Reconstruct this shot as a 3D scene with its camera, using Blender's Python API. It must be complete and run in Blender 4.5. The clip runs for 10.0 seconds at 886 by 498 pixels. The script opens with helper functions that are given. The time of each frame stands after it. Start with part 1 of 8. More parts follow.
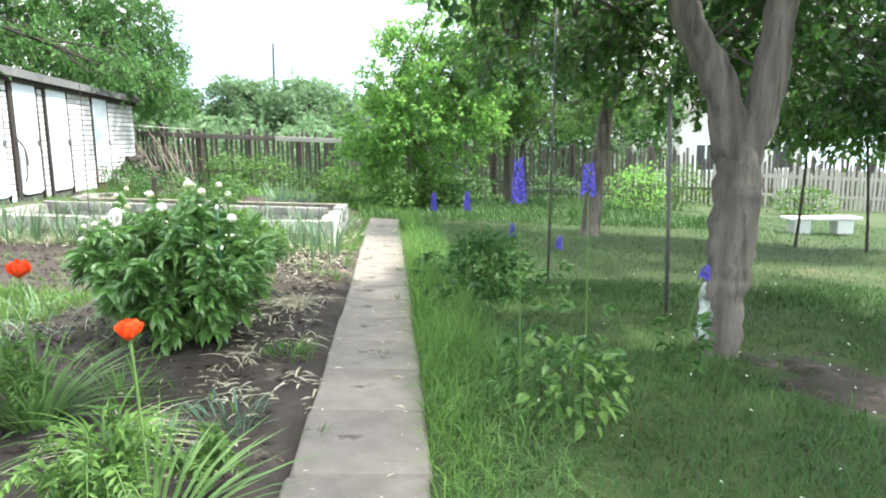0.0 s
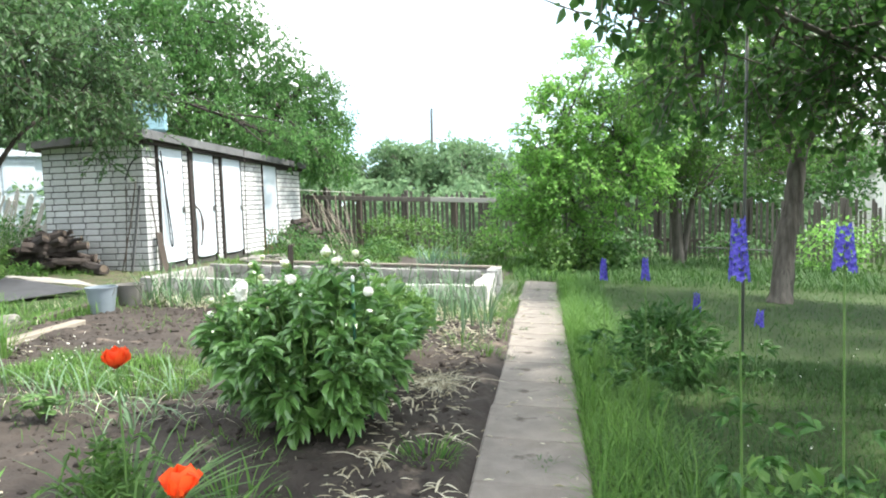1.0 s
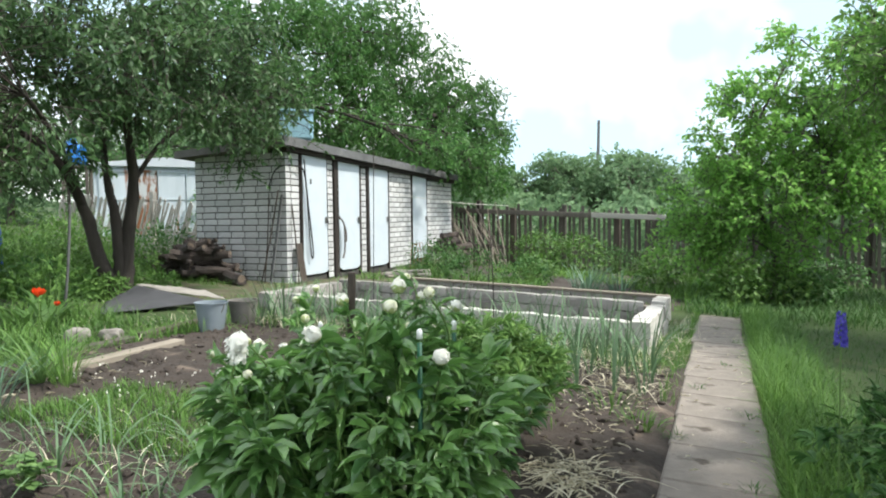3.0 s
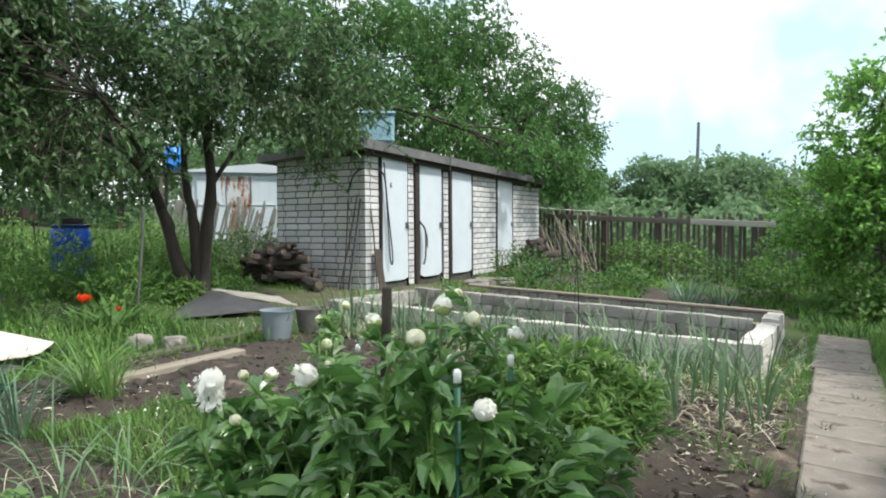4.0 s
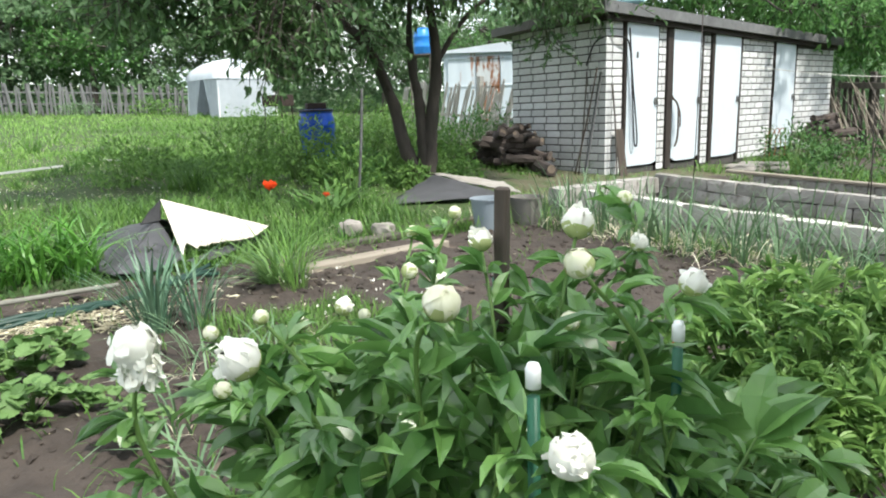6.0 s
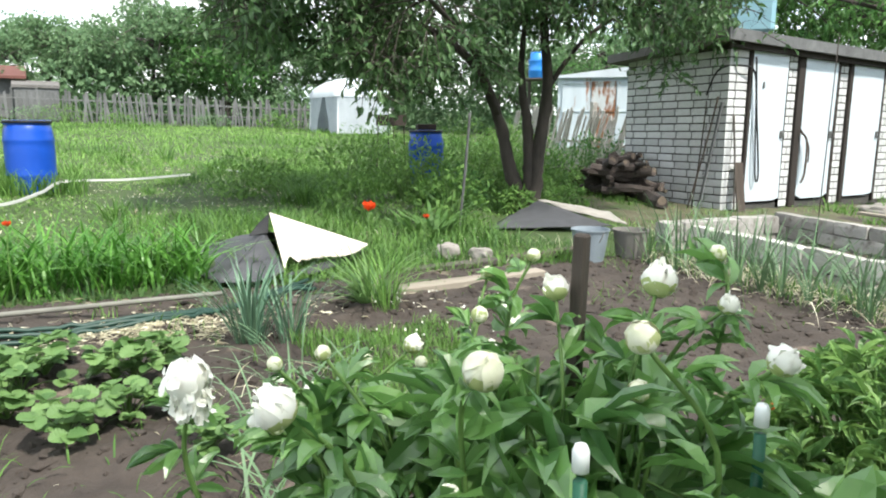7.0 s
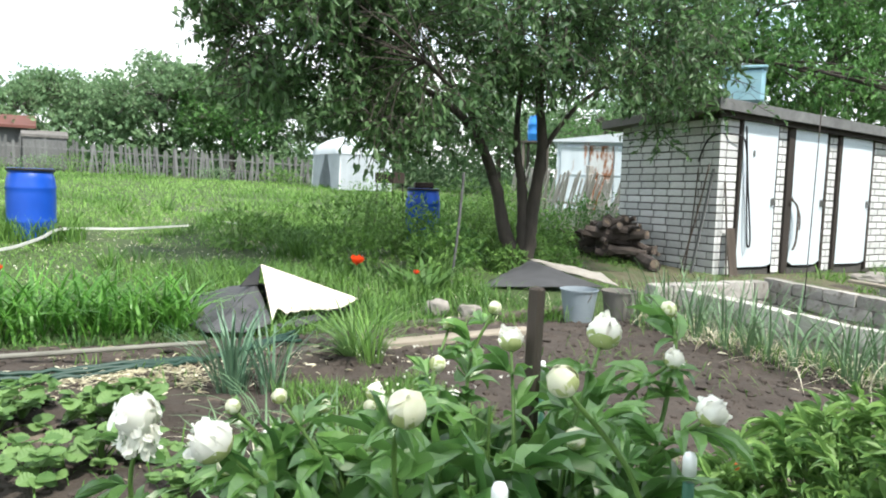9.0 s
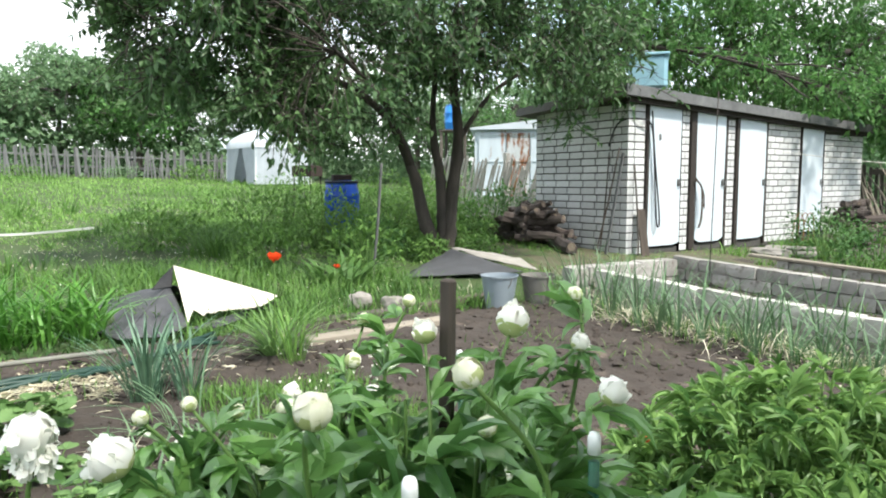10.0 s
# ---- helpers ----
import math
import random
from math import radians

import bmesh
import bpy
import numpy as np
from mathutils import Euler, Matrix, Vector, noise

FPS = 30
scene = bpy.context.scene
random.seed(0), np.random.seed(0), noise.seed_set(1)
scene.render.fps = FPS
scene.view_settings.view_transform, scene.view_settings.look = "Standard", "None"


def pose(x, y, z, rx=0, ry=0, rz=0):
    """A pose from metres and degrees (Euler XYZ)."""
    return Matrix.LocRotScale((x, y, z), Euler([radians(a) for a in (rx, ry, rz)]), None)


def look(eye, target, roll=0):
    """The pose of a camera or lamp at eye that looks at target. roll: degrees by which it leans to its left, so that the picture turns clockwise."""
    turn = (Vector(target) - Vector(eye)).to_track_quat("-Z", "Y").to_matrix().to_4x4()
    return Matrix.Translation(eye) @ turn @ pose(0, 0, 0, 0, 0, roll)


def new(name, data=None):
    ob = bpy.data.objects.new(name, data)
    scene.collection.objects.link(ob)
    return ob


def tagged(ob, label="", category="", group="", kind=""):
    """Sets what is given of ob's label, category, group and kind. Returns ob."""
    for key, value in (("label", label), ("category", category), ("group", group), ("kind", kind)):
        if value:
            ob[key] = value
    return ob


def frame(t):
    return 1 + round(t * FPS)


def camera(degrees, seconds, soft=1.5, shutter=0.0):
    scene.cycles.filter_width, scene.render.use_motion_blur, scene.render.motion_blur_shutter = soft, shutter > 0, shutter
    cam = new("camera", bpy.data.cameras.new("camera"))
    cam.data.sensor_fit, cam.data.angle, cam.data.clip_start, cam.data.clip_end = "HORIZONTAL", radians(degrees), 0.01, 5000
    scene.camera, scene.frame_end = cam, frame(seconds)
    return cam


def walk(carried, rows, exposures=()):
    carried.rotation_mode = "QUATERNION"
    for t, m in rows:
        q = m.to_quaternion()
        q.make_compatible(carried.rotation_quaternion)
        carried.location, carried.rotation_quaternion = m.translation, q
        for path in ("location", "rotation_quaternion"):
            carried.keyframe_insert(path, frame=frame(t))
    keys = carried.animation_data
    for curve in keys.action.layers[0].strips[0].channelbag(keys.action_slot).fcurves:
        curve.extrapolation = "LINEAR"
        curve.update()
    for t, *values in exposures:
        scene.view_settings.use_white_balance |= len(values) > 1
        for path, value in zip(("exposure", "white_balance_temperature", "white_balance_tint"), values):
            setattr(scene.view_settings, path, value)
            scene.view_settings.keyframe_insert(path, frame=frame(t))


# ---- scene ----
cam = camera(66.5, 10.0, soft=2.0)
PATH = [
    (0, (0.101, -0.405, 1.027), (0.24, 1.563, 0.698), -0.5),
    (0.5, (0.067, -0.097, 1.007), (0.007, 1.887, 0.763), -2.1),
    (1, (0.06, 0.215, 1.023), (-0.25, 2.185, 0.874), -1.8),
    (1.2, (0.047, 0.329, 1.015), (-0.282, 2.296, 0.863), -1.8),
    (1.5, (0.015, 0.532, 1.025), (-0.194, 2.518, 0.915), -2.1),
    (2, (-0.047, 0.748, 1.039), (-0.338, 2.721, 0.901), -2.8),
    (2.5, (-0.005, 1.096, 1.024), (-0.61, 2.998, 0.886), -0.8),
    (2.7, (0.002, 1.218, 1.015), (-0.707, 3.085, 0.902), -0.7),
    (3.8, (-0.121, 1.812, 0.998), (-0.975, 3.619, 0.921), -0.3),
    (4, (-0.133, 1.898, 0.992), (-1.142, 3.623, 0.918), -0.4),
    (4.5, (-0.185, 2.171, 0.966), (-1.451, 3.716, 0.867), -0.6),
    (5, (-0.121, 2.371, 0.972), (-1.445, 3.862, 0.824), -0.5),
    (5.5, (-0.267, 2.539, 0.963), (-1.732, 3.867, 0.666), -1.3),
    (6, (-0.329, 2.617, 0.958), (-1.877, 3.818, 0.554), -1.9),
    (6.2, (-0.352, 2.633, 0.953), (-1.937, 3.779, 0.535), -1.9),
    (7.3, (-0.335, 2.70, 0.995), (-2.119, 3.558, 0.713), 0.7),
    (7.5, (-0.335, 2.694, 0.988), (-2.16, 3.479, 0.753), 0.9),
    (8, (-0.325, 2.704, 0.986), (-2.216, 3.327, 0.797), 1.3),
    (8.5, (-0.292, 2.719, 1.001), (-2.155, 3.429, 0.843), 1.7),
    (9, (-0.265, 2.732, 0.981), (-2.012, 3.692, 0.812), 1.7),
    (9.5, (-0.279, 2.729, 0.981), (-1.947, 3.818, 0.797), 0.7),
    (10, (-0.249, 2.75, 0.99), (-1.873, 3.9, 0.794), -0.2),
]
EXPOSURES = [(0, 1.62), (0.5, 1.60), (1, 1.36), (2.5, 0.77), (4, 0.40), (5.5, 0.72), (7.5, 0.92), (10, 0.9)]
walk(cam, [(t, look(eye, target, roll)) for t, eye, target, roll in PATH], EXPOSURES)

# ---- daylight: bright, thinly clouded sky and a soft sun ----
SUN_FROM = Vector((0.55, 0.10, 0.83)).normalized()
SKY_CLOUD, SUN_POWER = 1.25, 4.0


def make_world():
    world = bpy.data.worlds.new("sky")
    world.use_nodes = True
    scene.world = world
    nt = world.node_tree
    nt.nodes.clear()
    out = nt.nodes.new("ShaderNodeOutputWorld")
    sky = nt.nodes.new("ShaderNodeTexSky")
    sky.sky_type = "NISHITA"
    sky.sun_disc = False
    sky.sun_elevation = math.asin(SUN_FROM.z)
    sky.sun_rotation = math.atan2(SUN_FROM.x, SUN_FROM.y)
    blue = nt.nodes.new("ShaderNodeBackground")
    blue.inputs["Strength"].default_value = 0.15
    nt.links.new(sky.outputs[0], blue.inputs["Color"])
    cloud = nt.nodes.new("ShaderNodeBackground")
    cloud.inputs["Strength"].default_value = SKY_CLOUD
    noise_tex = nt.nodes.new("ShaderNodeTexNoise")
    noise_tex.inputs["Scale"].default_value = 2.3
    noise_tex.inputs["Detail"].default_value = 5
    noise_tex.inputs["Roughness"].default_value = 0.55
    ramp = nt.nodes.new("ShaderNodeValToRGB")
    ramp.color_ramp.elements[0].position = 0.40
    ramp.color_ramp.elements[0].color = (0.48, 0.66, 0.80, 1)
    ramp.color_ramp.elements[1].position = 0.56
    ramp.color_ramp.elements[1].color = (0.965, 0.985, 1.0, 1)
    nt.links.new(noise_tex.outputs[0], ramp.inputs[0])
    mix = nt.nodes.new("ShaderNodeMixShader")
    nt.links.new(ramp.outputs[0], cloud.inputs["Color"])
    mix.inputs[0].default_value = 0.88
    nt.links.new(blue.outputs[0], mix.inputs[1])
    nt.links.new(cloud.outputs[0], mix.inputs[2])
    nt.links.new(mix.outputs[0], out.inputs["Surface"])


make_world()
sun_data = bpy.data.lights.new("sun", "SUN")
sun_data.energy = SUN_POWER
sun_data.angle = radians(4)
sun_data.color = (1.0, 0.96, 0.88)
sun = new("sun", sun_data)
sun.matrix_world = look(SUN_FROM * 30, (0, 0, 0))
# ---- materials ----
RNG = np.random.default_rng(7)


def material(name, dark, light, rough=0.8, grain=12.0, bump=0.3, metal=0.0, spread=0.25, stain=None, stain_at=0.62,
             stain_scale=2.0, per_piece="", translucent=0.0, bump_scale=0.0, stretch=(1, 1, 1), spec=0.4):
    """A surface that wanders between two colours at two scales, with fine relief; stain: a third colour in blotches;
    per_piece: 'object' or 'island' shifts each piece's brightness; translucent: share of light passed through."""
    m = bpy.data.materials.new(name)
    m.use_nodes = True
    nt = m.node_tree
    bsdf = nt.nodes["Principled BSDF"]
    out = nt.nodes["Material Output"]
    coord = nt.nodes.new("ShaderNodeTexCoord")
    mapping = nt.nodes.new("ShaderNodeMapping")
    mapping.inputs["Scale"].default_value = stretch
    nt.links.new(coord.outputs["Object"], mapping.inputs[0])

    def noise_node(scale, detail):
        n = nt.nodes.new("ShaderNodeTexNoise")
        n.inputs["Scale"].default_value = scale
        n.inputs["Detail"].default_value = detail
        n.inputs["Roughness"].default_value = 0.62
        nt.links.new(mapping.outputs[0], n.inputs["Vector"])
        return n

    fine, broad = noise_node(grain, 6), noise_node(grain * 0.13, 3)
    blend = nt.nodes.new("ShaderNodeMath")
    blend.operation = "MULTIPLY_ADD"
    blend.inputs[1].default_value = 0.55
    half = nt.nodes.new("ShaderNodeMath")
    half.operation = "MULTIPLY"
    half.inputs[1].default_value = 0.45
    nt.links.new(broad.outputs[0], half.inputs[0])
    nt.links.new(fine.outputs[0], blend.inputs[0])
    nt.links.new(half.outputs[0], blend.inputs[2])
    ramp = nt.nodes.new("ShaderNodeValToRGB")
    ramp.color_ramp.elements[0].position = 0.5 - spread
    ramp.color_ramp.elements[1].position = 0.5 + spread
    ramp.color_ramp.elements[0].color = (*dark, 1)
    ramp.color_ramp.elements[1].color = (*light, 1)
    last = ramp.outputs[0]
    factor = blend.outputs[0]
    if per_piece:
        if per_piece == "object":
            rnd = nt.nodes.new("ShaderNodeObjectInfo").outputs["Random"]
        else:
            rnd = nt.nodes.new("ShaderNodeNewGeometry").outputs["Random Per Island"]
        shift = nt.nodes.new("ShaderNodeMath")
        shift.operation = "MULTIPLY_ADD"
        shift.inputs[1].default_value = 0.9 * spread + 0.12
        nt.links.new(rnd, shift.inputs[0])
        nt.links.new(blend.outputs[0], shift.inputs[2])
        sub = nt.nodes.new("ShaderNodeMath")
        sub.operation = "SUBTRACT"
        sub.inputs[1].default_value = 0.45 * spread + 0.06
        nt.links.new(shift.outputs[0], sub.inputs[0])
        factor = sub.outputs[0]
    nt.links.new(factor, ramp.inputs[0])
    if stain is not None:
        blot = noise_node(stain_scale, 5)
        edge = nt.nodes.new("ShaderNodeValToRGB")
        edge.color_ramp.elements[0].position = stain_at
        edge.color_ramp.elements[1].position = stain_at + 0.09
        nt.links.new(blot.outputs[0], edge.inputs[0])
        mixer = nt.nodes.new("ShaderNodeMix")
        mixer.data_type = "RGBA"
        nt.links.new(edge.outputs[0], mixer.inputs[0])
        nt.links.new(last, mixer.inputs[6])
        mixer.inputs[7].default_value = (*stain, 1)
        last = mixer.outputs[2]
    nt.links.new(last, bsdf.inputs["Base Color"])
    bsdf.inputs["Roughness"].default_value = rough
    bsdf.inputs["Metallic"].default_value = metal
    bsdf.inputs["Specular IOR Level"].default_value = spec
    if bump:
        relief = noise_node(bump_scale or grain * 3, 4)
        b = nt.nodes.new("ShaderNodeBump")
        b.inputs["Strength"].default_value = bump
        b.inputs["Distance"].default_value = 0.01
        nt.links.new(relief.outputs[0], b.inputs["Height"])
        nt.links.new(b.outputs[0], bsdf.inputs["Normal"])
    if translucent:
        tr = nt.nodes.new("ShaderNodeBsdfTranslucent")
        nt.links.new(last, tr.inputs["Color"])
        mx = nt.nodes.new("ShaderNodeMixShader")
        mx.inputs[0].default_value = translucent
        nt.links.new(bsdf.outputs[0], mx.inputs[1])
        nt.links.new(tr.outputs[0], mx.inputs[2])
        nt.links.new(mx.outputs[0], out.inputs["Surface"])
    return m


def leaf_material(name, dark, light, rough=0.5, translucent=0.3, spec=0.35):
    lift = (1.32, 1.45, 1.6)
    dark, light = (tuple(c * k for c, k in zip(col, lift)) for col in (dark, light))
    return material(name, dark, light, rough=rough, grain=6, bump=0.0, spread=0.22, per_piece="island",
                    translucent=translucent, spec=spec)


M = {
    "brick": material("white_silicate_brick", (0.41, 0.415, 0.413), (0.655, 0.66, 0.657), 0.85, 30, 0.35, per_piece="object",
                      stain=(0.30, 0.29, 0.275), stain_at=0.62, stain_scale=3),
    "mortar": material("grey_mortar", (0.045, 0.043, 0.040), (0.095, 0.090, 0.084), 0.95, 40, 0.5),
    "concrete": material("path_concrete", (0.135, 0.117, 0.10), (0.265, 0.236, 0.208), 0.94, 9, 0.8, spread=0.22,
                         stain=(0.085, 0.07, 0.057), stain_at=0.61, stain_scale=5, bump_scale=55),
    "block": material("weathered_grey_block", (0.18, 0.171, 0.155), (0.385, 0.367, 0.34), 0.93, 11, 0.8, per_piece="object",
                      stain=(0.13, 0.115, 0.095), stain_at=0.58, stain_scale=5, bump_scale=35),
    "whitewash": material("white_limewash", (0.32, 0.305, 0.278), (0.56, 0.545, 0.51), 0.92, 9, 0.7, per_piece="object",
                          stain=(0.22, 0.2, 0.17), stain_at=0.6, stain_scale=6),
    "soil": material("garden_soil", (0.019, 0.015, 0.0125), (0.075, 0.060, 0.050), 0.97, 9, 1.0, bump_scale=45,
                     stain=(0.15, 0.118, 0.093), stain_at=0.60, stain_scale=3),
    "turf": material("turf_earth", (0.020, 0.038, 0.011), (0.062, 0.094, 0.026), 0.97, 2.4, 0.8, bump_scale=30,
                     stain=(0.10, 0.10, 0.045), stain_at=0.63, stain_scale=0.7),
    "yard": material("trodden_yard_earth", (0.048, 0.046, 0.025), (0.122, 0.111, 0.066), 0.97, 5, 0.8, bump_scale=40,
                     stain=(0.045, 0.07, 0.02), stain_at=0.52, stain_scale=3.5),
    "bark_dark": material("dark_plum_bark", (0.018, 0.015, 0.0125), (0.078, 0.065, 0.055), 0.92, 14, 1.0, stretch=(1, 1, 0.22), bump_scale=36),
    "bark_grey": material("grey_apple_bark", (0.032, 0.027, 0.023), (0.205, 0.182, 0.16), 0.95, 16, 1.0, stretch=(1, 1, 0.13), spread=0.17,
                          stain=(0.045, 0.038, 0.032), stain_at=0.58, stain_scale=9, bump_scale=34),
    "lime": material("flaking_lime_paint", (0.10, 0.11, 0.095), (0.55, 0.62, 0.58), 0.9, 14, 0.6, spread=0.12),
    "leaf_plum": leaf_material("plum_leaf", (0.024, 0.056, 0.018), (0.10, 0.165, 0.055), 0.44, 0.42, 0.5),
    "leaf_apple": leaf_material("apple_leaf", (0.018, 0.052, 0.012), (0.078, 0.155, 0.034), 0.45, 0.42),
    "leaf_bright": leaf_material("bright_maple_leaf", (0.10, 0.215, 0.040), (0.265, 0.435, 0.10), 0.5, 0.6),
    "leaf_walnut": leaf_material("ash_maple_leaf", (0.026, 0.076, 0.017), (0.10, 0.20, 0.046), 0.5, 0.38),
    "leaf_mid": leaf_material("fruit_tree_leaf", (0.04, 0.095, 0.018), (0.15, 0.25, 0.055), 0.5, 0.5),
    # distant leaves: air haze put into the colour, paler and greyer green
    "leaf_far_hazed": leaf_material("hazed_far_leaf", (0.080, 0.135, 0.060), (0.185, 0.26, 0.12), 0.7, 0.5),
    "leaf_weed": leaf_material("lush_weed_leaf", (0.045, 0.10, 0.018), (0.155, 0.25, 0.055), 0.55, 0.4),
    "leaf_shrub": leaf_material("currant_leaf", (0.032, 0.078, 0.014), (0.115, 0.19, 0.038), 0.5, 0.35),
    "leaf_peony": leaf_material("glossy_peony_leaf", (0.042, 0.10, 0.024), (0.16, 0.28, 0.066), 0.30, 0.32, 0.9),
    "leaf_peony_fine": leaf_material("fine_peony_leaf", (0.050, 0.108, 0.026), (0.175, 0.265, 0.066), 0.45, 0.38),
    "leaf_straw": leaf_material("strawberry_leaf", (0.055, 0.108, 0.028), (0.165, 0.245, 0.078), 0.5, 0.38),
    "leaf_delph": leaf_material("delphinium_leaf", (0.020, 0.058, 0.013), (0.072, 0.15, 0.032), 0.5, 0.3),
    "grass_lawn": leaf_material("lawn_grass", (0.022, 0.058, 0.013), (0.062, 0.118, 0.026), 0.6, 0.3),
    "grass_tall": leaf_material("tall_grass", (0.035, 0.09, 0.013), (0.13, 0.22, 0.042), 0.6, 0.35),
    "grass_weed": leaf_material("wild_weed_grass", (0.030, 0.072, 0.017), (0.105, 0.178, 0.042), 0.6, 0.32),
    "grass_pale": leaf_material("pale_meadow_grass", (0.065, 0.135, 0.022), (0.21, 0.325, 0.075), 0.7, 0.35),
    "iris": leaf_material("iris_leaf", (0.035, 0.105, 0.014), (0.12, 0.255, 0.04), 0.4, 0.35),
    "onion": leaf_material("onion_leaf", (0.045, 0.085, 0.04), (0.15, 0.215, 0.10), 0.5, 0.2),
    "leek": leaf_material("leek_leaf", (0.05, 0.10, 0.055), (0.15, 0.225, 0.13), 0.45, 0.2),
    "dry": leaf_material("dry_straw", (0.24, 0.19, 0.11), (0.64, 0.56, 0.40), 0.8, 0.2),
    "stem": material("green_stem", (0.06, 0.13, 0.03), (0.14, 0.24, 0.06), 0.55, 20, 0.1),
    "petal_white": material("white_peony_petal", (0.86, 0.85, 0.74), (0.96, 0.96, 0.91), 0.6, 20, 0.0, translucent=0.22),
    "sepal": material("yellow_green_sepal", (0.30, 0.39, 0.11), (0.62, 0.66, 0.34), 0.5, 30, 0.0, translucent=0.2),
    "scorched": material("dark_scorched_metal", (0.016, 0.012, 0.010), (0.06, 0.04, 0.032), 0.85, 12, 0.5),
    "petal_bud": material("greenish_bud_petal", (0.66, 0.68, 0.42), (0.92, 0.91, 0.80), 0.55, 40, 0.0, translucent=0.2),
    "petal_poppy": material("orange_poppy_petal", (0.72, 0.055, 0.010), (0.95, 0.14, 0.03), 0.55, 25, 0.0, translucent=0.35),
    "petal_blue": material("violet_blue_petal", (0.05, 0.045, 0.34), (0.15, 0.12, 0.62), 0.55, 30, 0.0, per_piece="island",
                           translucent=0.25),
    "black": material("black_rubber", (0.008, 0.008, 0.009), (0.02, 0.02, 0.022), 0.6, 15, 0.2),
    "door": material("white_painted_sheet", (0.46, 0.52, 0.57), (0.62, 0.68, 0.73), 0.5, 3, 0.1, spread=0.3,
                     stain=(0.38, 0.39, 0.37), stain_at=0.72, stain_scale=4),
    "wood_dark": material("dark_creosote_wood", (0.014, 0.011, 0.010), (0.05, 0.04, 0.034), 0.9, 14, 0.6, stretch=(1, 1, 0.12)),
    "wood_grey": material("weathered_grey_wood", (0.06, 0.052, 0.046), (0.165, 0.145, 0.125), 0.93, 12, 0.7, per_piece="object",
                          stretch=(1, 1, 0.1)),
    "wood_pale": material("pale_weathered_board", (0.16, 0.137, 0.108), (0.33, 0.29, 0.235), 0.9, 10, 0.5, stretch=(0.15, 1, 1)),
    "wood_far": material("silver_fence_wood", (0.072, 0.073, 0.073), (0.18, 0.183, 0.183), 0.93, 10, 0.4, per_piece="object"),
    "wood_stake": material("brown_stake_wood", (0.035, 0.027, 0.022), (0.11, 0.088, 0.072), 0.9, 16, 0.7, stretch=(1, 1, 0.1)),
    "log": material("old_log_bark", (0.022, 0.018, 0.017), (0.095, 0.076, 0.066), 0.95, 10, 0.9, per_piece="object"),
    "log_end": material("log_cut_end", (0.08, 0.06, 0.046), (0.19, 0.15, 0.115), 0.9, 20, 0.5),
    "roof": material("grey_roofing_felt", (0.085, 0.08, 0.076), (0.19, 0.18, 0.17), 0.95, 8, 0.6, stain=(0.055, 0.07, 0.035),
                     stain_at=0.62, stain_scale=3),
    "tank": material("pale_blue_tank_paint", (0.16, 0.31, 0.38), (0.27, 0.44, 0.50), 0.6, 5, 0.2, stain=(0.25, 0.2, 0.15),
                     stain_at=0.74, stain_scale=6),
    "barrel": material("blue_barrel_plastic", (0.006, 0.055, 0.36), (0.012, 0.085, 0.50), 0.35, 4, 0.08),
    "rust": material("rust_brown_metal", (0.13, 0.045, 0.02), (0.30, 0.12, 0.05), 0.9, 12, 0.5),
    "rust_white": material("white_paint_over_rust", (0.40, 0.46, 0.51), (0.58, 0.64, 0.69), 0.6, 4, 0.2,
                           stain=(0.30, 0.13, 0.065), stain_at=0.60, stain_scale=4.5, stretch=(1, 1, 0.16)),
    "rust_streak": material("rust_run_over_white_paint", (0.38, 0.40, 0.41), (0.55, 0.58, 0.60), 0.75, 4, 0.3,
                            stain=(0.20, 0.085, 0.04), stain_at=0.45, stain_scale=3.2, stretch=(1, 1, 0.3)),
    "roof_red": material("red_roof_sheet", (0.085, 0.032, 0.025), (0.15, 0.055, 0.042), 0.7, 2, 0.2),
    "plaster": material("pale_house_plaster", (0.55, 0.53, 0.50), (0.74, 0.72, 0.69), 0.9, 1.2, 0.2),
    "glass_dark": material("dark_window_pane", (0.02, 0.025, 0.03), (0.05, 0.06, 0.07), 0.08, 2, 0.0),
    "tent": material("white_tent_fabric", (0.52, 0.57, 0.62), (0.68, 0.72, 0.77), 0.7, 2, 0.15, translucent=0.2),
    "net": material("sheer_tent_netting", (0.36, 0.40, 0.44), (0.50, 0.54, 0.58), 0.8, 3, 0.15, translucent=0.25),
    "felt_dark": material("grey_sheet_topside", (0.030, 0.031, 0.034), (0.082, 0.083, 0.090), 0.7, 5, 0.2),
    "felt_white": material("cream_sheet_underside", (0.48, 0.43, 0.362), (0.64, 0.595, 0.525), 0.85, 6, 0.25),
    "felt_grey": material("dusty_sheet_underside", (0.21, 0.196, 0.175), (0.37, 0.347, 0.312), 0.88, 6, 0.3),
    "wood_silver": material("bleached_rail_wood", (0.28, 0.262, 0.235), (0.50, 0.475, 0.435), 0.9, 10, 0.5, stretch=(0.15, 1, 1)),
    "bucket_blue": material("grey_blue_bucket_zinc", (0.17, 0.205, 0.235), (0.28, 0.325, 0.36), 0.55, 6, 0.15, metal=0.1),
    "bucket_brown": material("dull_brown_bucket", (0.12, 0.112, 0.10), (0.215, 0.203, 0.185), 0.7, 6, 0.2),
    "hose": material("green_hose_rubber", (0.006, 0.026, 0.018), (0.015, 0.05, 0.036), 0.5, 10, 0.1),
    "pipe": material("pale_wooden_pole", (0.10, 0.10, 0.085), (0.22, 0.215, 0.185), 0.85, 8, 0.4),
    "tape": material("white_plastic_hose", (0.44, 0.45, 0.43), (0.60, 0.61, 0.59), 0.6, 6, 0.15),
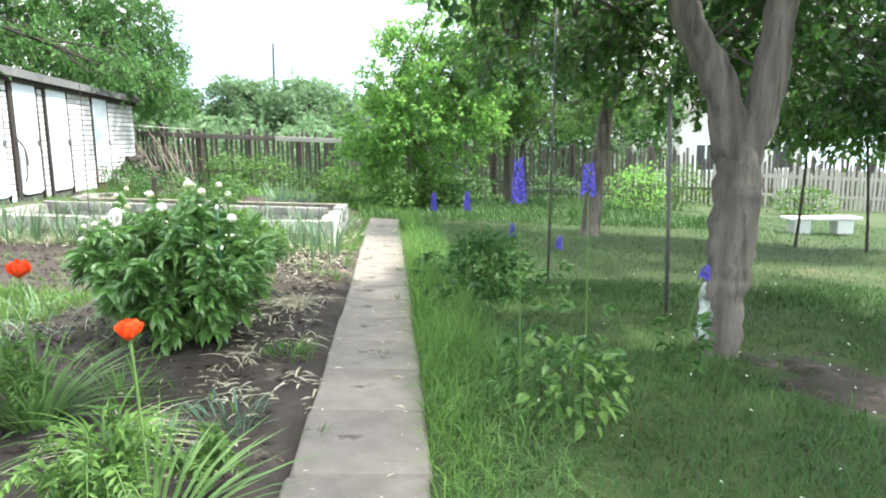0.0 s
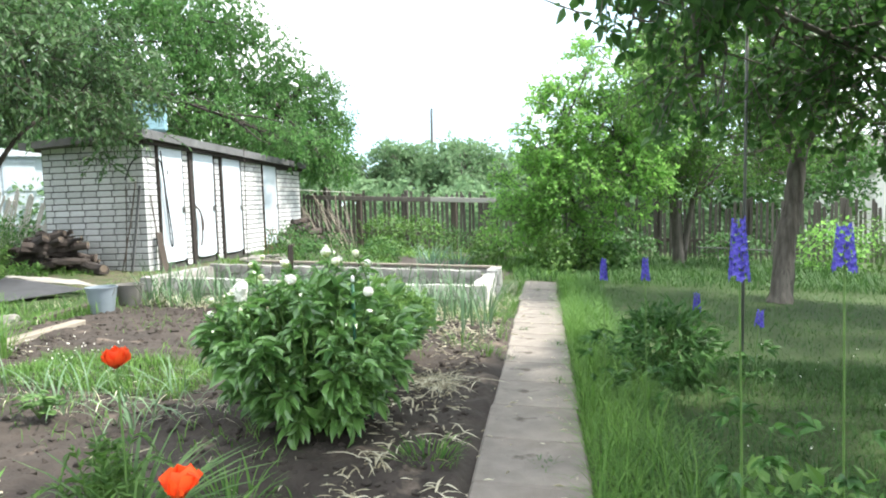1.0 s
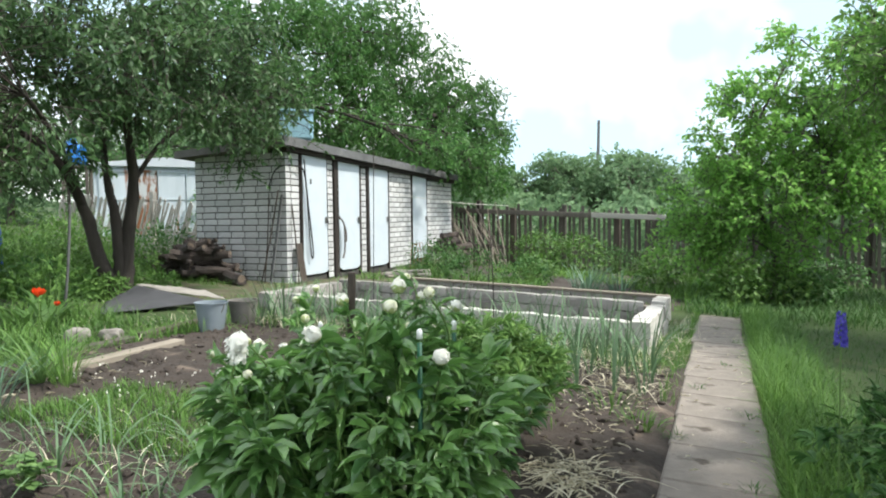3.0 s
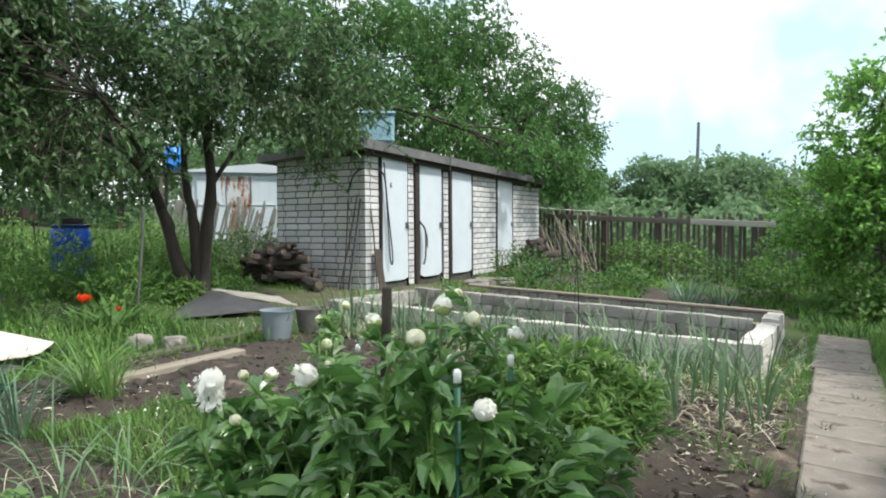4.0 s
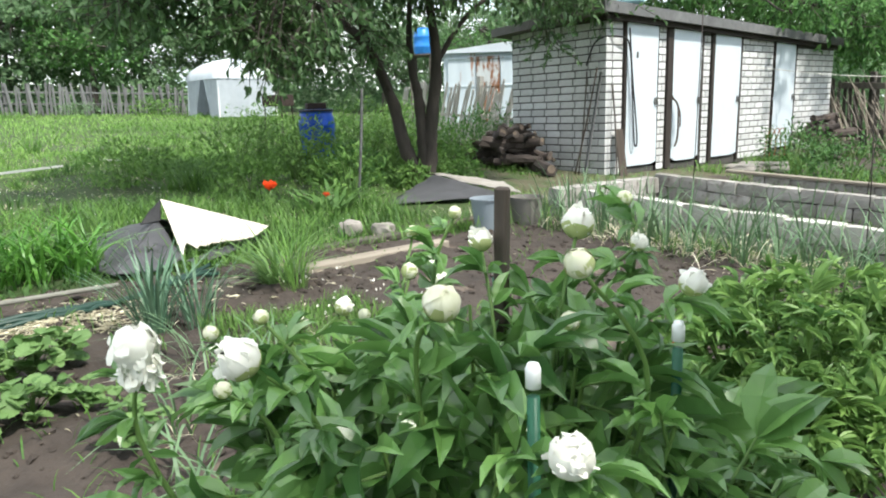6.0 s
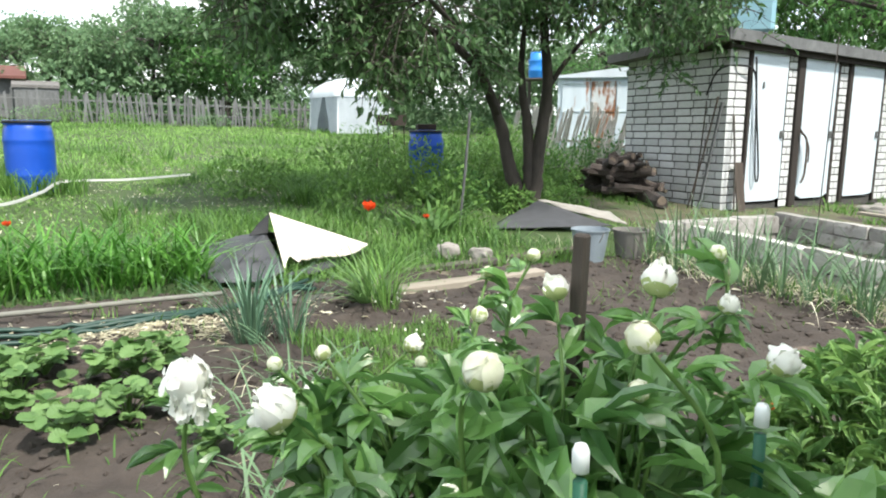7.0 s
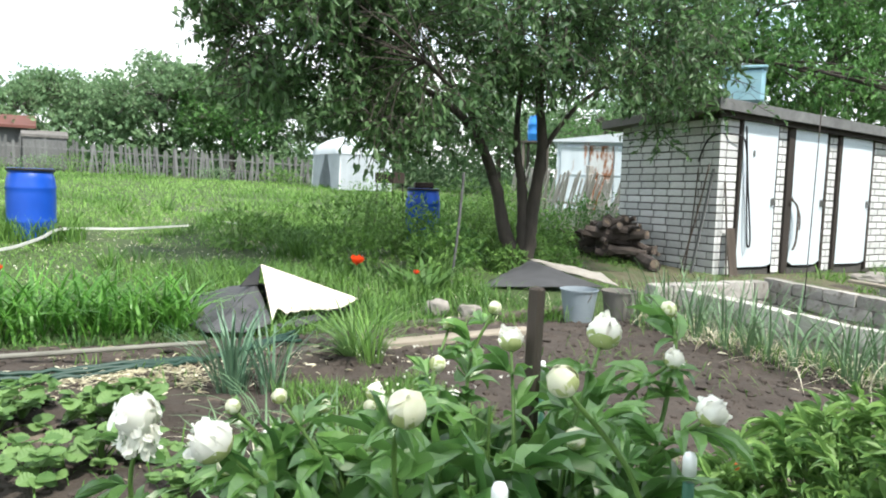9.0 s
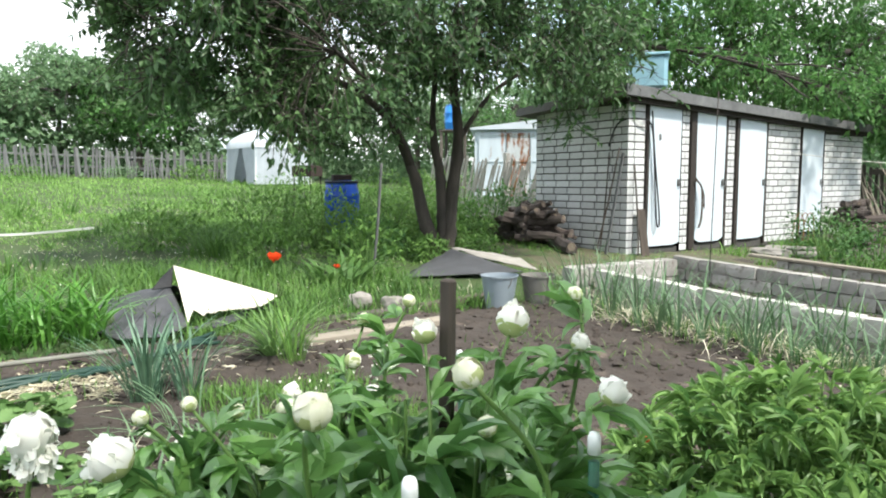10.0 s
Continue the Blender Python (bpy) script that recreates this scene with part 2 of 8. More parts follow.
    "steel": material("dull_steel_pole", (0.10, 0.10, 0.10), (0.22, 0.22, 0.21), 0.55, 12, 0.2, metal=0.5),
    "cap": material("white_plastic_cap", (0.78, 0.80, 0.80), (0.88, 0.89, 0.88), 0.4, 10, 0.05),
    "stake_green": material("green_coated_stake", (0.008, 0.075, 0.04), (0.018, 0.12, 0.065), 0.4, 10, 0.1),
    "bench": material("white_bench_paint", (0.66, 0.67, 0.66), (0.80, 0.81, 0.80), 0.6, 6, 0.2),
    "rubble": material("grey_rubble_stone", (0.17, 0.155, 0.14), (0.36, 0.335, 0.30), 0.9, 8, 0.6),
    "jug": material("bright_blue_plastic", (0.02, 0.17, 0.55), (0.04, 0.28, 0.75), 0.35, 4, 0.05),
    "rope": material("pale_rope", (0.5, 0.48, 0.44), (0.68, 0.66, 0.62), 0.8, 20, 0.1),
}
# ---- mesh helpers ----


class Shape:
    """Collects vertices and faces of one mesh."""

    def __init__(self):
        self.v, self.f, self.n = [], {3: [], 4: []}, 0

    def add(self, verts, tris=None, quads=None):
        verts = np.asarray(verts, float).reshape(-1, 3)
        for k, fs in ((3, tris), (4, quads)):
            if fs is not None and len(fs):
                self.f[k].append(np.asarray(fs, int).reshape(-1, k) + self.n)
        self.v.append(verts)
        self.n += len(verts)
        return self

    def mesh(self, name, mat, smooth=False):
        me = bpy.data.meshes.new(name)
        v = np.concatenate(self.v) if self.v else np.zeros((0, 3))
        groups = [(k, np.concatenate(fs)) for k, fs in self.f.items() if fs]
        loops = np.concatenate([g.ravel() for _, g in groups])
        totals = np.concatenate([np.full(len(g), k) for k, g in groups])
        starts = np.concatenate([[0], np.cumsum(totals)[:-1]])
        me.vertices.add(len(v))
        me.vertices.foreach_set("co", v.ravel())
        me.loops.add(len(loops))
        me.loops.foreach_set("vertex_index", loops.astype(np.int32))
        me.polygons.add(len(totals))
        me.polygons.foreach_set("loop_start", starts.astype(np.int32))
        me.polygons.foreach_set("loop_total", totals.astype(np.int32))
        me.polygons.foreach_set("use_smooth", np.full(len(totals), bool(smooth)))
        me.update(calc_edges=True)
        me.validate()
        me.materials.append(mat)
        return me


def thing(name, at, label, category, group="", kind="", turn=0.0):
    ob = new(name)
    ob.empty_display_size = 0.1
    ob.matrix_basis = pose(*at, 0, 0, turn)
    return tagged(ob, label, category, group, kind)


def part(name, shape, mat, parent, label="", smooth=False, m=None):
    """One mesh object under a thing or a part; shape: a Shape or a ready mesh, in the parent's own space."""
    me = shape if isinstance(shape, bpy.types.Mesh) else shape.mesh(name, mat, smooth)
    ob = new(name, me)
    ob.parent = parent
    if m is not None:
        ob.matrix_basis = m
    return tagged(ob, label)


def single(name, shape, mat, label, category, group="", kind="", smooth=False, at=(0, 0, 0), turn=0.0):
    """A thing that is one mesh."""
    ob = new(name, shape.mesh(name, mat, smooth))
    ob.matrix_basis = pose(*at, 0, 0, turn)
    return tagged(ob, label, category, group, kind)


def box(sh, lo, hi, bevel=0.004, m=None):
    """A box with chamfered edges between two corners."""
    lo, hi = np.minimum(lo, hi).astype(float), np.maximum(lo, hi).astype(float)
    b = min(bevel, 0.45 * float((hi - lo).min()))
    verts, index = [], {}
    for sx in (0, 1):
        for sy in (0, 1):
            for sz in (0, 1):
                c = np.where((sx, sy, sz), hi, lo)
                inward = np.where((sx, sy, sz), -1, 1) * b
                for axis in range(3):
                    p = c + inward
                    p[axis] = c[axis]
                    index[(sx, sy, sz, axis)] = len(verts)
                    verts.append(p)
    quads, tris = [], []
    for axis in range(3):
        o1, o2 = (axis + 1) % 3, (axis + 2) % 3
        for s in (0, 1):
            ring = []
            for a, c in ((0, 0), (1, 0), (1, 1), (0, 1)):
                k = [0, 0, 0]
                k[axis], k[o1], k[o2] = s, a, c
                ring.append(index[(*k, axis)])
            quads.append(ring if s else ring[::-1])
        for a in (0, 1):
            for c in (0, 1):
                k0, k1 = [0, 0, 0], [0, 0, 0]
                k0[o1], k0[o2], k1[o1], k1[o2] = a, c, a, c
                k0[axis], k1[axis] = 0, 1
                q = [index[(*k0, o1)], index[(*k1, o1)], index[(*k1, o2)], index[(*k0, o2)]]
                quads.append(q if a != c else q[::-1])
    for sx in (0, 1):
        for sy in (0, 1):
            for sz in (0, 1):
                t = [index[(sx, sy, sz, a)] for a in range(3)]
                tris.append(t if (sx + sy + sz) % 2 else t[::-1])
    verts = np.array(verts)
    if m is not None:
        verts = np.array([(m @ Vector(p))[:] for p in verts])
    return sh.add(verts, tris, quads)


def tube(sh, pts, radii, sides=8, cap=True, wobble=0.0):
    """A tapered tube along a line of points."""
    pts = np.asarray(pts, float)
    n = len(pts)
    radii = np.broadcast_to(np.asarray(radii, float), (n,))
    tang = np.gradient(pts, axis=0)
    tang /= np.linalg.norm(tang, axis=1, keepdims=True) + 1e-9
    ref = np.array((0.0, 0.0, 1.0)) if abs(tang[0][2]) < 0.9 else np.array((1.0, 0.0, 0.0))
    u = np.cross(tang[0], ref)
    u /= np.linalg.norm(u)
    ang = np.linspace(0, 2 * np.pi, sides, endpoint=False)
    verts = []
    for i in range(n):
        u = u - tang[i] * np.dot(u, tang[i])
        u /= np.linalg.norm(u) + 1e-9
        w = np.cross(tang[i], u)
        r = radii[i] * (1 + wobble * np.array([noise.noise(Vector((math.cos(a) * 1.3, math.sin(a) * 1.3, i * 0.6 + pts[0][0] * 7)))
                                              for a in ang])) if wobble else radii[i]
        verts.append(pts[i] + (np.cos(ang) * r)[:, None] * u + (np.sin(ang) * r)[:, None] * w)
    verts = np.concatenate(verts)
    i, j = np.meshgrid(np.arange(n - 1), np.arange(sides), indexing="ij")
    a = (i * sides + j).ravel()
    b = (i * sides + (j + 1) % sides).ravel()
    quads = np.stack([a, b, b + sides, a + sides], 1)
    tris = []
    if cap:
        verts = np.concatenate([verts, pts[[0, -1]]])
        for k in range(sides):
            tris.append((n * sides, (k + 1) % sides, k))
            tris.append((n * sides + 1, (n - 1) * sides + k, (n - 1) * sides + (k + 1) % sides))
    return sh.add(verts, tris, quads)


def bend(points, steps=8):
    """A smooth line through a few points."""
    p = np.asarray(points, float)
    out = []
    for i in range(len(p) - 1):
        p0, p1, p2, p3 = p[max(i - 1, 0)], p[i], p[i + 1], p[min(i + 2, len(p) - 1)]
        for t in np.linspace(0, 1, steps, endpoint=False):
            out.append(0.5 * (2 * p1 + (p2 - p0) * t + (2 * p0 - 5 * p1 + 4 * p2 - p3) * t ** 2 + (3 * p1 - p0 - 3 * p2 + p3) * t ** 3))
    out.append(p[-1])
    return np.array(out)


def lathe(sh, profile, sides=28, centre=(0, 0, 0)):
    """A turned body from (radius, height) pairs."""
    pr = np.asarray(profile, float)
    ang = np.linspace(0, 2 * np.pi, sides, endpoint=False)
    v = np.stack([np.outer(pr[:, 0], np.cos(ang)), np.outer(pr[:, 0], np.sin(ang)), np.repeat(pr[:, 1:2], sides, 1)], -1)
    v = v.reshape(-1, 3) + np.asarray(centre, float)
    i, j = np.meshgrid(np.arange(len(pr) - 1), np.arange(sides), indexing="ij")
    a, b = (i * sides + j).ravel(), (i * sides + (j + 1) % sides).ravel()
    return sh.add(v, None, np.stack([a, b, b + sides, a + sides], 1))


def unit(a):
    return a / (np.linalg.norm(a, axis=-1, keepdims=True) + 1e-9)


def rand_dirs(n, up=0.0, rng=RNG):
    d = rng.normal(size=(n, 3))
    d[:, 2] += up
    return unit(d)


LEAF_FINE = (np.array([(0, 0, 0), (0.28, 0.5, 0.06), (0.28, -0.5, 0.06), (0.5, 0, -0.02), (0.68, 0.34, 0.0), (0.68, -0.34, 0.0),
                       (1, 0, -0.14)]),
             np.array([(0, 3, 1), (3, 4, 1), (3, 6, 4), (0, 2, 3), (3, 2, 5), (3, 5, 6)]))
LEAF_COARSE = (np.array([(0, 0, 0), (0.45, 0.5, 0.09), (0.45, -0.5, 0.09), (1, 0, -0.08)]), np.array([(0, 3, 1), (0, 2, 3)]))


def leaves(sh, at, along, up, length, width, template=LEAF_COARSE):
    """Many leaves: base points, directions, upper sides, lengths and widths."""
    tv, tf = template
    x = unit(np.asarray(along, float))
    y = unit(np.cross(np.asarray(up, float), x))
    z = np.cross(x, y)
    L, W = np.asarray(length, float).reshape(-1, 1, 1), np.asarray(width, float).reshape(-1, 1, 1)
    v = (at[:, None, :] + x[:, None, :] * tv[None, :, 0:1] * L + y[:, None, :] * tv[None, :, 1:2] * W
         + z[:, None, :] * tv[None, :, 2:3] * L)
    n, k = len(at), len(tv)
    f = (tf[None] + (np.arange(n) * k)[:, None, None]).reshape(-1, 3)
    return sh.add(v.reshape(-1, 3), f)


def straps(sh, at, heading, height, width, lean, droop=0.3, segs=4, fold=0.0):
    """Many strap leaves or grass blades that rise from the ground and bend over."""
    n = len(at)
    h = np.stack([np.cos(heading), np.sin(heading), np.zeros(n)], 1)
    side = np.stack([-np.sin(heading), np.cos(heading), np.zeros(n)], 1)
    s = np.linspace(0, 1, segs + 1)
    rows = []
    for i, t in enumerate(s):
        out = (lean * t + droop * t ** 2.6) * height
        up = height * (t - 0.5 * np.clip(lean + droop, 0, 1.4) ** 2 * t ** 2)
        c = at + h * out[:, None] + np.array((0, 0, 1.0)) * up[:, None]
        w = width * (1 - 0.12 * t if i < segs else 0.0) * (0.75 + 0.5 * t if t < 0.5 else 1.35 - 0.85 * t) * 0.5
        if i < segs:
            rows += [c - side * w[:, None], c + side * w[:, None]]
        else:
            rows += [c]
    v = np.stack(rows, 1)
    k = v.shape[1]
    base = (np.arange(n) * k)[:, None]
    q = np.concatenate([base + np.array((2 * i, 2 * i + 1, 2 * i + 3, 2 * i + 2)) for i in range(segs - 1)]) if segs > 1 else None
    t = base + np.array((2 * segs - 2, 2 * segs - 1, 2 * segs))
    return sh.add(v.reshape(-1, 3), t, q)
# ---- ground ----


def grid_sheet(x0, x1, y0, y1, nx, ny, height):
    xs, ys = np.linspace(x0, x1, nx), np.linspace(y0, y1, ny)
    gx, gy = np.meshgrid(xs, ys, indexing="ij")
    gz = np.array([height(x, y) for x, y in zip(gx.ravel(), gy.ravel())])
    v = np.stack([gx.ravel(), gy.ravel(), gz], 1)
    i, j = np.meshgrid(np.arange(nx - 1), np.arange(ny - 1), indexing="ij")
    a = (i * ny + j).ravel()
    return Shape().add(v, None, np.stack([a, a + ny, a + ny + 1, a + 1], 1))


def turf_height(x, y):
    return -0.012 + 0.02 * noise.noise(Vector((x * 0.7, y * 0.7, 0.3)))


def ground():
    sh = Shape()
    xs = np.concatenate([[-900, -300, -120, -60], np.linspace(-34, 12, 116), [20, 40, 90, 300, 900]])
    ys = np.concatenate([[-900, -300, -100, -30], np.linspace(-8, 24, 81), [34, 60, 120, 300, 900]])
    gx, gy = np.meshgrid(xs, ys, indexing="ij")
    gz = np.array([turf_height(x, y) for x, y in zip(gx.ravel(), gy.ravel())])
    i, j = np.meshgrid(np.arange(len(xs) - 1), np.arange(len(ys) - 1), indexing="ij")
    a = (i * len(ys) + j).ravel()
    sh.add(np.stack([gx.ravel(), gy.ravel(), gz], 1), None, np.stack([a, a + len(ys), a + len(ys) + 1, a + 1], 1))
    return single("ground", sh, M["turf"], "green turf and bare earth of a cottage garden", "ground", kind="structure", smooth=True)


ground()


def soil_height(x, y):
    lump = 0.035 * noise.noise(Vector((x * 2.3, y * 2.3, 4))) + 0.022 * noise.noise(Vector((x * 9, y * 9, 8))) + 0.012 * noise.noise(Vector((x * 23, y * 23, 2)))
    edge = min(1, (x + 4.4) / 0.25, (-0.24 - x) / 0.07, (y + 4) / 0.3, (7.0 - y) / 0.2)
    return 0.012 + (0.022 + lump) * max(edge, 0) - 0.03 * (1 - max(min(edge, 1), 0))


tagged(single("ground_soil_bed", grid_sheet(-4.4, -0.24, -4, 7.0, 152, 340, soil_height), M["soil"],
              "dark crumbly soil of the vegetable and flower bed", "soil", kind="structure", smooth=True))
tagged(single("ground_bare_patch", grid_sheet(1.85, 2.95, 2.1, 3.5, 40, 46, lambda x, y: -0.03 + 0.05 * max(0, 1 - ((x - 2.40) / 0.42) ** 2 - ((y - 2.8) / 0.65) ** 2 + 0.9 * noise.noise(Vector((x * 5, y * 5, 1)))) + 0.012 * noise.noise(Vector((x * 9, y * 9, 3)))),
              M["soil"], "bare dark earth at the foot of the apple tree", "soil", kind="structure", smooth=True))

single("ground_yard", grid_sheet(-9.0, -4.35, 7.55, 13.2, 60, 70, lambda x, y: -0.035 + 0.05 * max(0, min(1, (x + 9.0) / 0.6, (-4.35 - x) / 0.15, (y - 7.55) / 0.5, (13.2 - y) / 0.5)) + 0.012 * noise.noise(Vector((x * 4, y * 4, 9)))),
       M["yard"], "trodden brownish earth before the brick shed", "soil", kind="structure", smooth=True)

# ---- concrete slab path ----
path_root = thing("path", (0, 0, 0), "narrow path of worn square concrete slabs", "path", kind="structure")
SLAB_ENDS = [-3.7]
while SLAB_ENDS[-1] < 10.2:
    SLAB_ENDS.append(SLAB_ENDS[-1] + 0.535 + random.uniform(-0.03, 0.03))
for y0, y1 in zip(SLAB_ENDS, SLAB_ENDS[1:]):
    sh = Shape()
    dx = random.uniform(-0.012, 0.012)
    box(sh, (-0.235, y0 - (y0 + y1) / 2 + 0.003, -0.05), (0.235, y1 - (y0 + y1) / 2 - 0.003, 0), 0.012)
    part("slab", sh, M["concrete"], path_root,
         m=pose(-0.035 - 0.008 * max(0, (y0 + y1) / 2 - 4) + dx, (y0 + y1) / 2, 0.028 + random.uniform(-0.004, 0.004), random.uniform(-0.4, 0.4), random.uniform(-0.6, 0.6), random.uniform(-0.7, 0.7)))

# ---- brick shed with four white doors ----
SX, SY0, SY1, SB = -6.04, 9.78, 16.35, -7.76
shed = thing("shed", (SX, SY0, 0), "long white brick shed with four white doors", "shed")


def eaves(y):
    return 2.05 - 0.031 * (y - SY0)


def local_box(name, lo, hi, mat, label="", bevel=0.004, parent=shed):
    """A shed part given in world coordinates."""
    sh = Shape()
    off = np.array((SX, SY0, 0))
    box(sh, np.array(lo) - off, np.array(hi) - off, bevel)
    return part(name, sh, mat, parent, label)


# solid core behind the face bricks, with openings between the piers
DOORS = [(10.12, 10.86, 2.0), (11.08, 11.97, 1.98), (12.2, 13.06, 1.97), (14.1, 14.86, 1.86)]
core = Shape()
off = np.array((SX, SY0, 0))
piers, start = [], SY0
for a, b, top in DOORS:
    piers.append((start, a))
    start = b
piers.append((start, SY1))
for a, b in piers:
    box(core, np.array((SX - 0.14, a, -0.05)) - off + np.array((0, 0.005 if a == SY0 else 0, 0)), np.array((SX - 0.005, b, eaves(b) + 0.02)) - off, 0.002)
for a, b, top in DOORS:
    box(core, np.array((SX - 0.14, a, -0.05)) - off, np.array((SX - 0.005, b, 0.07)) - off, 0.002)
    box(core, np.array((SX - 0.14, a, top + 0.03)) - off, np.array((SX - 0.005, b, eaves(b) + 0.02)) - off, 0.002)
box(core, np.array((SB, SY0 + 0.005, -0.05)) - off, np.array((SX - 0.15, SY0 + 0.13, eaves(SY0) + 0.0)) - off, 0.002)
box(core, np.array((SB, SY0 + 0.14, -0.05)) - off, np.array((SB + 0.13, SY1 - 0.14, 1.9)) - off, 0.002)
box(core, np.array((SB, SY1 - 0.13, -0.05)) - off, np.array((SX - 0.15, SY1, eaves(SY1) - 0.02)) - off, 0.002)
shed_wall = part("wall", core, M["mortar"], shed, "grey mortar joints")

roof = Shape()
for i, (y0, y1) in enumerate(((SY0 - 0.22, SY1 + 0.2),)):
    v = [(x, y, eaves(y) + dz + (0.0 if x > -7 else -0.12)) for x in (SX + 0.14, SB - 0.2) for y in (y0, y1) for dz in (0.0, 0.11)]
    roof.add(np.array(v) - off, None, [(0, 2, 3, 1), (4, 5, 7, 6), (0, 1, 5, 4), (2, 6, 7, 3), (1, 3, 7, 5), (0, 4, 6, 2)])
part("roof", roof, M["roof"], shed, "low roof of grey roofing felt with moss")
fascia = Shape()
v = [(x, y, eaves(y) + dz) for x in (SX + 0.142, SX + 0.168) for y in (SY0 - 0.24, SY1 + 0.2) for dz in (-0.01, 0.125)]
fascia.add(np.array(v) - off, None, [(0, 2, 3, 1), (4, 5, 7, 6), (0, 1, 5, 4), (2, 6, 7, 3), (1, 3, 7, 5), (0, 4, 6, 2)])
part("fascia", fascia, M["wood_far"], shed, "weathered board along the roof edge")
beam = Shape()
v = [(x, y, eaves(y) + dz) for x in (SX + 0.015, SX + 0.09) for y in (SY0 - 0.1, SY1) for dz in (-0.075, -0.004)]
beam.add(np.array(v) - off, None, [(0, 2, 3, 1), (4, 5, 7, 6), (0, 1, 5, 4), (2, 6, 7, 3), (1, 3, 7, 5), (0, 4, 6, 2)])
part("eaves_beam", beam, M["wood_dark"], shed, "dark beam under the roof edge")


def door(a, b, top, left_post, right_post, bottom=0.1, cut=False, plain=False):
    """A sheet door in dark posts, in the shed's front."""
    root = new("door")
    root.parent = shed
    root.matrix_basis = pose(0, a - SY0, 0)
    tagged(root, "white painted sheet metal door")
    w = b - a
    if not plain:
        for y0, y1 in ((0.0, left_post), (w - right_post, w)):
            sh = Shape()
            box(sh, (-0.10, y0, 0.0), (0.035, y1, top + 0.05), 0.006)
            part("door_post", sh, M["wood_dark"], root, "dark stained door post")
    lo, hi = left_post + 0.008, w - right_post - 0.008
    sh = Shape()
    n = 7
    xs = np.linspace(lo, hi, n)
    rows = []
    for z in np.linspace(bottom, top, 9):
        for y in xs:
            r = 0.05 * (1 if cut else 0.6)
            zz = z
            if z == bottom:
                zz = bottom + (r * (1 - min((hi - y) / 0.09, (y - lo) / 0.09 if cut else 1, 1)))
            rows.append((0.028 + 0.004 * math.sin(5 * y + 3 * z + a), y, zz))
    front = np.array(rows)
    back = front - np.array((0.02, 0, 0))
    q = []
    for i in range(8):
        for j in range(n - 1):
            k = i * n + j
            q += [(k, k + 1, k + n + 1, k + n), (k + 63, k + n + 63, k + n + 64, k + 64)]
    rim = [i * n for i in range(9)] + [8 * n + j for j in range(1, n)] + [i * n + n - 1 for i in range(7, -1, -1)] + [j for j in range(n - 2, 0, -1)]
    for i in range(len(rim)):
        p0, p1 = rim[i], rim[(i + 1) % len(rim)]
        q.append((p0, p1, p1 + 63, p0 + 63))
    sh.add(np.concatenate([front, back]), None, q)
    leaf = part("door_leaf", sh, M["door"], root)
    hs = Shape()
    box(hs, (0.03, hi - 0.075, 0.9), (0.04, hi - 0.02, 1.0), 0.003)
    tube(hs, bend([(0.04, hi - 0.05, 0.98), (0.075, hi - 0.05, 0.96), (0.075, hi - 0.05, 0.90), (0.04, hi - 0.05, 0.87)], 4), 0.006, 6)
    part("handle", hs, M["steel"], leaf, "small steel latch")
    return root, lo, hi


d1 = door(*DOORS[0], 0.045, 0.0)
sh = Shape()
box(sh, (0.032, 0.25, 1.52), (0.04, 0.285, 1.60), 0.003)
part("keyhole_plate", sh, M["steel"], d1[0], "small dark plate")
door(*DOORS[1], 0.13, 0.055, cut=True)
door(*DOORS[2], 0.075, 0.045, bottom=0.09)
door(*DOORS[3], 0.02, 0.03, bottom=0.12)
# dark panels added behind the doors, for the shade inside the openings
for a, b, top in DOORS:
    local_box("dark_recess", (SX - 0.13, a + 0.01, 0.06), (SX - 0.11, b - 0.01, top + 0.04), M["wood_dark"], "dark panel for the shaded recess behind the door")

# ---- concrete block beds ----
BT = 0.105


def bed_y(x, y0):
    return y0 + BT * (x + 0.62)


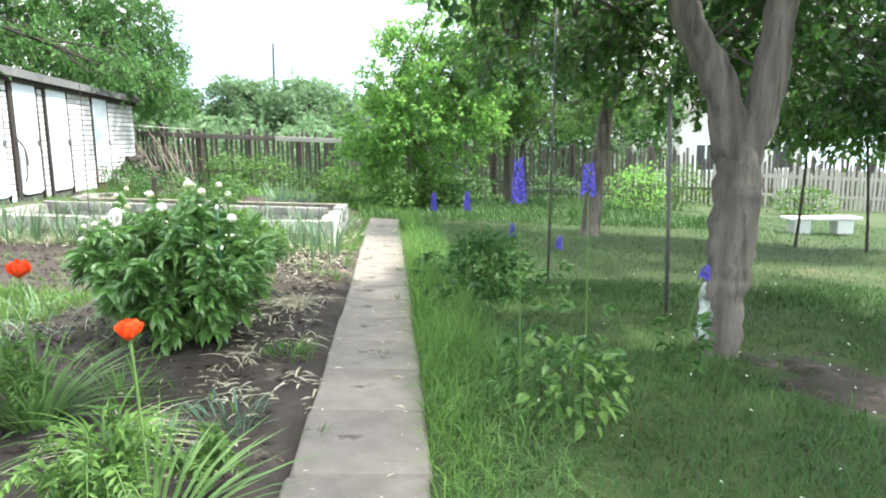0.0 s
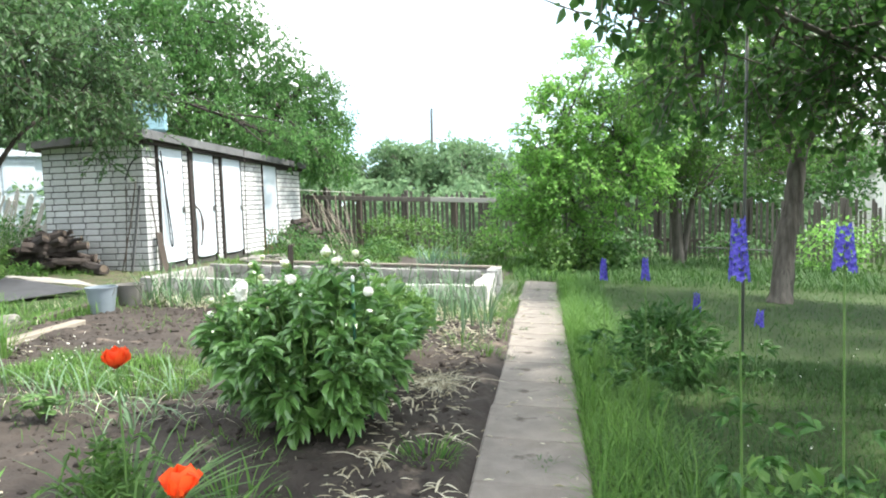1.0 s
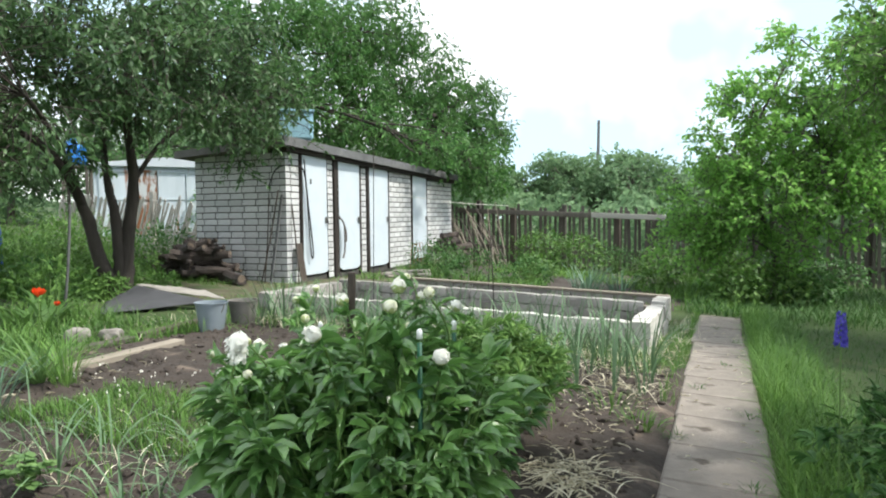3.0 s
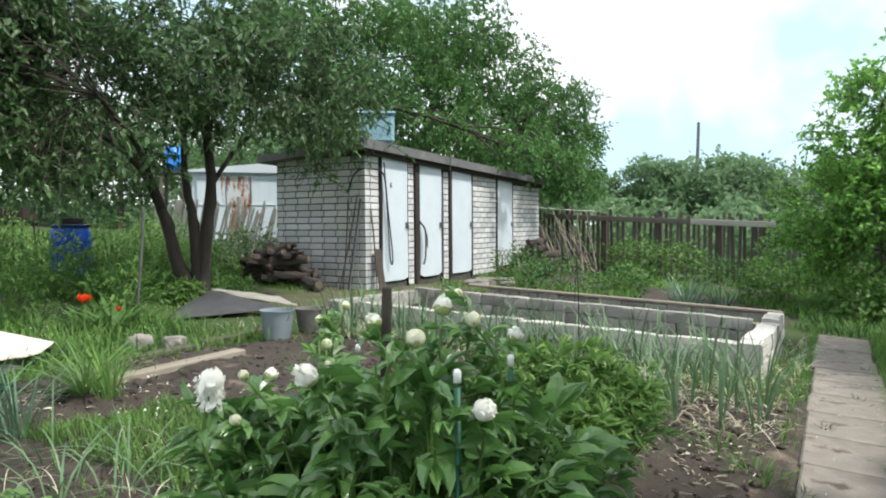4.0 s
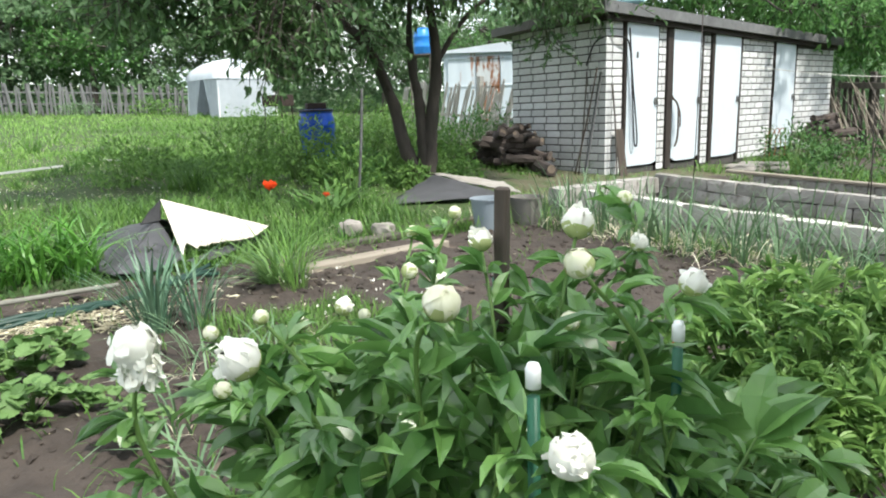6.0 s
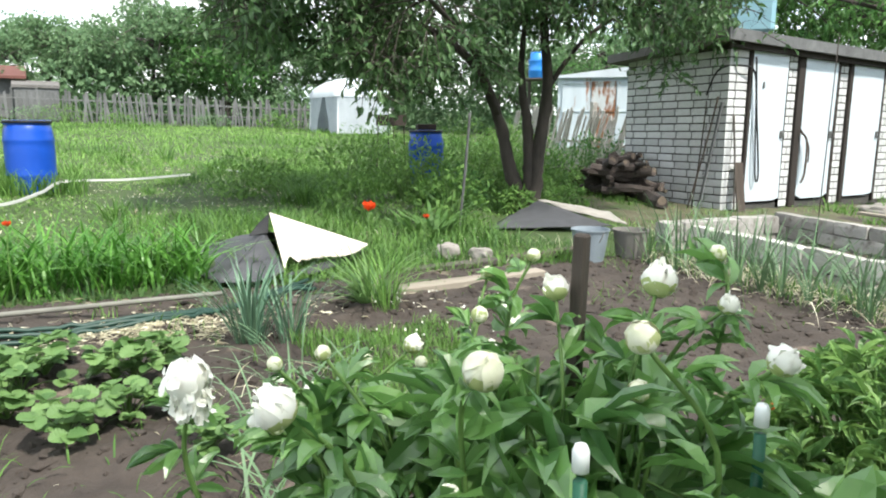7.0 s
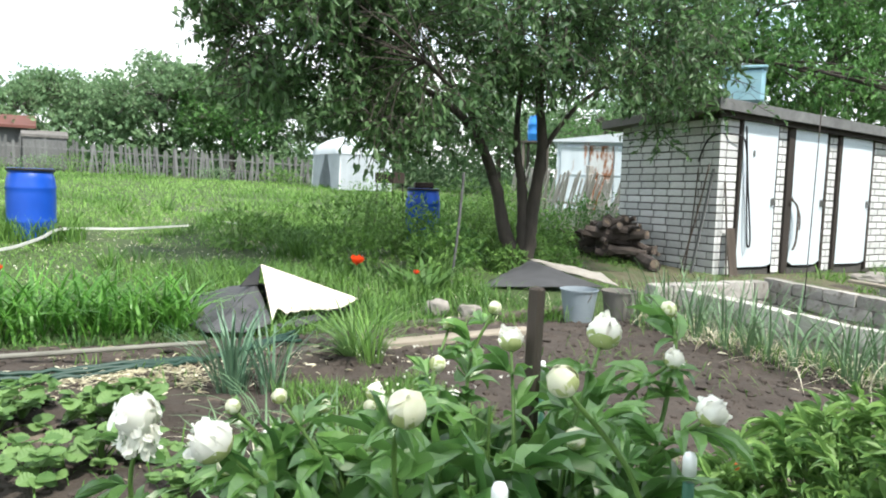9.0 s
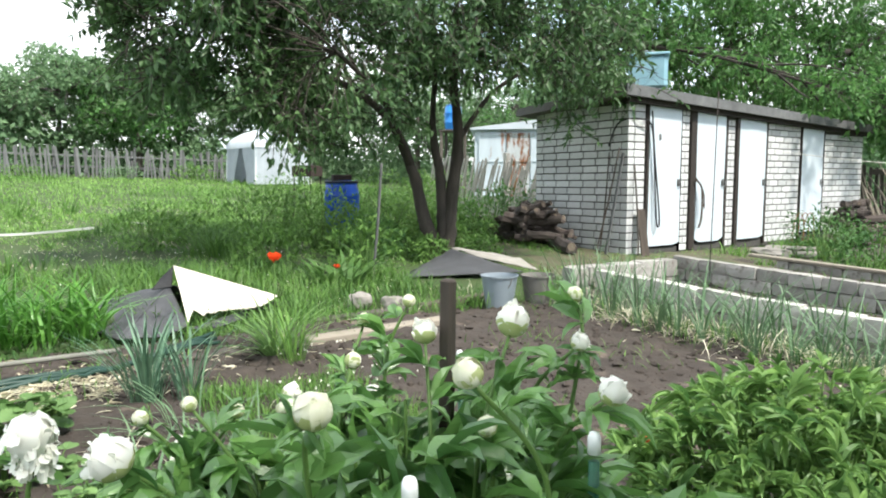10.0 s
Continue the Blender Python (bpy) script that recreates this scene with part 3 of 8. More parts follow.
def rough_block(sh, length, thick, h, seed):
    """A worn block: a box cut into a coarse grid, its edges rounded and its faces uneven."""
    nx = max(4, int(length / 0.07))
    xs, ys, zs = np.linspace(-length / 2, length / 2, nx), np.linspace(-thick / 2, thick / 2, 3), np.linspace(-h / 2, h / 2, 4)
    keys, quads = {}, []

    def vid(i, j, k):
        return keys.setdefault((i, j, k), len(keys))

    for i in range(nx - 1):
        for j in range(2):
            quads += [(vid(i, j, 0), vid(i, j + 1, 0), vid(i + 1, j + 1, 0), vid(i + 1, j, 0)), (vid(i, j, 3), vid(i + 1, j, 3), vid(i + 1, j + 1, 3), vid(i, j + 1, 3))]
        for k in range(3):
            quads += [(vid(i, 0, k), vid(i + 1, 0, k), vid(i + 1, 0, k + 1), vid(i, 0, k + 1)), (vid(i, 2, k), vid(i, 2, k + 1), vid(i + 1, 2, k + 1), vid(i + 1, 2, k))]
    for j in range(2):
        for k in range(3):
            quads += [(vid(0, j, k), vid(0, j, k + 1), vid(0, j + 1, k + 1), vid(0, j + 1, k)), (vid(nx - 1, j, k), vid(nx - 1, j + 1, k), vid(nx - 1, j + 1, k + 1), vid(nx - 1, j, k + 1))]
    v = []
    for i, j, k in keys:
        p = Vector((xs[i], ys[j], zs[k]))
        out = (i in (0, nx - 1)) + (j in (0, 2)) + (k in (0, 3))
        pull = 0.0 if out < 2 else 0.003 if out == 2 else 0.006
        p -= Vector((math.copysign(pull, p.x) if i in (0, nx - 1) else 0, math.copysign(pull, p.y) if j in (0, 2) else 0, math.copysign(pull, p.z) if k in (0, 3) else 0))
        n = noise.noise_vector(Vector((p.x * 9 + seed * 3.7, p.y * 9, p.z * 12)))
        v.append(p + Vector((0.003 * n.x, 0.008 * n.y, 0.007 * n.z)))
    v = [q[:] for q in v]
    return sh.add(v, None, quads)


def block_wall(name, label, p0, p1, courses, size, mat, top_mat=None, thick=0.13, cap=0.0):
    """A low wall of single blocks between two points on the ground."""
    p0, p1 = np.array(p0, float), np.array(p1, float)
    length = float(np.linalg.norm(p1 - p0))
    ang = math.degrees(math.atan2(p1[1] - p0[1], p1[0] - p0[0]))
    root = thing(name, (p0[0], p0[1], 0), label, "garden bed wall", turn=ang)
    h, l = size
    for c in range(courses):
        x = -l * 0.5 if c % 2 else 0.0
        while x < length - 0.02:
            a, b = max(x, 0) + 0.001, min(x + l, length) - 0.001
            if b - a > 0.05:
                sh = Shape()
                rough_block(sh, b - a, thick, h - 0.002, random.uniform(0, 50))
                part("block", sh, mat if c < courses - 1 or top_mat is None else top_mat, root, smooth=False,
                     m=pose((a + b) / 2, random.uniform(-0.008, 0.008), -0.04 + h * (c + 0.5), random.uniform(-2.5, 2.5), random.uniform(-2, 2), random.uniform(-2.5, 2.5)))
            x += l
    return root


block_wall("bed_wall", "low wall of whitewashed blocks along the onion bed", (-4.15, bed_y(-4.15, 7.50)), (-0.78, bed_y(-0.78, 7.50)), 2, (0.15, 0.37), M["block"], M["whitewash"], 0.13)
block_wall("bed_wall", "grey block wall at the bed's far long side", (-4.3, bed_y(-4.3, 8.80)), (-0.78, bed_y(-0.78, 8.80)), 3, (0.115, 0.27), M["block"], None, 0.13)
block_wall("bed_wall", "short block wall closing the bed by the tap", (-4.22, 6.85), (-4.30, bed_y(-4.3, 8.72)), 2, (0.16, 0.37), M["block"], None, 0.14)
block_wall("bed_wall", "whitewashed end wall of the bed beside the path", (-0.70, 7.42), (-0.66, 8.95), 2, (0.155, 0.52), M["whitewash"], None, 0.17)
block_wall("bed_wall", "whitewashed block closing the second bed", (-0.70, 9.22), (-0.70, 9.9), 2, (0.155, 0.34), M["whitewash"], None, 0.16)
block_wall("bed_wall", "low block wall of the second bed", (-4.6, bed_y(-4.6, 9.14)), (-0.80, bed_y(-0.80, 9.14)), 2, (0.115, 0.27), M["block"], None, 0.11)
block_wall("bed_wall", "low block wall at the back of the second bed", (-4.2, bed_y(-4.2, 10.5)), (-0.75, bed_y(-0.75, 10.5)), 2, (0.115, 0.27), M["block"], None, 0.11)
for y0, z in ((9.11, 0.215), (10.48, 0.215)):
    sh = Shape()
    a, b = (-4.5, bed_y(-4.5, y0)), (-0.66, bed_y(-0.66, y0))
    ln, ang = math.hypot(b[0] - a[0], b[1] - a[1]), math.degrees(math.atan2(b[1] - a[1], b[0] - a[0]))
    box(sh, (0, -0.05, 0), (ln, 0.05, 0.035), 0.006)
    single("edging_board", sh, M["wood_pale"], "weathered plank lying on the bed wall", "plank", "bed edging planks", at=(a[0], a[1], z - 0.022), turn=ang)


def bed_soil(x, y):
    return 0.06 + 0.03 * noise.noise(Vector((x * 4, y * 4, 1))) + 0.015 * noise.noise(Vector((x * 14, y * 14, 5)))


def slanted_sheet(y_lo, y_hi, z0, seedz):
    v, q, nx, ny = [], [], 70, 20
    for i in range(nx):
        for j in range(ny):
            x = -4.15 + 3.37 * i / (nx - 1)
            y = bed_y(x, y_lo + (y_hi - y_lo) * j / (ny - 1))
            v.append((x, y, z0 + bed_soil(x, y + seedz)))
    for i in range(nx - 1):
        for j in range(ny - 1):
            k = i * ny + j
            q.append((k, k + ny, k + ny + 1, k + 1))
    return Shape().add(v, None, q)


single("ground_back_soil", grid_sheet(-5.6, -0.45, 10.6, 16.9, 60, 70, lambda x, y: -0.03 + 0.055 * max(0, min(1, (x + 5.6) / 0.5, (-0.45 - x) / 0.4, (y - 10.6) / 0.3, (16.9 - y) / 0.4)) + 0.02 * noise.noise(Vector((x * 3, y * 3, 6)))),
       M["soil"], "brown weedy soil between the beds and the fence", "soil", kind="structure", smooth=True)
single("ground_bed_soil", slanted_sheet(7.58, 8.72, 0.0, 0), M["soil"], "dark soil filling the walled bed", "soil", kind="structure", smooth=True)
single("ground_bed_soil", slanted_sheet(9.2, 10.44, 0.05, 3), M["soil"], "dark soil filling the second walled bed", "soil", kind="structure", smooth=True)

# ---- fences ----


def picket_mesh(h, w, t=0.018, point=True):
    sh = Shape()
    tip = h + (w * 0.5 if point else 0.0)
    v = [(s * w / 2, y, z) for y in (-t / 2, t / 2) for s, z in ((-1, 0), (1, 0), (1, h), (-1, h))]
    v += [(0, -t / 2, tip), (0, t / 2, tip)]
    sh.add(v, [(3, 2, 8), (7, 9, 6)], [(0, 1, 2, 3), (5, 4, 7, 6), (1, 5, 6, 2), (4, 0, 3, 7), (4, 5, 1, 0), (2, 6, 9, 8), (7, 3, 8, 9)])
    return sh


def fence(name, label, p0, p1, height, pitch, mat, rails, post_every, rail_size=(0.05, 0.09), lean=2.0, missing=0.04, width=0.07, post_h=None, post_mat=None, slant=0.0):
    p0, p1 = np.array(p0, float), np.array(p1, float)
    length = float(np.linalg.norm(p1 - p0))
    ang = math.degrees(math.atan2(p1[1] - p0[1], p1[0] - p0[0]))
    root = thing(name, (p0[0], p0[1], 0), label, "fence", turn=ang)
    meshes = [picket_mesh(height * s, width * k).mesh("picket", mat) for s, k in ((0.92, 1), (0.97, 0.85), (1.0, 1.15), (1.06, 0.95), (0.86, 0.8))]
    x = 0.0
    while x < length:
        if random.random() > missing:
            part("picket", random.choice(meshes), mat, root,
                 m=pose(x, -0.045, 0.0, random.uniform(-1.5, 1.5), slant + random.uniform(-lean, lean), random.uniform(-4, 4)))
        x += pitch * random.uniform(0.9, 1.12)
    for z in rails:
        sh = Shape()
        box(sh, (0, -0.02, z - rail_size[1] / 2), (length, -0.02 + rail_size[0], z + rail_size[1] / 2), 0.006)
        part("rail", sh, post_mat or mat, root)
    if post_every:
        x = post_every * 0.5
        while x < length:
            sh = Shape()
            box(sh, (-0.055, 0.035, -0.1), (0.055, 0.14, (post_h or height) + random.uniform(-0.05, 0.08)), 0.012)
            part("post", sh, post_mat or mat, root, m=pose(x, 0, 0, 0, random.uniform(-1.5, 1.5), 0))
            x += post_every
    return root


fence("fence", "weathered grey picket fence behind the beds", (-6.9, 17.70), (14.0, 17.75), 1.42, 0.118, M["wood_grey"], (0.42,), 2.15,
      post_h=1.5, post_mat=M["wood_grey"])
# the near rail that stands on posts in front of the pickets
rail_root = thing("fence_rail", (-6.3, 17.45, 0), "old horizontal rail on dark posts before the picket fence", "fence rail")
for a, b, z, mat in ((0.0, 3.42, 1.30, M["wood_grey"]), (3.38, 5.05, 1.31, M["wood_silver"])):
    sh = Shape()
    box(sh, (a, -0.03, z - 0.06), (b, 0.03, z + 0.06), 0.008)
    part("rail", sh, mat, rail_root, m=pose(0, -0.07 if a else 0, 0))
for x, h in ((1.42, 1.42), (3.95, 1.26)):
    sh = Shape()
    box(sh, (x - 0.07, 0.035, -0.1), (x + 0.07, 0.15, h), 0.012)
    part("post", sh, M["wood_stake"], rail_root, "dark brown post")
fence("fence", "silver-grey picket fence at the far side of the lawn", (-28.6, -14.0), (-28.2, 15.5), 1.08, 0.135, M["wood_far"], (0.4, 0.8), 2.6, rail_size=(0.03, 0.05), lean=8, missing=0.16, width=0.075)
fence("fence", "old leaning pickets beside the brick shed", (-13.6, 11.7), (-7.85, 11.0), 1.28, 0.085, M["wood_silver"], (0.3, 0.6), 2.2, rail_size=(0.03, 0.05), lean=5, missing=0.06, width=0.045, slant=22)
fence("fence", "pale picket fence before the neighbouring house", (8.6, 17.2), (15.0, 16.8), 1.1, 0.12, M["wood_silver"], (0.35, 0.85), 2.0)
# ---- things by the shed ----


def water_tank():
    root = thing("water_tank", (-6.42, 10.62, 2.1), "pale blue painted metal water tank on the shed roof", "water tank", turn=38)
    sh = Shape()
    box(sh, (-0.26, -0.22, 0.12), (0.26, 0.22, 0.58), 0.05)
    part("tank_body", sh, M["tank"], root)
    sh = Shape()
    box(sh, (-0.28, -0.24, 0.57), (0.28, 0.24, 0.61), 0.012)
    lid = part("lid", sh, M["tank"], root)
    sh = Shape()
    tube(sh, bend([(-0.07, 0, 0.61), (-0.07, 0, 0.66), (0.07, 0, 0.66), (0.07, 0, 0.61)], 4), 0.009, 6)
    part("lid_handle", sh, M["steel"], lid)
    sh = Shape()
    for x in (-0.2, 0.2):
        box(sh, (x - 0.05, -0.24, -0.02), (x + 0.05, 0.24, 0.12), 0.008)
    part("bearer", sh, M["wood_dark"], root, "dark wooden bearers")


water_tank()


def log_pile(label, at, turn, size, count, seed):
    """A tumbled heap of logs and sticks; size: its half length, half depth and height."""
    r = random.Random(seed)
    root = thing("firewood_pile", at, label, "firewood pile", turn=turn)
    for k in range(count):
        u = k / count
        rad = r.uniform(0.02, 0.06) if k % 3 else r.uniform(0.05, 0.085)
        ln = r.uniform(0.35, 0.95) * (1.15 - 0.5 * u)
        pts = [(x, 0.025 * r.uniform(-1, 1), 0.025 * r.uniform(-1, 1)) for x in np.linspace(-ln / 2, ln / 2, 5)]
        sh = Shape()
        tube(sh, pts, [rad * r.uniform(0.8, 1.12) for _ in pts], 7, wobble=0.35)
        spread = 1 - 0.75 * u
        lg = part("log", sh, M["log"], root,
                  m=pose(size[0] * spread * r.uniform(-0.6, 0.6), size[1] * spread * r.uniform(-1, 1), 0.05 + (size[2] - 0.1) * u, r.uniform(-20, 20), r.uniform(-24, 16), r.uniform(-38, 38)))
        for x in (-ln / 2 - 0.003, ln / 2 + 0.003):
            es = Shape()
            ang = np.linspace(0, 2 * np.pi, 7, endpoint=False)
            ring = [(0, 1 + (j + 1) % 7, 1 + j) for j in range(7)]
            es.add([(x, 0, 0)] + [(x, rad * 0.72 * math.cos(q), rad * 0.72 * math.sin(q)) for q in ang], ring if x < 0 else [t[::-1] for t in ring])
            part("cut_end", es, M["log_end"], lg)
    return root


log_pile("heap of dark old firewood logs by the shed wall", (-7.28, 9.28, 0), 8, (0.95, 0.33, 0.62), 62, 3)
log_pile("low stack of weathered logs at the shed's far end", (-5.62, 15.2, 0), 82, (0.8, 0.28, 0.78), 46, 9)


def leaning(name, label, category, foot, head, radius, mat, flat=0.0, group="tools leaning on the shed"):
    sh = Shape()
    f, h = np.array(foot, float), np.array(head, float)
    if flat:
        ln = float(np.linalg.norm(h - f))
        box(sh, (-flat / 2, -radius, 0), (flat / 2, radius, ln), 0.004, (Vector(h - f).to_track_quat("Z", "Y").to_matrix().to_4x4()))
    else:
        mid = (h - f) * 0.5 + np.array((0.015, 0.0, 0.0))
        tube(sh, bend([(0, 0, 0), mid, h - f], 5), radius, 7)
    return single(name, sh, mat, label, category, group, at=foot, smooth=not flat)


leaning("garden_rod", "thin dark iron rod leaning on the brick wall", "rod", (-6.31, 9.58, 0), (-6.34, 9.765, 1.34), 0.009, M["wood_stake"])
leaning("garden_rod", "dark thin stick leaning on the brick wall", "rod", (-6.34, 9.54, 0), (-6.17, 9.765, 1.39), 0.011, M["wood_stake"])
leaning("garden_lath", "pale grey wooden board leaning on the brick wall", "lath", (-6.19, 9.56, 0), (-6.10, 9.76, 1.33), 0.010, M["wood_far"], flat=0.055)
leaning("garden_pole", "thin grey pole propped up in front of the plum tree", "pole", (-5.72, 5.82, -0.03), (-5.72, 5.93, 1.07), 0.013, M["wood_far"])
leaning("old_plank", "short dark plank propped at the shed corner", "plank", (-5.86, 9.95, 0), (-5.98, 9.98, 0.62), 0.012, M["wood_stake"], flat=0.12)
leaning("garden_lath", "grey lath standing by the shed corner", "lath", (-5.9, 9.86, 0), (-6.0, 9.86, 1.2), 0.012, M["wood_grey"])


def hose_loop():
    sh = Shape()
    tube(sh, bend([(-6.33, 9.74, 1.42), (-6.15, 9.72, 1.72), (-5.98, 9.95, 1.78), (-5.965, 10.16, 1.66), (-5.96, 10.24, 0.9), (-5.955, 10.29, 0.42), (-5.955, 10.34, 0.5), (-5.96, 10.22, 1.3), (-5.965, 10.15, 1.9)], 8), 0.011, 7)
    single("rubber_hose", sh, M["black"], "black rubber hose hung in a loop on the door post", "hose", smooth=True)
    sh = Shape()
    tube(sh, bend([(-5.97, 11.16, 1.02), (-5.93, 11.24, 0.9), (-5.93, 11.25, 0.5), (-5.94, 11.20, 0.35)], 8), 0.014, 7)
    tube(sh, bend([(-5.97, 11.15, 1.05), (-5.93, 11.28, 0.85), (-5.92, 11.29, 0.62)], 8), 0.01, 7)
    single("rope_coil", sh, M["wood_stake"], "old brown cord hanging on the shed door post", "cord", smooth=True)


hose_loop()
# wire arch in front of the third pier
hoops = thing("wire_hoops", (-5.7, 13.3, 0), "bent wire plant hoops standing by the shed", "wire hoops")
for k in range(3):
    sh = Shape()
    tube(sh, bend([(0, 0.16 * k, 0), (0.02, 0.16 * k + 0.03, 0.42), (0.03, 0.16 * k + 0.17, 0.56), (0.02, 0.16 * k + 0.31, 0.42), (0, 0.16 * k + 0.36, 0)], 6), 0.007, 6)
    part("hoop", sh, M["rust"], hoops, smooth=True)
# rubble and flat stones at the door
for k, (x, y, sx, sy, sz) in enumerate(((-5.3, 12.0, 0.30, 0.2, 0.09), (-5.1, 12.5, 0.25, 0.2, 0.11), (-5.5, 12.6, 0.22, 0.3, 0.08), (-4.9, 12.2, 0.2, 0.15, 0.09), (-4.7, 5.13, 0.11, 0.10, 0.085), (-4.58, 5.35, 0.10, 0.08, 0.07))):
    bm = bmesh.new()
    bmesh.ops.create_icosphere(bm, subdivisions=3, radius=1)
    for vtx in bm.verts:
        d = 1 + 0.28 * noise.noise(vtx.co * 1.3 + Vector((k * 7, 0, 0))) + 0.06 * noise.noise(vtx.co * 5)
        vtx.co = Vector((max(-0.8, min(0.8, vtx.co.x)) * sx, max(-0.8, min(0.8, vtx.co.y)) * sy, max(-0.6, min(0.7, vtx.co.z)) * sz)) * d
    me = bpy.data.meshes.new("rubble_stone")
    bm.to_mesh(me)
    bm.free()
    me.materials.append(M["rubble"])
    ob = new("rubble_stone", me)
    ob.matrix_basis = pose(x, y, sz * 0.55, 0, 0, 40 * k)
    tagged(ob, "pale lump of broken concrete on the ground", "rubble", "rubble stones")

# heap of cut branches by the fence
sticks = thing("branch_heap", (-5.0, 16.6, 0), "heap of long dry cut branches leaning by the fence", "branch heap")
for k in range(40):
    a = random.uniform(-0.9, 0.35)
    ln = random.uniform(1.2, 2.2)
    sh = Shape()
    p0 = np.array((a * 0.9, random.uniform(-0.4, 0.25), 0.0))
    p1 = p0 + np.array((-random.uniform(0.25, 0.95), random.uniform(0, 0.35), random.uniform(0.55, 0.82) * ln))
    tube(sh, bend([p0, (p0 + p1) / 2 + np.random.normal(0, 0.05, 3), p1], 5), np.linspace(0.024, 0.008, 11) * random.uniform(0.6, 1.3), 5)
    part("stick", sh, M["wood_pale"] if k % 4 else M["wood_grey"], sticks, smooth=True)

sh = Shape()
tube(sh, bend([(-5.98, 13.1, 1.52), (-5.5, 15.3, 1.44), (-4.95, 17.4, 1.46)], 8), 0.006, 5)
single("washing_line", sh, M["rope"], "thin pale washing line from shed to fence post", "washing line")

# ---- tubs, tarps, boards and hoses at the bed's edge ----


def bucket(mat, label, at, handle_tilt, scale=1.0):
    root = thing("bucket", at, label, "bucket", "buckets by the bed")
    sh = Shape()
    s = scale
    lathe(sh, [(0.0, 0.006), (0.105 * s, 0.006), (0.108 * s, 0.0), (0.148 * s, 0.275 * s), (0.156 * s, 0.277 * s), (0.157 * s, 0.29 * s), (0.148 * s, 0.29 * s), (0.144 * s, 0.272 * s), (0.103 * s, 0.02), (0.0, 0.018)], 44)
    part("bucket_body", sh, mat, root)
    hs = Shape()
    ang = np.linspace(0, np.pi, 13)
    c, t = math.cos(radians(handle_tilt)), math.sin(radians(handle_tilt))
    tube(hs, [(0.156 * s * math.cos(a), -0.15 * s * math.sin(a) * c, 0.272 * s - 0.15 * s * math.sin(a) * t) for a in ang], 0.004, 6)
    part("handle", hs, M["steel"], root, smooth=True)
    return root


bucket(M["bucket_blue"], "grey-blue bucket standing on bare soil", (-4.19, 6.07, 0.0), 75, 0.93)
bucket(M["bucket_brown"], "dull brown-grey bucket next to the other", (-4.13, 6.42, 0.0), 80, 0.90)


def sheet(sh, a, b, c, d, n=14, sag=0.03, rough=0.012, thick=0.006, seed=0.0):
    """A thin sagging sheet between four corners (a-b-c-d), with thickness."""
    a, b, c, d = (np.array(p, float) for p in (a, b, c, d))
    rows = []
    for i in range(n):
        for j in range(n):
            u, w = i / (n - 1), j / (n - 1)
            p = (a * (1 - u) + b * u) * (1 - w) + (d * (1 - u) + c * u) * w
            p = p + np.array((0, 0, 1.0)) * (-sag * math.sin(math.pi * u) * math.sin(math.pi * w) + rough * noise.noise(Vector((u * 4 + seed, w * 4, seed))))
            rows.append(p)
    top = np.array(rows)
    nrm = unit(np.cross(b - a, d - a)[None])[0]
    low = top - nrm * thick
    q, m = [], n * n
    for i in range(n - 1):
        for j in range(n - 1):
            k = i * n + j
            q += [(k, k + n, k + n + 1, k + 1), (k + m, k + 1 + m, k + n + 1 + m, k + n + m)]
    rim = [i * n for i in range(n)] + [(n - 1) * n + j for j in range(1, n)] + [i * n + n - 1 for i in range(n - 2, -1, -1)] + [j for j in range(n - 2, 0, -1)]
    for i in range(len(rim)):
        p0, p1 = rim[i], rim[(i + 1) % len(rim)]
        q.append((p1, p0, p0 + m, p1 + m))
    return sh.add(np.concatenate([top, low]), None, q)


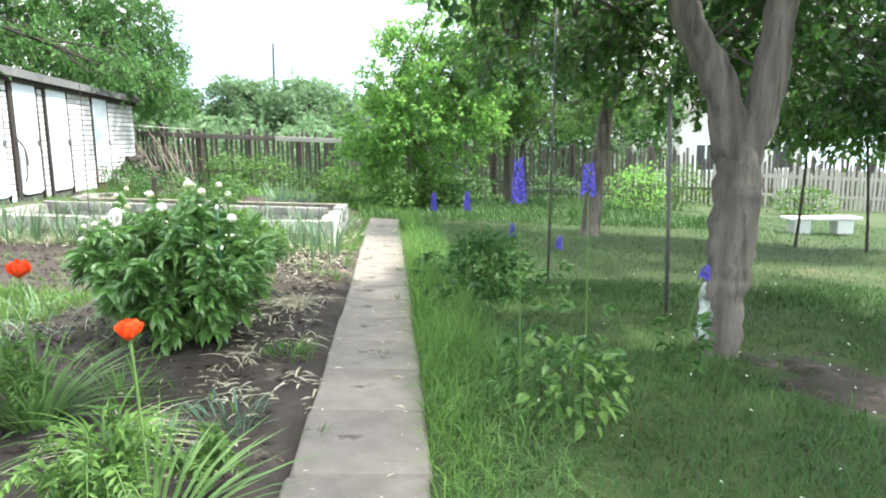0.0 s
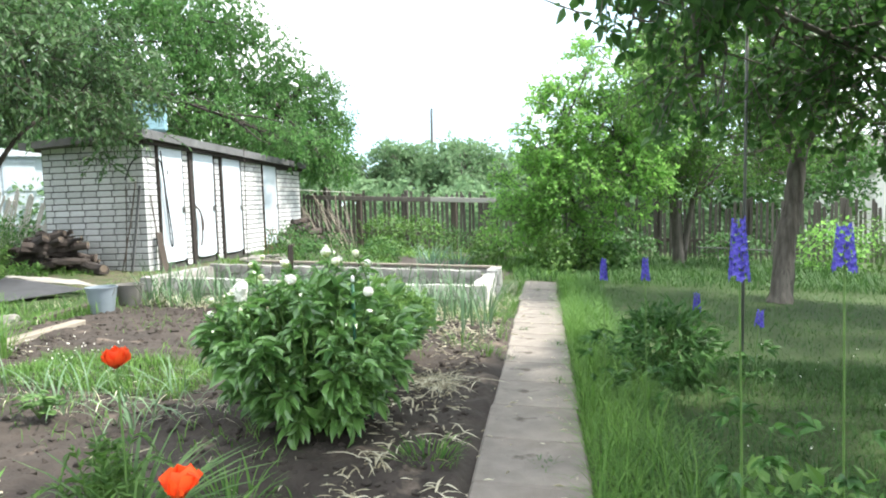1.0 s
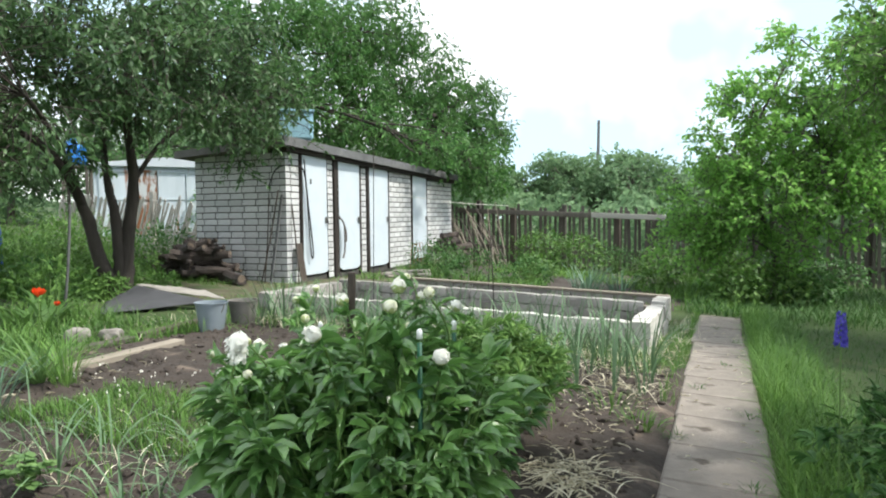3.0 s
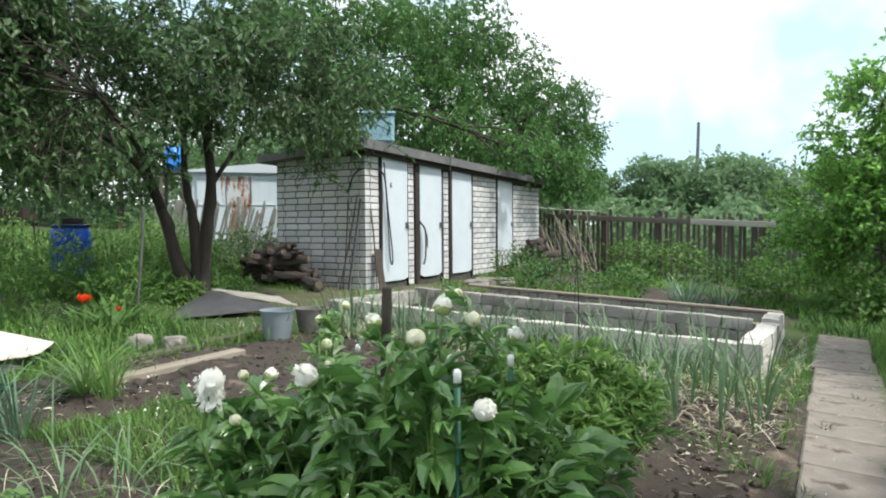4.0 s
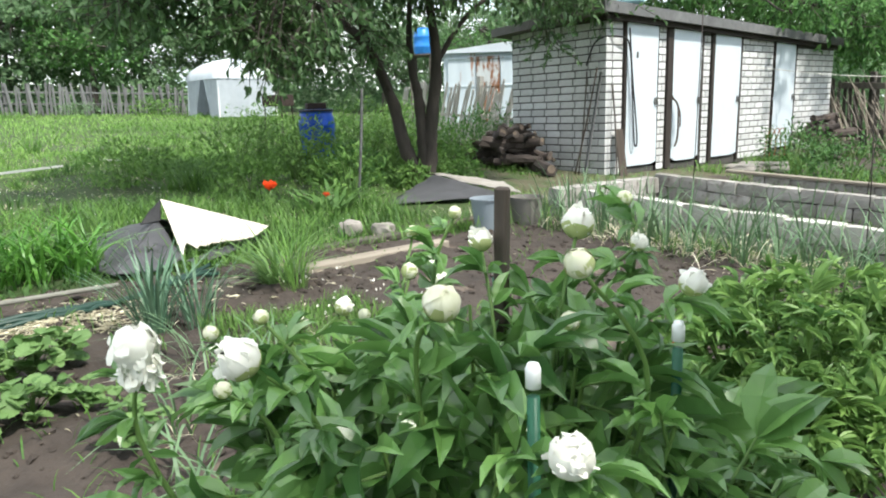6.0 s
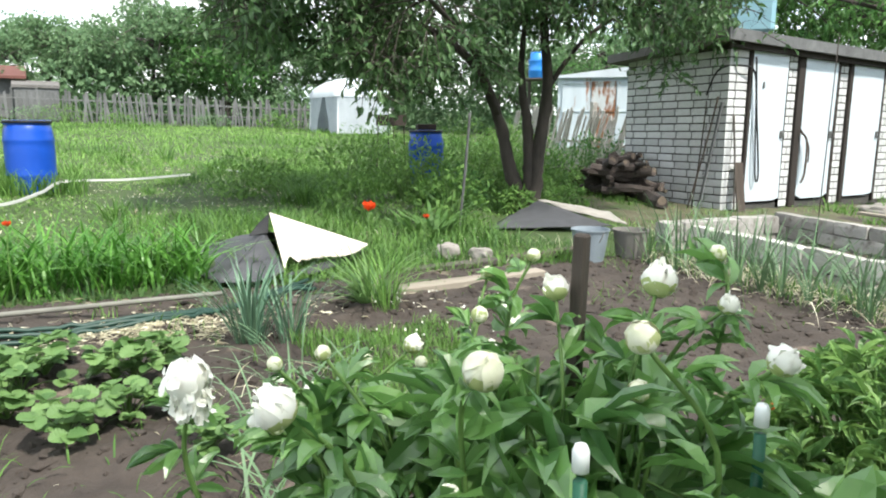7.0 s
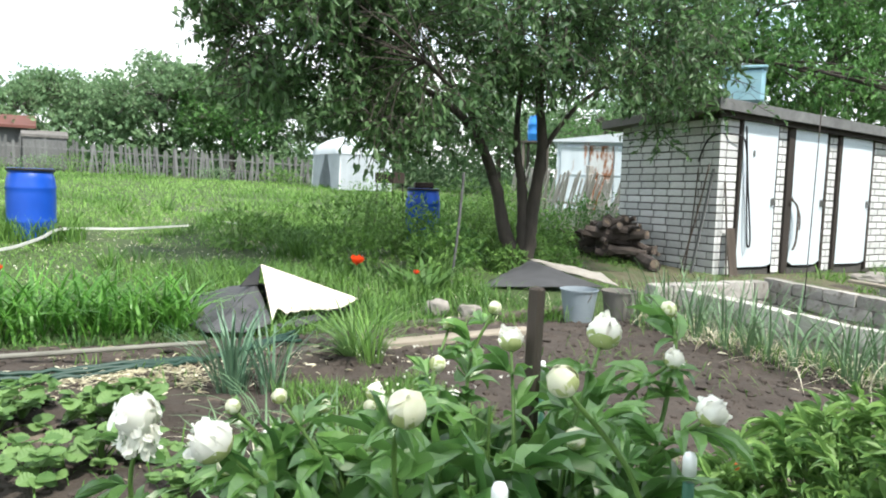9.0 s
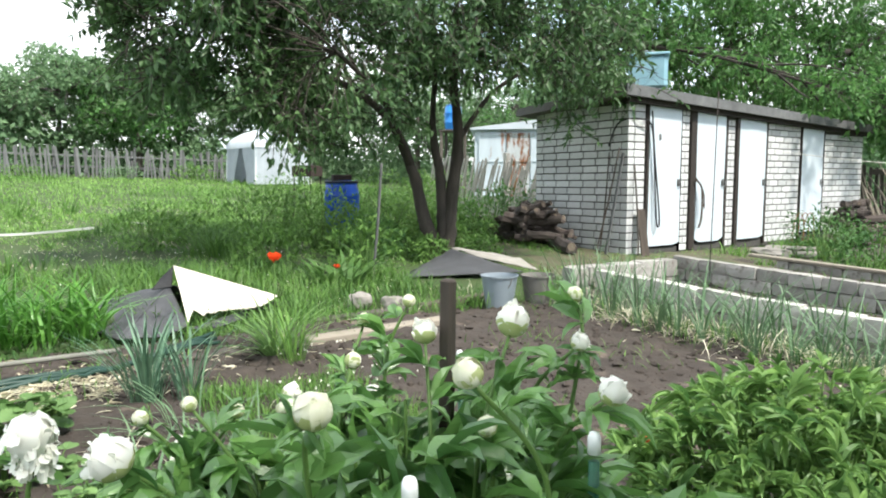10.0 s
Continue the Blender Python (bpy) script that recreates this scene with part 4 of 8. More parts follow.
def tarps():
    root = thing("folded_sheet", (-4.95, 3.87, 0), "dark grey floor sheet folded up, cream underside turned out", "floor sheet")
    o = np.array((-4.95, 3.87, 0.0))
    peak, tip_b, tip_r = np.array((-4.95, 3.87, 0.335)), np.array((-4.36, 3.80, 0.05)), np.array((-4.72, 4.50, 0.10))
    sh = Shape()
    sheet(sh, peak - o - np.array((0.0, 0.03, 0.12)), (-4.36 - o[0], 3.42 - o[1], 0.01), (-4.9 - o[0], 3.28 - o[1], 0.01), (-5.75 - o[0], 3.52 - o[1], 0.02), sag=0.06, seed=1)
    part("sheet_fold", sh, M["felt_dark"], root, smooth=True)
    sh = Shape()
    sheet(sh, peak - o - np.array((0.0, 0.03, 0.128)), tip_b - o - np.array((0, 0, 0.012)), (-4.30 - o[0], 3.62 - o[1], 0.01), (-4.36 - o[0], 3.42 - o[1], 0.012), sag=0.02, seed=2)
    part("sheet_fold", sh, M["felt_dark"], root, smooth=True)
    sh = Shape()
    sheet(sh, peak - o - np.array((0.03, 0.03, 0.125)), (-5.75 - o[0], 3.52 - o[1], 0.015), (-5.7 - o[0], 4.3 - o[1], 0.01), (-5.1 - o[0], 4.65 - o[1], 0.01), sag=0.03, seed=3)
    part("sheet_fold", sh, M["felt_dark"], root, smooth=True)
    sh = Shape()
    sheet(sh, tip_b - o - np.array((0.03, 0, 0.03)), (-4.42 - o[0], 4.0 - o[1], 0.005), (-4.85 - o[0], 4.55 - o[1], 0.005), tip_r - o - np.array((0.03, 0, 0.03)), sag=0.01, seed=4)
    part("sheet_fold", sh, M["felt_dark"], root, smooth=True)
    # the turned-out corner with its torn edge
    top = Shape()
    n = 22
    v, q = [], []
    for i in range(n):
        u = i / (n - 1)
        e0 = peak * (1 - u) + tip_r * u
        lower = tip_b * (1 - u) + (tip_r + np.array((0.10, -0.14, -0.035))) * u
        tear = 0.12 * math.sin(math.pi * min(1, u * 1.2)) + 0.20 * math.exp(-((u - 0.10) / 0.05) ** 2) + 0.07 * noise.noise(Vector((u * 14, 0, 0)))
        for j in range(8):
            w = j / 7
            p = e0 * (1 - w) + lower * w + np.array((0, 0, 1)) * (0.025 * math.sin(math.pi * u) * math.sin(math.pi * w)) + (e0 - lower) * tear * w
            v.append(p - o)
    for i in range(n - 1):
        for j in range(7):
            k = i * 8 + j
            q.append((k, k + 8, k + 9, k + 1))
    v = np.array(v)
    m = len(v)
    allq = q + [(a + m, d + m, c + m, b + m) for a, b, c, d in q]
    top.add(np.concatenate([v + (0, 0, 0.010), v + (0, 0, 0.004)]), None, allq)
    part("sheet_underside", top, M["felt_white"], root, "cream underside with a torn edge", smooth=True)
    # small fold at the peak; black stands in for its shadow
    sh = Shape()
    sheet(sh, peak - o + np.array((0.02, -0.004, 0.006)), (0.065, -0.03, 0.205), (0.03, -0.15, 0.195), (0.005, -0.08, 0.27), sag=0.0, rough=0.004, seed=5)
    part("sheet_fold", sh, M["black"], root, "back of the turned corner, its shadow painted black", smooth=True)
    root = thing("floor_sheet", (-6.12, 6.91, 0), "low grey floor sheet with a pale turned edge", "floor sheet")
    o = np.array((-6.0, 6.8, 0.0))
    sh = Shape()
    sheet(sh, np.array((-5.87, 6.82, 0.20)) - o, np.array((-6.15, 6.66, 0.03)) - o, np.array((-5.50, 5.95, 0.012)) - o, np.array((-5.05, 7.1, 0.02)) - o, sag=0.015, seed=6)
    part("sheet_topside", sh, M["felt_dark"], root, smooth=True)
    sh = Shape()
    sheet(sh, np.array((-5.89, 6.83, 0.214)) - o, np.array((-5.58, 6.98, 0.125)) - o, np.array((-5.02, 7.25, 0.03)) - o, np.array((-5.50, 7.45, 0.10)) - o, sag=-0.015, rough=0.03, seed=8)
    part("sheet_underside", sh, M["felt_grey"], root, "pale turned-up edge", smooth=True)


tarps()


def brush_heap(at, n, seed):
    """Dry pruned branches thrown on a heap."""
    g = np.random.default_rng(seed)
    root = thing("brush_heap", at, "heap of dry brown pruned branches behind the firewood", "brushwood")
    for _ in range(n):
        a, ln = g.uniform(0, 2 * math.pi), g.uniform(0.45, 0.95)
        c = np.array((g.normal(0, 0.22), g.normal(0, 0.3), g.uniform(0.0, 0.2)))
        d = np.array((math.cos(a), math.sin(a), g.uniform(-0.05, 0.45))) * ln / 2
        lo, hi = c - d, c + d
        lo[2], hi[2] = max(lo[2], 0.01), max(hi[2], 0.02)
        line = bend([lo, c + np.array((g.normal(0, 0.05), g.normal(0, 0.05), g.uniform(0.06, 0.24))), hi], 5)
        sh = Shape()
        tube(sh, line, np.linspace(0.011, 0.004, len(line)), 5)
        part("branch", sh, M["wood_stake"], root, smooth=True)


brush_heap((-8.15, 9.75, 0), 46, 19)


def board(name, label, a, b, width, height, mat, group="", z=0.0):
    a, b = np.array(a, float), np.array(b, float)
    ln = float(np.linalg.norm(b - a))
    sh = Shape()
    box(sh, (0, -width / 2, 0), (ln, width / 2, height), 0.006)
    single(name, sh, mat, label, "board", group, at=(a[0], a[1], z), turn=math.degrees(math.atan2(b[1] - a[1], b[0] - a[0])))


board("edging_plank", "grey plank edging the soil bed", (-3.78, 3.40), (-3.86, 4.20), 0.12, 0.05, M["wood_grey"], "edging planks")
board("edging_plank", "pale wooden plank edging the soil bed", (-3.85, 4.32), (-3.96, 5.45), 0.10, 0.06, M["wood_pale"], "edging planks")
board("edging_plank", "grey plank lying beyond the bed", (-4.33, 4.6), (-4.42, 5.4), 0.09, 0.04, M["wood_grey"], "edging planks")
board("edging_plank", "dark plank lying beyond the bed near the buckets", (-4.42, 5.5), (-4.6, 6.5), 0.08, 0.05, M["wood_stake"], "edging planks")
sh = Shape()
tube(sh, bend([(-3.75, -1.2, 0.085), (-3.85, 1.6, 0.09), (-3.95, 3.35, 0.085)], 8), np.linspace(0.016, 0.012, 17), 8, wobble=0.1)
single("wooden_pole", sh, M["pipe"], "long pale wooden pole lying along the bed", "pole", smooth=True)
for k, (dy, z) in enumerate(((0, 0.045), (0.06, 0.05), (0.125, 0.045))):
    sh = Shape()
    z = 0.02
    line = bend([(-4.40 + dy, 0.9, z + 0.03), (-4.10 + dy * 1.4, 1.70, z + 0.03), (-3.74 + dy * 1.2, 2.2, z), (-3.68 + dy * 0.8, 2.6, z), (-3.70 + dy * 0.5, 3.05, z), (-3.82 + dy * 0.4, 3.40, z), (-4.05 + dy, 3.85, z + 0.03)], 10)
    line[:, 2] += [max(soil_height(q[0], q[1]), 0.0) for q in line]
    tube(sh, line, 0.0115, 8)
    single("garden_hose", sh, M["hose"], "dark green garden hose lying on the soil", "hose", "strands of garden hose", smooth=True)

# wooden stake, capped green stakes, rods
sh = Shape()
box(sh, (-0.0125, -0.011, -0.05), (0.0135, 0.011, 0.893), 0.004, pose(0, 0, 0, 1.2, 2.0, 20))
single("wooden_stake", sh, M["wood_stake"], "rough brown wooden stake in the flower bed", "stake", at=(-1.262, 3.46, 0.0))


def capped_stake(at, height, lean):
    root = thing("plant_stake", at, "green coated plant stake with a white cap", "plant stake", "capped plant stakes")
    root.matrix_basis = pose(*at, lean, 0.5 * lean, 0)
    sh = Shape()
    tube(sh, [(0, 0, -0.05), (0, 0, height - 0.04)], 0.0072, 10)
    part("stake_rod", sh, M["stake_green"], root, smooth=True)
    sh = Shape()
    lathe(sh, [(0.0, height - 0.029), (0.0086, height - 0.029), (0.0086, height - 0.008), (0.006, height - 0.002), (0.0, height)], 14)
    part("cap", sh, M["cap"], root, "white plastic cap", smooth=True)


capped_stake((-0.812, 3.115, 0.0), 0.785, 1.0)
capped_stake((-0.820, 3.395, 0.0), 0.772, 0.8)
capped_stake((-1.53, 3.72, 0.0), 0.66, 2.0)
for x, y, h, tx in ((-3.42, 7.62, 1.75, 1.0), (-1.95, 7.2, 1.05, -1.0), (-2.6, 8.9, 0.9, 2.0)):
    sh = Shape()
    tube(sh, [(0, 0, -0.05), (0.01 * tx, 0.01, h * 0.5), (0.03 * tx, 0.0, h)], 0.004, 7)
    single("iron_rod", sh, M["wood_dark"], "thin dark iron rod stuck upright in the bed", "rod", "iron rods in the beds", at=(x, y, 0), smooth=True)

# ---- lawn things ----


def barrel(at, turn, lid=False):
    root = thing("water_barrel", at, "blue plastic barrel standing in tall grass" + (", dark cover on top" if lid else ""), "barrel", "blue barrels", turn=turn)
    sh = Shape()
    prof = [(0.0, 0.01), (0.19, 0.01), (0.205, 0.0), (0.222, 0.02), (0.226, 0.06), (0.232, 0.16), (0.242, 0.20), (0.246, 0.22), (0.242, 0.24), (0.240, 0.28), (0.243, 0.42), (0.243, 0.52),
            (0.241, 0.56), (0.246, 0.58), (0.247, 0.60), (0.241, 0.62), (0.236, 0.68), (0.222, 0.745), (0.215, 0.755), (0.226, 0.765), (0.232, 0.775), (0.232, 0.80), (0.222, 0.805), (0.214, 0.80), (0.21, 0.70), (0.21, 0.05), (0.0, 0.05)]
    lathe(sh, prof, 40)
    part("barrel_body", sh, M["barrel"], root, smooth=True)
    sh = Shape()
    lathe(sh, [(0.2335, 0.772), (0.238, 0.776), (0.238, 0.798), (0.2335, 0.802)], 40)
    part("rim_band", sh, M["black"], root, "dark clamp band", smooth=True)
    if lid:
        sh = Shape()
        box(sh, (-0.13, -0.13, 0.807), (0.13, 0.13, 0.89), 0.01)
        part("lid", sh, M["scorched"], root, "dark brown metal cover")


barrel((-9.05, 2.33, -0.04), 10)
barrel((-8.83, 7.09, -0.01), 70, True)


def ribbon(sh, pts, height, thick):
    """An upright flat band along a line."""
    pts = np.asarray(pts, float)
    tang = unit(np.gradient(pts, axis=0))
    side = unit(np.cross(tang, (0, 0, 1.0))) * thick / 2
    up = np.array((0, 0, height))
    v = np.stack([pts - side, pts + side, pts + side * 0.6 + up, pts - side * 0.6 + up], 1).reshape(-1, 3)
    q = [(4 * i + a, 4 * i + (a + 1) % 4, 4 * i + 4 + (a + 1) % 4, 4 * i + 4 + a) for i in range(len(pts) - 1) for a in range(4)]
    return sh.add(v, None, q + [(3, 2, 1, 0), (4 * len(pts) - 4, 4 * len(pts) - 3, 4 * len(pts) - 2, 4 * len(pts) - 1)])


def flat_hose():
    for line in ([(-7.05, 1.0, 0.12), (-7.1, 1.4, 0.10), (-7.5, 2.1, 0.09), (-8.2, 2.42, 0.11), (-8.9, 2.64, 0.14), (-9.4, 3.3, 0.10), (-9.85, 4.09, 0.11)],
                 [(-11.3, 4.67, 0.08), (-11.05, 4.8, 0.05), (-10.76, 4.98, 0.06)]):
        sh = Shape()
        ribbon(sh, [(x, y, z - 0.035) for x, y, z in bend(line, 8)], 0.026, 0.018)
        single("edging_strip", sh, M["tape"], "white plastic edging strip lying across the lawn", "edging strip", "white edging strips")
    for x, y in ((-7.05, 0.985), (-8.93, 2.60)):
        sh = Shape()
        box(sh, (-0.025, -0.012, -0.03), (0.025, 0.012, 0.15), 0.004)
        single("strip_peg", sh, M["tape"] if y < 1 else M["wood_grey"], "short peg holding the white edging strip", "peg", "edging pegs", at=(x, y, 0.0), turn=60)


flat_hose()


def brazier():
    root = thing("brazier", (-10.9, 7.5, 0), "small dark brazier on thin legs in the grass", "brazier", turn=25)
    for x in (-0.17, 0.17):
        for y in (-0.13, 0.13):
            sh = Shape()
            tube(sh, [(x * 1.15, y * 1.2, 0), (x, y, 0.78)], 0.012, 6)
            part("leg", sh, M["wood_dark"], root)
    sh = Shape()
    box(sh, (-0.21, -0.15, 0.78), (0.21, 0.15, 0.80), 0.004)
    for x in (-0.20, 0.20):
        box(sh, (x - 0.008, -0.15, 0.802), (x + 0.008, 0.15, 0.96), 0.003)
    for y in (-0.145, 0.145):
        box(sh, (-0.19, y - 0.006, 0.802), (0.19, y + 0.006, 0.96), 0.003)
    part("fire_box", sh, M["scorched"], root)


brazier()


def tent():
    root = thing("garden_tent", (-25.5, 12.4, 0), "white garden tent with netting walls and a tied-back curtain", "garden tent", turn=98)
    w, h = 1.18, 1.5
    for x in (-w, w):
        for y in (-w, w):
            sh = Shape()
            tube(sh, [(x * 0.985, y * 0.985, 0), (x * 0.915, y * 0.915, h)], 0.025, 8)
            part("pole", sh, M["cap"], root)
    for k in range(4):
        sh = Shape()
        n = 30
        v, q = [], []
        for i in range(n + 1):
            u = i / n
            x = -w + 2 * w * u
            for j, z in enumerate((0.0, 0.45, 0.9, h)):
                pull = 0.0
                if k == 3:
                    side = min(u, 1 - u) / 0.5
                    pull = math.copysign((0.50, 0.42, 0.22, 0.0)[j] * side, u - 0.5)
                v.append(((x + pull) * (1 - 0.06 * z / h), (-w + 0.03 * math.sin(u * 46) * (1 - 0.25 * j)) * (1 - 0.06 * z / h), z))
        for i in range(n):
            if k == 3 and 14 <= i <= 15:
                continue
            for j in range(3):
                a = i * 4 + j
                q.append((a, a + 4, a + 5, a + 1))
        v = np.array([(pose(0, 0, 0, 0, 0, 90 * k) @ Vector(p))[:] for p in v])
        sh.add(v, None, q)
        part("curtain", sh, M["net"], root, "grey-white netting curtain", smooth=True)
    sh = Shape()
    ring = []
    for z, r in ((h - 0.16, 0.975), (h, 0.955), (h + 0.22, 0.84), (h + 0.42, 0.60), (h + 0.56, 0.28), (h + 0.60, 0.02)):
        for a in range(32):
            t = 2 * math.pi * a / 32
            sq = 1 / max(abs(math.cos(t)), abs(math.sin(t)))
            ring.append((w * r * sq * math.cos(t), w * r * sq * math.sin(t), z))
    q = [(i * 32 + j, i * 32 + (j + 1) % 32, (i + 1) * 32 + (j + 1) % 32, (i + 1) * 32 + j) for i in range(5) for j in range(32)]
    sh.add(ring, None, q)
    part("canopy", sh, M["tent"], root, "white domed canopy", smooth=True)


tent()


def garage():
    root = thing("garage", (-17.75, 19.2, 0), "white metal garage with rust-streaked doors", "garage", turn=50)
    sh = Shape()
    box(sh, (-2.2, 0.05, 0), (2.2, 4.2, 2.42), 0.01)
    part("wall", sh, M["rust_white"], root)
    sh = Shape()
    sh.add([(-2.35, -0.15, 2.42), (2.35, -0.15, 2.42), (2.35, 4.3, 2.42), (-2.35, 4.3, 2.42), (-2.35, -0.15, 2.48), (2.35, -0.15, 2.48), (2.35, 4.3, 2.48), (-2.35, 4.3, 2.48), (0, -0.15, 2.74), (0, 4.3, 2.74)],
           [(4, 5, 8), (6, 7, 9)], [(0, 1, 5, 4), (2, 3, 7, 6), (1, 2, 6, 5), (3, 0, 4, 7), (5, 6, 9, 8), (7, 4, 8, 9), (3, 2, 1, 0)])
    part("roof", sh, M["tent"], root, "white sheet roof")
    for x0, x1, mat in ((-2.05, -1.12, "rust_white"), (-1.08, -0.28, "rust_streak"), (-0.24, 0.62, "rust_white"), (0.66, 1.6, "rust_white")):
        sh = Shape()
        box(sh, (x0, -0.012, 0.08), (x1, 0.045, 2.3), 0.006)
        for z in (0.12, 1.32, 2.24):
            box(sh, (x0 + 0.01, -0.04, z - 0.03), (x1 - 0.01, -0.013, z + 0.03), 0.004)
        part("door", sh, M[mat], root, "white metal door with brown rust streaks")


garage()


def house(name, label, at, turn, size, wall_h, roof_h, wall_mat, roof_mat, windows, eave=0.35):
    root = thing(name, at, label, "house", turn=turn)
    w, d = size
    sh = Shape()
    box(sh, (-w / 2, 0, 0), (w / 2, d, wall_h), 0.02)
    sh.add([(-w / 2, 0.01, wall_h), (w / 2, 0.01, wall_h), (0, 0.01, wall_h + roof_h - 0.05), (-w / 2, d - 0.01, wall_h), (w / 2, d - 0.01, wall_h), (0, d - 0.01, wall_h + roof_h - 0.05)], [(0, 1, 2), (4, 3, 5)])
    part("wall", sh, wall_mat, root)
    sh = Shape()
    e = eave
    for s in (-1, 1):
        sh.add([(s * (w / 2 + e), -e, wall_h - 0.12), (s * (w / 2 + e), d + e, wall_h - 0.12), (0, d + e, wall_h + roof_h), (0, -e, wall_h + roof_h),
                (s * (w / 2 + e), -e, wall_h - 0.02), (s * (w / 2 + e), d + e, wall_h - 0.02), (0, d + e, wall_h + roof_h + 0.1), (0, -e, wall_h + roof_h + 0.1)],
               None, [(0, 1, 2, 3), (7, 6, 5, 4), (0, 4, 5, 1), (3, 2, 6, 7), (0, 3, 7, 4), (1, 5, 6, 2)])
    part("roof", sh, roof_mat, root)
    for x, z in windows:
        win = new("window")
        win.parent = root
        win.matrix_basis = pose(x, -0.01, z)
        sh = Shape()
        for a, b, c, f in ((-0.6, -0.65, 0.6, -0.55), (-0.6, 0.55, 0.6, 0.65), (-0.6, -0.55, -0.5, 0.55), (0.5, -0.55, 0.6, 0.55), (-0.04, -0.55, 0.04, 0.55)):
            box(sh, (a, -0.06, b), (c, 0.0, f), 0.006)
        part("window_frame", sh, M["cap"], win)
        sh = Shape()
        box(sh, (-0.5, -0.02, -0.55), (0.5, -0.006, 0.55), 0.002)
        part("pane", sh, M["glass_dark"], win)
    return root


house("house", "pale plastered house behind the garden fence", (15.8, 29.5, 0), 12, (6.5, 6.0), 3.2, 1.6, M["plaster"], M["roof"], ((-1.9, 1.5), (0.2, 1.5), (2.2, 1.5)))
house("house", "low house with a red roof beyond the far fence", (-31.2, 1.18, 0), 182, (2.4, 0.95), 1.5, 0.35, M["wood_far"], M["roof_red"], ())

house("garden_shed", "small silver-grey plank shed beside the red-roofed house", (-29.9, 2.55, 0), 182, (1.6, 1.4), 1.26, 0.08, M["wood_far"], M["roof"], (), 0.05)


def utility_pole():
    root = thing("utility_pole", (-7.6, 45.2, 0), "distant bare wooden utility pole", "utility pole")
    sh = Shape()
    tube(sh, [(0, 0, -0.2), (0.02, 0, 4), (0.1, 0, 7.7)], [0.13, 0.11, 0.085], 8)
    part("pole", sh, M["wood_far"], root)


utility_pole()


def bench():
    root = thing("garden_bench", (7.3, 10.5, 0), "low white garden bench under the trees", "bench", turn=-4)
    sh = Shape()
    box(sh, (-0.62, -0.17, 0.24), (0.62, 0.17, 0.285), 0.008)
    part("seat", sh, M["bench"], root)
    for x in (-0.36, 0.36):
        sh = Shape()
        box(sh, (x - 0.14, -0.13, 0), (x + 0.14, 0.13, 0.236), 0.01)
        part("support", sh, M["bench"], root)


bench()
for name, x, y, h, rad, lx in (("steel_pole", 2.08, 4.30, 1.60, 0.015, -0.04), ("steel_pole", 1.42, 5.3, 3.1, 0.011, 0.05)):
    sh = Shape()
    tube(sh, [(0, 0, -0.05), (lx * 0.5, 0, h * 0.5), (lx, 0.02, h)], rad, 10)
    single(name, sh, M["steel"], "dull grey metal pole standing upright in the lawn", "pole", "metal poles", at=(x, y, 0), smooth=True)


def low_rail():
    root = thing("low_rail", (3.3, 15.9, 0), "low pale metal rail standing before the fence", "garden rail", turn=-14)
    sh = Shape()
    tube(sh, [(0, 0, 0.34), (0.8, 0, 0.345), (1.6, 0, 0.33)], 0.016, 8)
    part("top_bar", sh, M["steel"], root)
    for x in (0.05, 0.45, 0.9, 1.3, 1.55):
        sh = Shape()
        tube(sh, [(x, 0, -0.02), (x, 0, 0.335)], 0.012, 6)
        part("post", sh, M["steel"], root)


low_rail()
# ---- trees ----


